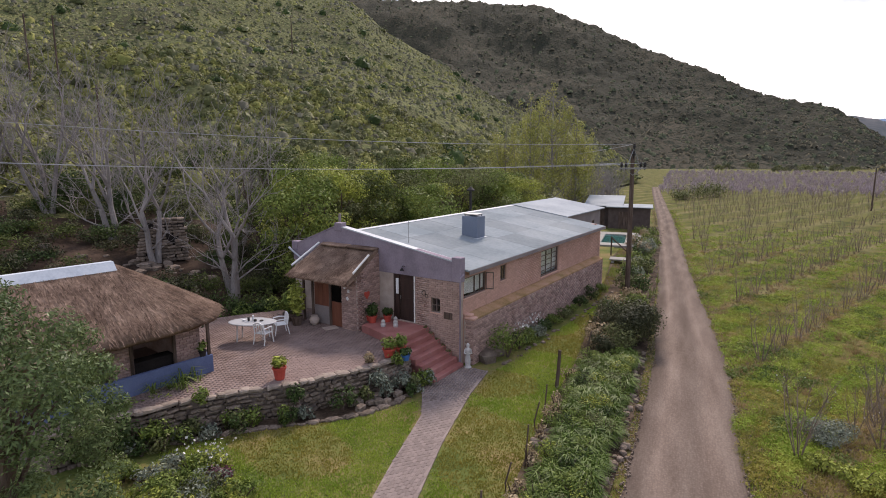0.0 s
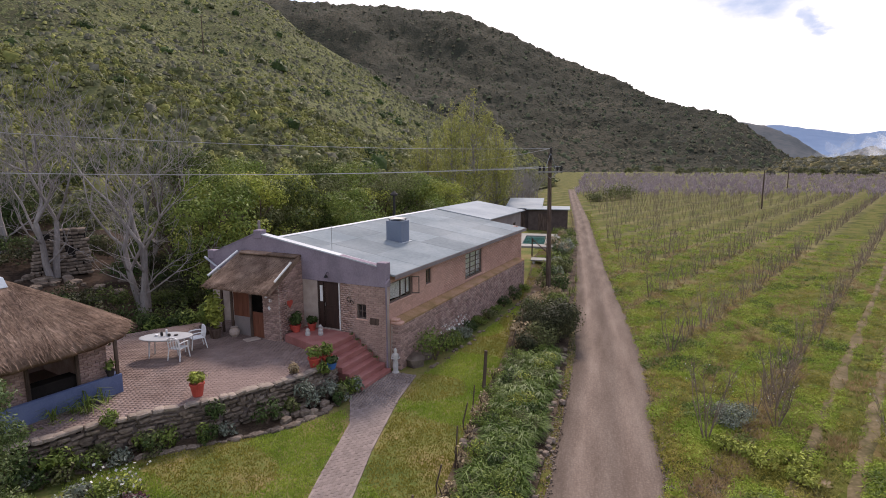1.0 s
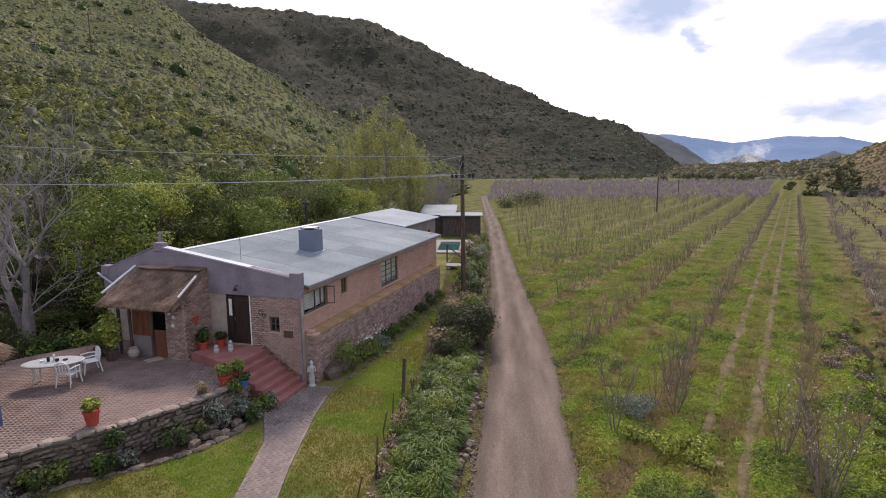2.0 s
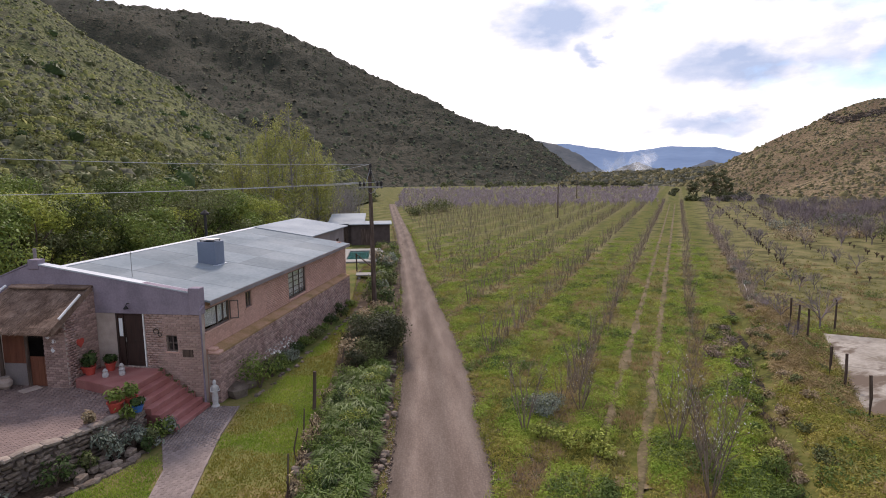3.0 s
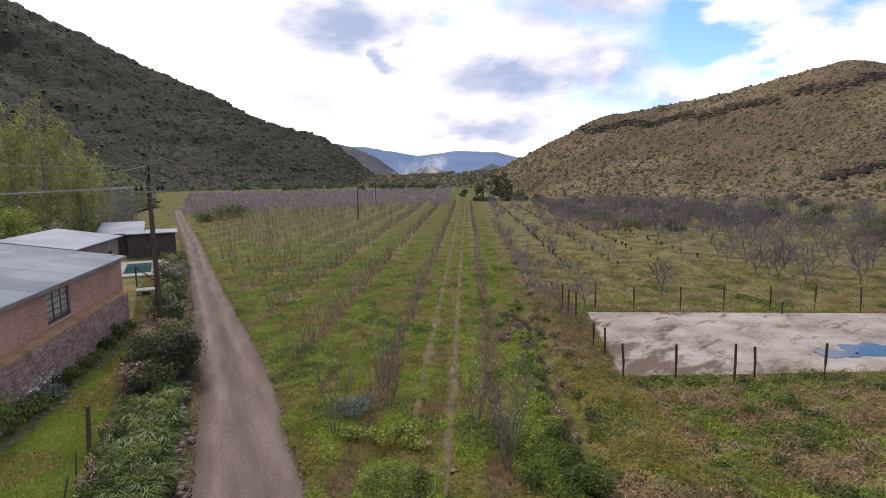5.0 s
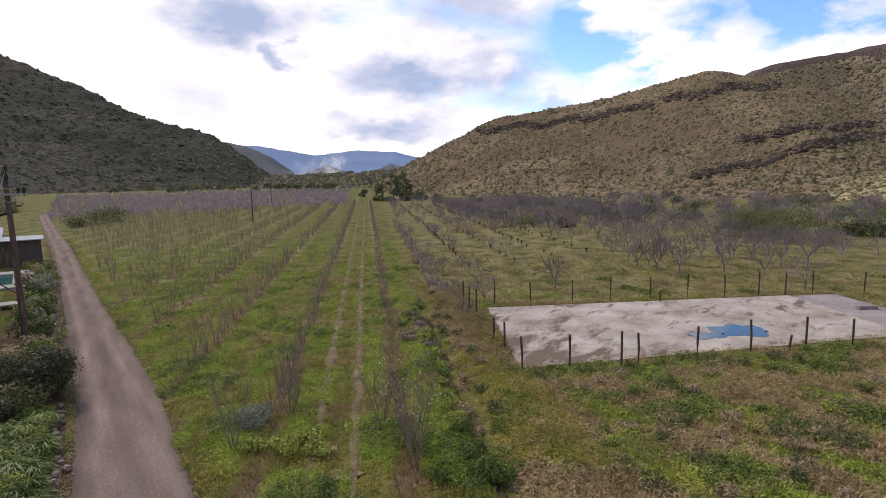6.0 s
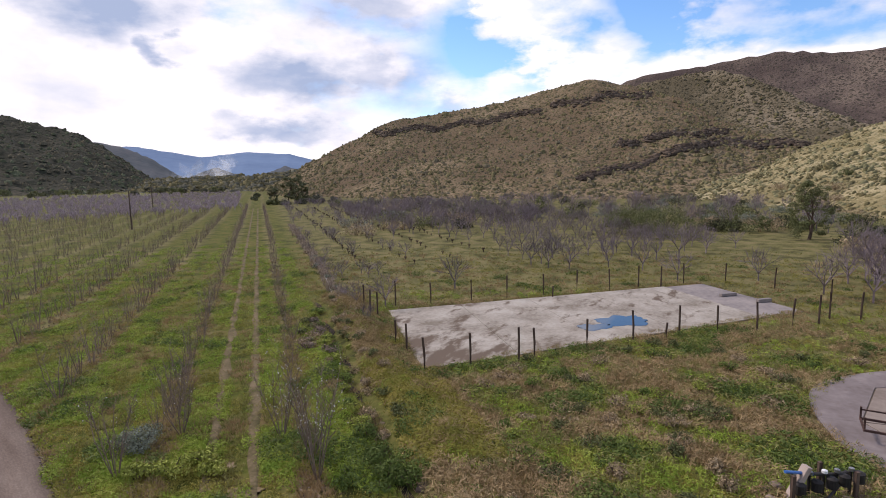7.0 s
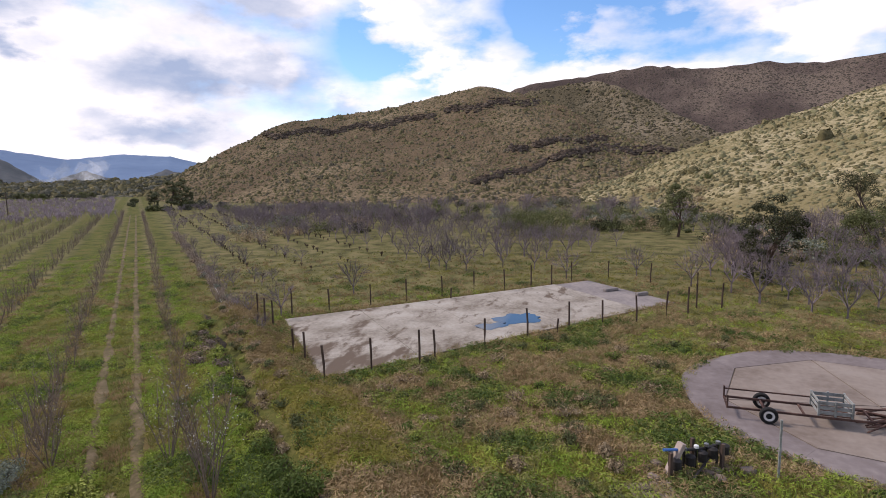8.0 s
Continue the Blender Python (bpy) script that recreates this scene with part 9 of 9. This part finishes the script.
for x in (0.03, 1.3, 2.6, 3.6, 4.72):
    part("cross_member", box(bmesh.new(), x - 0.03, -0.518, 0.37, x + 0.03, 0.518, 0.43), M["rust"], trailer)
part("top_rail", box(bmesh.new(), 0, 0.50, 0.72, 2.98, 0.55, 0.77, 0.005), M["rust"], trailer)
for y in (-0.53, 0.53):
    part("end_post", box(bmesh.new(), 0.0, y - 0.03, 0.443, 0.06, y + 0.03, 0.85), M["rust"], trailer)
part("axle", tube(bmesh.new(), [(1.4, -0.75, 0.31), (1.4, 0.75, 0.31)], 0.035, 8), M["rust"], trailer)
for y in (-0.74, 0.74):
    wheel = new("wheel")
    wheel.parent = trailer
    wheel.matrix_basis = Matrix.Translation((1.4, y, 0.31)) @ Matrix.Rotation(math.pi / 2, 4, "X")
    part("tyre", lathe(bmesh.new(), [(0.19, -0.09), (0.28, -0.10), (0.31, -0.06), (0.315, 0), (0.31, 0.06), (0.28, 0.10), (0.19, 0.09)], 28), M["tyre"], wheel, smooth=False)
    part("rim", lathe(bmesh.new(), [(0.02, -0.07), (0.10, -0.075), (0.12, -0.102), (0.19, -0.104), (0.19, 0.104), (0.12, 0.102), (0.10, 0.075), (0.02, 0.07)], 20), M["curtain"], wheel, "dusty pale steel rim")
for x in (3.02, 3.55, 4.08):
    for y in (-0.52, 0.52):
        part("crate_post", box(bmesh.new(), x - 0.035, y - 0.035, 0.443, x + 0.035, y + 0.035, 1.02, 0.006), M["weathered"], trailer)
for y in (-0.50, 0.50):
    for z in (0.50, 0.68, 0.86):
        part("crate_slat", box(bmesh.new(), 3.06, y - 0.012, z, 4.04, y + 0.012, z + 0.13, 0.004), M["weathered"], trailer, "peeling grey-green slat")
for x in (3.02, 4.08):
    for z in (0.50, 0.70, 0.9):
        part("crate_end_slat", box(bmesh.new(), x - 0.012, -0.48, z, x + 0.012, 0.48, z + 0.11, 0.004), M["weathered"], trailer)
part("crate_floor", box(bmesh.new(), 3.05, -0.5, 0.445, 4.06, 0.5, 0.475), M["rust"], trailer)
for y in (-0.5, 0.5):
    part("drawbar", tube(bmesh.new(), [(4.7, y, 0.40), (5.8, 0.0, 0.42)], 0.04, 6), M["rust"], trailer)
part("hitch", tube(bmesh.new(), [(5.75, 0, 0.42), (6.0, 0, 0.42), (6.0, 0, 0.5)], 0.035, 8), M["rust"], trailer)
part("jockey_leg", tube(bmesh.new(), [(4.4, 0.45, 0.0), (4.4, 0.45, 0.55)], 0.03, 6), M["rust"], trailer)
heap = thing("scrap_heap", Matrix.Translation((19.9, -10.6, 0.1)), "tangle of rusty scrap bars lying on the pad", "scrap")
for k in range(14):
    a = rng.uniform(-0.6, 0.9) - 1.6
    x, y, z = rng.uniform(-0.5, 0.7), rng.uniform(-0.8, 0.8), 0.05 + 0.03 * k
    part("bar", tube(bmesh.new(), [(x - 0.8 * math.cos(a), y - 0.8 * math.sin(a), max(0.03, z * 0.5)), (x + 0.8 * math.cos(a), y + 0.8 * math.sin(a), z)], 0.03, 5), M["rust"], heap)
stake = tagged(link("steel_stake", tube(bmesh.new(), [(0, 0, -0.2), (0.02, 0, 1.7)], 0.035, 7), M["weathered"]), "thin grey steel stake in the grass", "stake")
stake.location = (15.84, -5.64, 0)

# ---- pump and valves ----
pump = thing("water_pump", Matrix.Translation((15.75, -3.35, 0)) @ Matrix.Rotation(radians(-60), 4, "Z") @ Matrix.Diagonal((1.15, 1.15, 0.85, 1.0)), "cluster of irrigation valves, pipes and filters on rubble", "pump")
part("plank", box(bmesh.new(), -0.95, -0.1, 0.0, -0.83, 0.1, 1.05, 0.01), M["mortar"], pump, "pale leaning plank").matrix_basis = Matrix.Translation((-0.35, 0, 0.02)) @ Matrix.Rotation(radians(22), 4, "Y") @ Matrix.Translation((0.6, 0, 0))
part("main_pipe", tube(bmesh.new(), [(-0.75, 0, 0.98), (-0.45, 0, 0.92), (-0.1, 0, 0.84)], 0.045, 8), M["blue_pot"], pump, "blue plastic pipe")
part("main_pipe", tube(bmesh.new(), [(-0.1, 0, 0.84), (0.5, 0.05, 0.72), (0.9, 0.1, 0.7)], 0.05, 8), M["black"], pump)
for k, x in enumerate((-0.55, -0.15, 0.2, 0.5, 0.85)):
    part("riser", tube(bmesh.new(), [(x, 0.02, 0), (x, 0.02, 0.8)], 0.035, 8), M["black"], pump)
    part("filter", lathe(bmesh.new(), [(0.05, 0.3), (0.12, 0.34), (0.12, 0.62), (0.05, 0.68)], 12, (x + 0.1, -0.1, 0.05 * k)), M["black"], pump, "dark filter canister")
    part("fitting", lathe(bmesh.new(), [(0.03, 0), (0.06, 0.02), (0.06, 0.1), (0.03, 0.12)], 8, (x, 0.0, 0.82)), M["white"] if k == 2 else M["metal"], pump)
part("cross_pipe", tube(bmesh.new(), [(-0.3, -0.5, 0.25), (0.5, -0.1, 0.5), (1.0, 0.3, 0.6)], 0.03, 6), M["black"], pump)
for x, y in ((-0.7, -0.2), (0.3, 0.25), (0.75, -0.25)):
    part("stake", box(bmesh.new(), x - 0.04, y - 0.04, 0, x + 0.04, y + 0.04, 1.0, 0.008), M["wood_dark"], pump)
for k in range(26):
    x, y = 15.5 + rng.normal(0, 0.7), -3.2 + rng.normal(0, 0.8)
    ob = tagged(new("rubble", STONES[k % 6]), "pale rubble stone under the pump", "stone", "rubble at the pump")
    s = rng.uniform(0.1, 0.3)
    ob.matrix_basis = Matrix.LocRotScale((x, y, 0.25 * s), Euler((0, 0, rng.uniform(0, 3))), (s * 1.3, s, s * 0.8))
patch("bare_soil", 15.4, -4.0, 2.2, 1.4, 0.014, M["soil"], "bare trampled soil at the pump", "soil", 44.0, None, 0.5)
pallet = thing("pallet", Matrix.Translation((14.4, -2.2, 0.0)) @ Matrix.Rotation(radians(-70), 4, "Z"), "weathered grey slatted pallet lying in the weeds", "pallet")
for k in range(9):
    part("slat", box(bmesh.new(), -0.55 + 0.13 * k, -0.45, 0.10, -0.46 + 0.13 * k, 0.45, 0.125), M["twig_pale"], pallet)
for y in (-0.35, 0.35):
    part("bearer", box(bmesh.new(), -0.58, y - 0.05, 0.0, 0.62, y + 0.05, 0.098), M["wood_dark"], pallet)
# wheel ruts of the field track
M["rut"] = surface("rut_earth", [(0.064, 0.059, 0.024), (0.122, 0.097, 0.052), (0.19, 0.145, 0.088)], 1.1, 9, 0.95, 0.6, low=0.5, high=0.9)
M["sand"] = surface("pale_sandy_earth", [(0.15, 0.11, 0.062), (0.215, 0.162, 0.1), (0.28, 0.215, 0.14)], 1.4, 12, 0.95, 0.5)
for n in (-1.85, -0.6):
    ribbon("track_rut", [row_at(13.5, n)[:2], row_at(18, n)[:2], row_at(40, n)[:2], row_at(80, n)[:2], row_at(165, n)[:2]], [0.12, 0.5, 0.4, 0.34, 0.34], 0.03, M["rut"], "worn wheel rut of the field track", "track", 0.6, 0.45)
# bare earth beside the track's near end
for k, (x, y, rx, ry) in enumerate(((8.3, 11.1, 0.55, 0.4), (10.05, 11.0, 0.5, 0.3), (10.6, 10.4, 0.45, 0.3), (11.4, 12.0, 0.5, 0.35))):
    patch("bare_soil", x, y, rx, ry, 0.022 + 0.002 * k, M["sand"], "patch of bare pale earth beside the track", "soil", 60.0 + k, None, k, rag=0.7)
flat_sheet("field_strip", [polar(22.2, 330)[:2], polar(40, 330)[:2], polar(40, 400)[:2], polar(21, 398)[:2]], 0.02, M["lawn"], "bright green strip of pasture at the mountain's foot", "pasture")


# ---- dry stone wall ----
wall_thing = thing("stone_wall", Matrix.Translation((0, 0, 0)), "curved dry-stone retaining wall round the patio", "wall", kind="structure")
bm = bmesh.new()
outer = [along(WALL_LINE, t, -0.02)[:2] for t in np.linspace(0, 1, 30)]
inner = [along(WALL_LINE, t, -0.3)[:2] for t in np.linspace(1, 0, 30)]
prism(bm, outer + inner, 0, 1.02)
# near-black core paints the shadow between the stones
part("wall_core", bm, M["dark"], wall_thing, "earth core painted near-black for the shadow in the joints")
rng = np.random.default_rng(111)
for j in range(8):
    t = rng.uniform(0, 0.02)
    while t < 1.0:
        w = rng.uniform(0.12, 0.40)
        x, y, a = along(WALL_LINE, t, 0.03 + 0.03 * (7 - j) / 7)
        hgt = rng.uniform(0.08, 0.17)
        if j < 7:
            add_stone(wall_thing, rng, (x, y, 0.06 + 0.135 * j + rng.uniform(-0.02, 0.02)), (w * 0.95, rng.uniform(0.2, 0.32), hgt * 0.92), a)
        else:
            add_stone(wall_thing, rng, (x, y, 1.06 + rng.uniform(-0.02, 0.03)), (w * 1.25, 0.34, 0.12), a, "capstone")
        t += w / 14.0 * (1.0 if j < 7 else 1.2)
# low border of stones round the rock garden
border = thing("stone_border", Matrix.Translation((0, 0, 0)), "low curved border of pale stones round the rock garden", "border", kind="structure")
BORDER = [(-9.2, 14.2), (-8.2, 14.95), (-6.4, 15.75), (-4.2, 16.35), (-2.6, 16.95), (-1.6, 17.85), (-0.85, 18.95)]
for k in range(110):
    x, y, a = along(BORDER, k / 109.01, rng.uniform(-0.05, 0.05))
    s = rng.uniform(0.08, 0.22)
    add_stone(border, rng, (x, y, 0.05), (s * 1.4, s, s * 0.7), a + rng.uniform(-0.5, 0.5))
    if k > 70 and k % 2:
        add_stone(border, rng, (x - 0.25 + rng.normal(0, 0.15), y + 0.4 + rng.normal(0, 0.15), 0.15), (s * 1.6, s * 1.2, s), a + rng.uniform(-0.5, 0.5))
flat_sheet("rock_garden_soil", BORDER + [(-1.35, 20.0), (-2.1, 18.9), (-3.2, 18.1), (-4.8, 17.05), (-6.4, 16.5), (-8.05, 15.55), (-9.0, 14.9)], 0.05, M["soil"], "dark soil of the rock garden below the wall", "flower bed")


# ---- bricks and pavers ----
def bricks(parent, m, cells, near, material, name="brick", size=(0.222, 0.074), joint=0.012, depth=0.02, seed=1, far_label="more bricks of the same wall", herring=False):
    """Bricks laid in courses over cells (x0, x1, z0, z1) of a wall face that m maps: x along, y outward, z up.
    The first near bricks are objects of their own, the rest one joined mesh."""
    rng = np.random.default_rng(seed)
    me = bpy.data.meshes.new(name)
    me.from_pydata(CUBE_V.tolist(), [], CUBE_F.tolist())
    me.materials.append(material)
    spots = []
    for x0, x1, z0, z1 in cells:
        rows = max(1, int((z1 - z0) / (size[1] + joint)))
        for j in range(rows):
            z = z0 + (j + 0.5) * (z1 - z0) / rows
            x = x0 - (size[0] + joint) * (0.5 if j % 2 else 0.0)
            while x < x1 - 0.02:
                a, b = max(x, x0), min(x + size[0], x1)
                if b - a > 0.05:
                    spots.append(((a + b) / 2, z, b - a, (z1 - z0) / rows - joint))
                x += size[0] + joint
    spots.sort(key=lambda s: s[0])
    for x, z, w, h in spots[:near]:
        ob = new(name, me)
        ob.parent = parent
        ob.matrix_basis = m @ Matrix.LocRotScale((x, rng.uniform(0.0, 0.008), z), None, (w, depth * 2, h))
    rest = spots[near:]
    if rest:
        a = np.array(rest)
        pl = np.stack([a[:, 0], rng.uniform(0.0, 0.008, len(a)), a[:, 1]], 1)
        v, f = repeat(CUBE_V, CUBE_F, pl, np.stack([a[:, 2], np.full(len(a), depth * 2), a[:, 3]], 1), np.zeros(len(a)))
        mm = np.array(m)
        v = v @ mm[:3, :3].T + mm[:3, 3]
        tagged(np_mesh(name + "work", v, f, material, parent), far_label, kind="stuff")


FACE_SIDE = Matrix(((1, 0, 0, 0), (0, -1, 0, -0.44), (0, 0, 1, 0), (0, 0, 0, 1)))
bricks(plinth, FACE_SIDE, [(0.33, 16.5, 0.0, 1.86)], 300, M["brick"], seed=2)
FACE_WALL = Matrix(((1, 0, 0, 0), (0, -1, 0, -0.004), (0, 0, 1, 0), (0, 0, 0, 1)))
M["painted_brick"] = surface("pink_painted_brick", [(0.44, 0.265, 0.205), (0.52, 0.315, 0.248), (0.575, 0.365, 0.29)], 0.8, 22, 0.9, 0.3, spread=0.09)
wall_bricks = []
wall_cells(None, 0.3, 17.18, 2.07, 3.66, [(0.22, 2.18, 2.62, 3.60), (3.34, 4.01, 2.76, 3.60), (7.77, 10.18, 2.12, 3.62)], lambda a, b, lo, hi: wall_bricks.append((a, b, lo, hi)))
bricks(side_walls[0], FACE_WALL, wall_bricks, 300, M["painted_brick"], depth=0.004, joint=0.01, seed=22)
FACE_END = Matrix(((0, -1, 0, 0.32), (1, 0, 0, 0), (0, 0, 1, 0), (0, 0, 0, 1)))
bricks(plinth, FACE_END, [(-0.455, -0.07, 0.0, 1.86)], 60, M["brick"], seed=9)
FACE_GABLE = Matrix(((0, -1, 0, 0.03), (1, 0, 0, 0), (0, 0, 1, 0), (0, 0, 0, 1)))
bricks(gable_wall, FACE_GABLE, [(0.0, 0.93, 0.0, 3.41), (0.93, 1.37, 0.0, 2.02), (0.93, 1.37, 2.64, 3.41), (1.37, 2.17, 0.0, 3.41), (2.17, 4.1, 0.0, 1.40)], 300, M["brick_pink"], seed=3)
FACE_PORCH = Matrix(((-1, 0, 0, 0), (0, -1, 0, 4.10), (0, 0, 1, 0), (0, 0, 0, 1)))
bricks(porch, FACE_PORCH, [(0.0, 1.45, 1.05, 3.70), (0.0, 0.95, 3.70, 3.95), (0.0, 0.4, 3.95, 4.2)], 150, M["brick"], seed=4)
FACE_PORCH_F = Matrix(((0, -1, 0, -1.45), (1, 0, 0, 0), (0, 0, 1, 0), (0, 0, 0, 1)))
FACE_PIER = Matrix(((1, 0, 0, 0), (0, -1, 0, 0.45), (0, 0, 1, 0), (0, 0, 0, 1)))
bricks(lapa, FACE_PIER, [(0.20, 1.02, 1.15, 3.0), (2.45, 2.95, 1.15, 3.0)], 300, M["brick"], seed=12)
bricks(porch, FACE_PORCH_F, [(4.12, 4.94, 1.05, 3.24)], 130, M["brick"], seed=5)


def pavers(parent, outline, z, turn, near, material, seed, size=(0.20, 0.10), spot=(0, 0)):
    """Brick pavers over an outline, in running rows at an angle."""
    rng = np.random.default_rng(seed)
    me = bpy.data.meshes.new("paver")
    me.from_pydata(CUBE_V.tolist(), [], CUBE_F.tolist())
    me.materials.append(material)
    xs, ys = [p[0] for p in outline], [p[1] for p in outline]
    cx, cy = (min(xs) + max(xs)) / 2, (min(ys) + max(ys)) / 2
    R = math.hypot(max(xs) - min(xs), max(ys) - min(ys)) / 2 + 0.3
    c, s = math.cos(turn), math.sin(turn)
    got = []

    def within(x, y):
        ok = False
        for (xa, ya), (xb, yb) in zip(outline, outline[1:] + outline[:1]):
            if (ya > y) != (yb > y) and x < (xb - xa) * (y - ya) / (yb - ya) + xa:
                ok = not ok
        return ok

    j = 0
    b = -R
    while b < R:
        a = -R + (size[0] / 2 if j % 2 else 0)
        while a < R:
            x, y = cx + a * c - b * s, cy + a * s + b * c
            if within(x, y):
                got.append((x, y))
            a += size[0] + 0.006
        b += size[1] + 0.006
        j += 1
    got.sort(key=lambda p: math.hypot(p[0] - spot[0], p[1] - spot[1]))
    for x, y in got[:near]:
        ob = new("paver", me)
        ob.parent = parent
        ob.matrix_basis = Matrix.LocRotScale((x, y, z + rng.uniform(-0.003, 0.003)), Euler((rng.normal(0, 0.006), rng.normal(0, 0.006), turn)), (size[0] * 0.97, size[1] * 0.95, 0.05))
    rest = np.array(got[near:])
    if len(rest):
        pl = np.stack([rest[:, 0], rest[:, 1], z + rng.uniform(-0.003, 0.003, len(rest))], 1)
        v, f = repeat(CUBE_V, CUBE_F, pl, np.tile((size[0] * 0.97, size[1] * 0.95, 0.05), (len(rest), 1)), np.full(len(rest), turn))
        tagged(np_mesh("paving", v, f, material, parent), "more brick pavers", kind="stuff")


pavers(PATIO, PATIO_PTS, 1.075, radians(33), 300, M["paving"], 6, spot=(-4, 18))
pavers(PATH_SLAB, [(-1.8, 11.95), (-0.78, 11.95), (-0.03, 15.2), (0.92, 18.5), (1.7, 20.6), (0.65, 21.2), (-0.72, 19.3), (-0.66, 16.9), (-1.42, 13.8)], 0.05, radians(70), 300, M["path_paving"], 7, spot=(-1, 12))
pavers(PATH_SLAB, [(-3.35, 6.25), (-2.15, 6.05), (-0.78, 11.9), (-1.8, 11.9)], 0.05, radians(75), 0, M["path_paving"], 8)
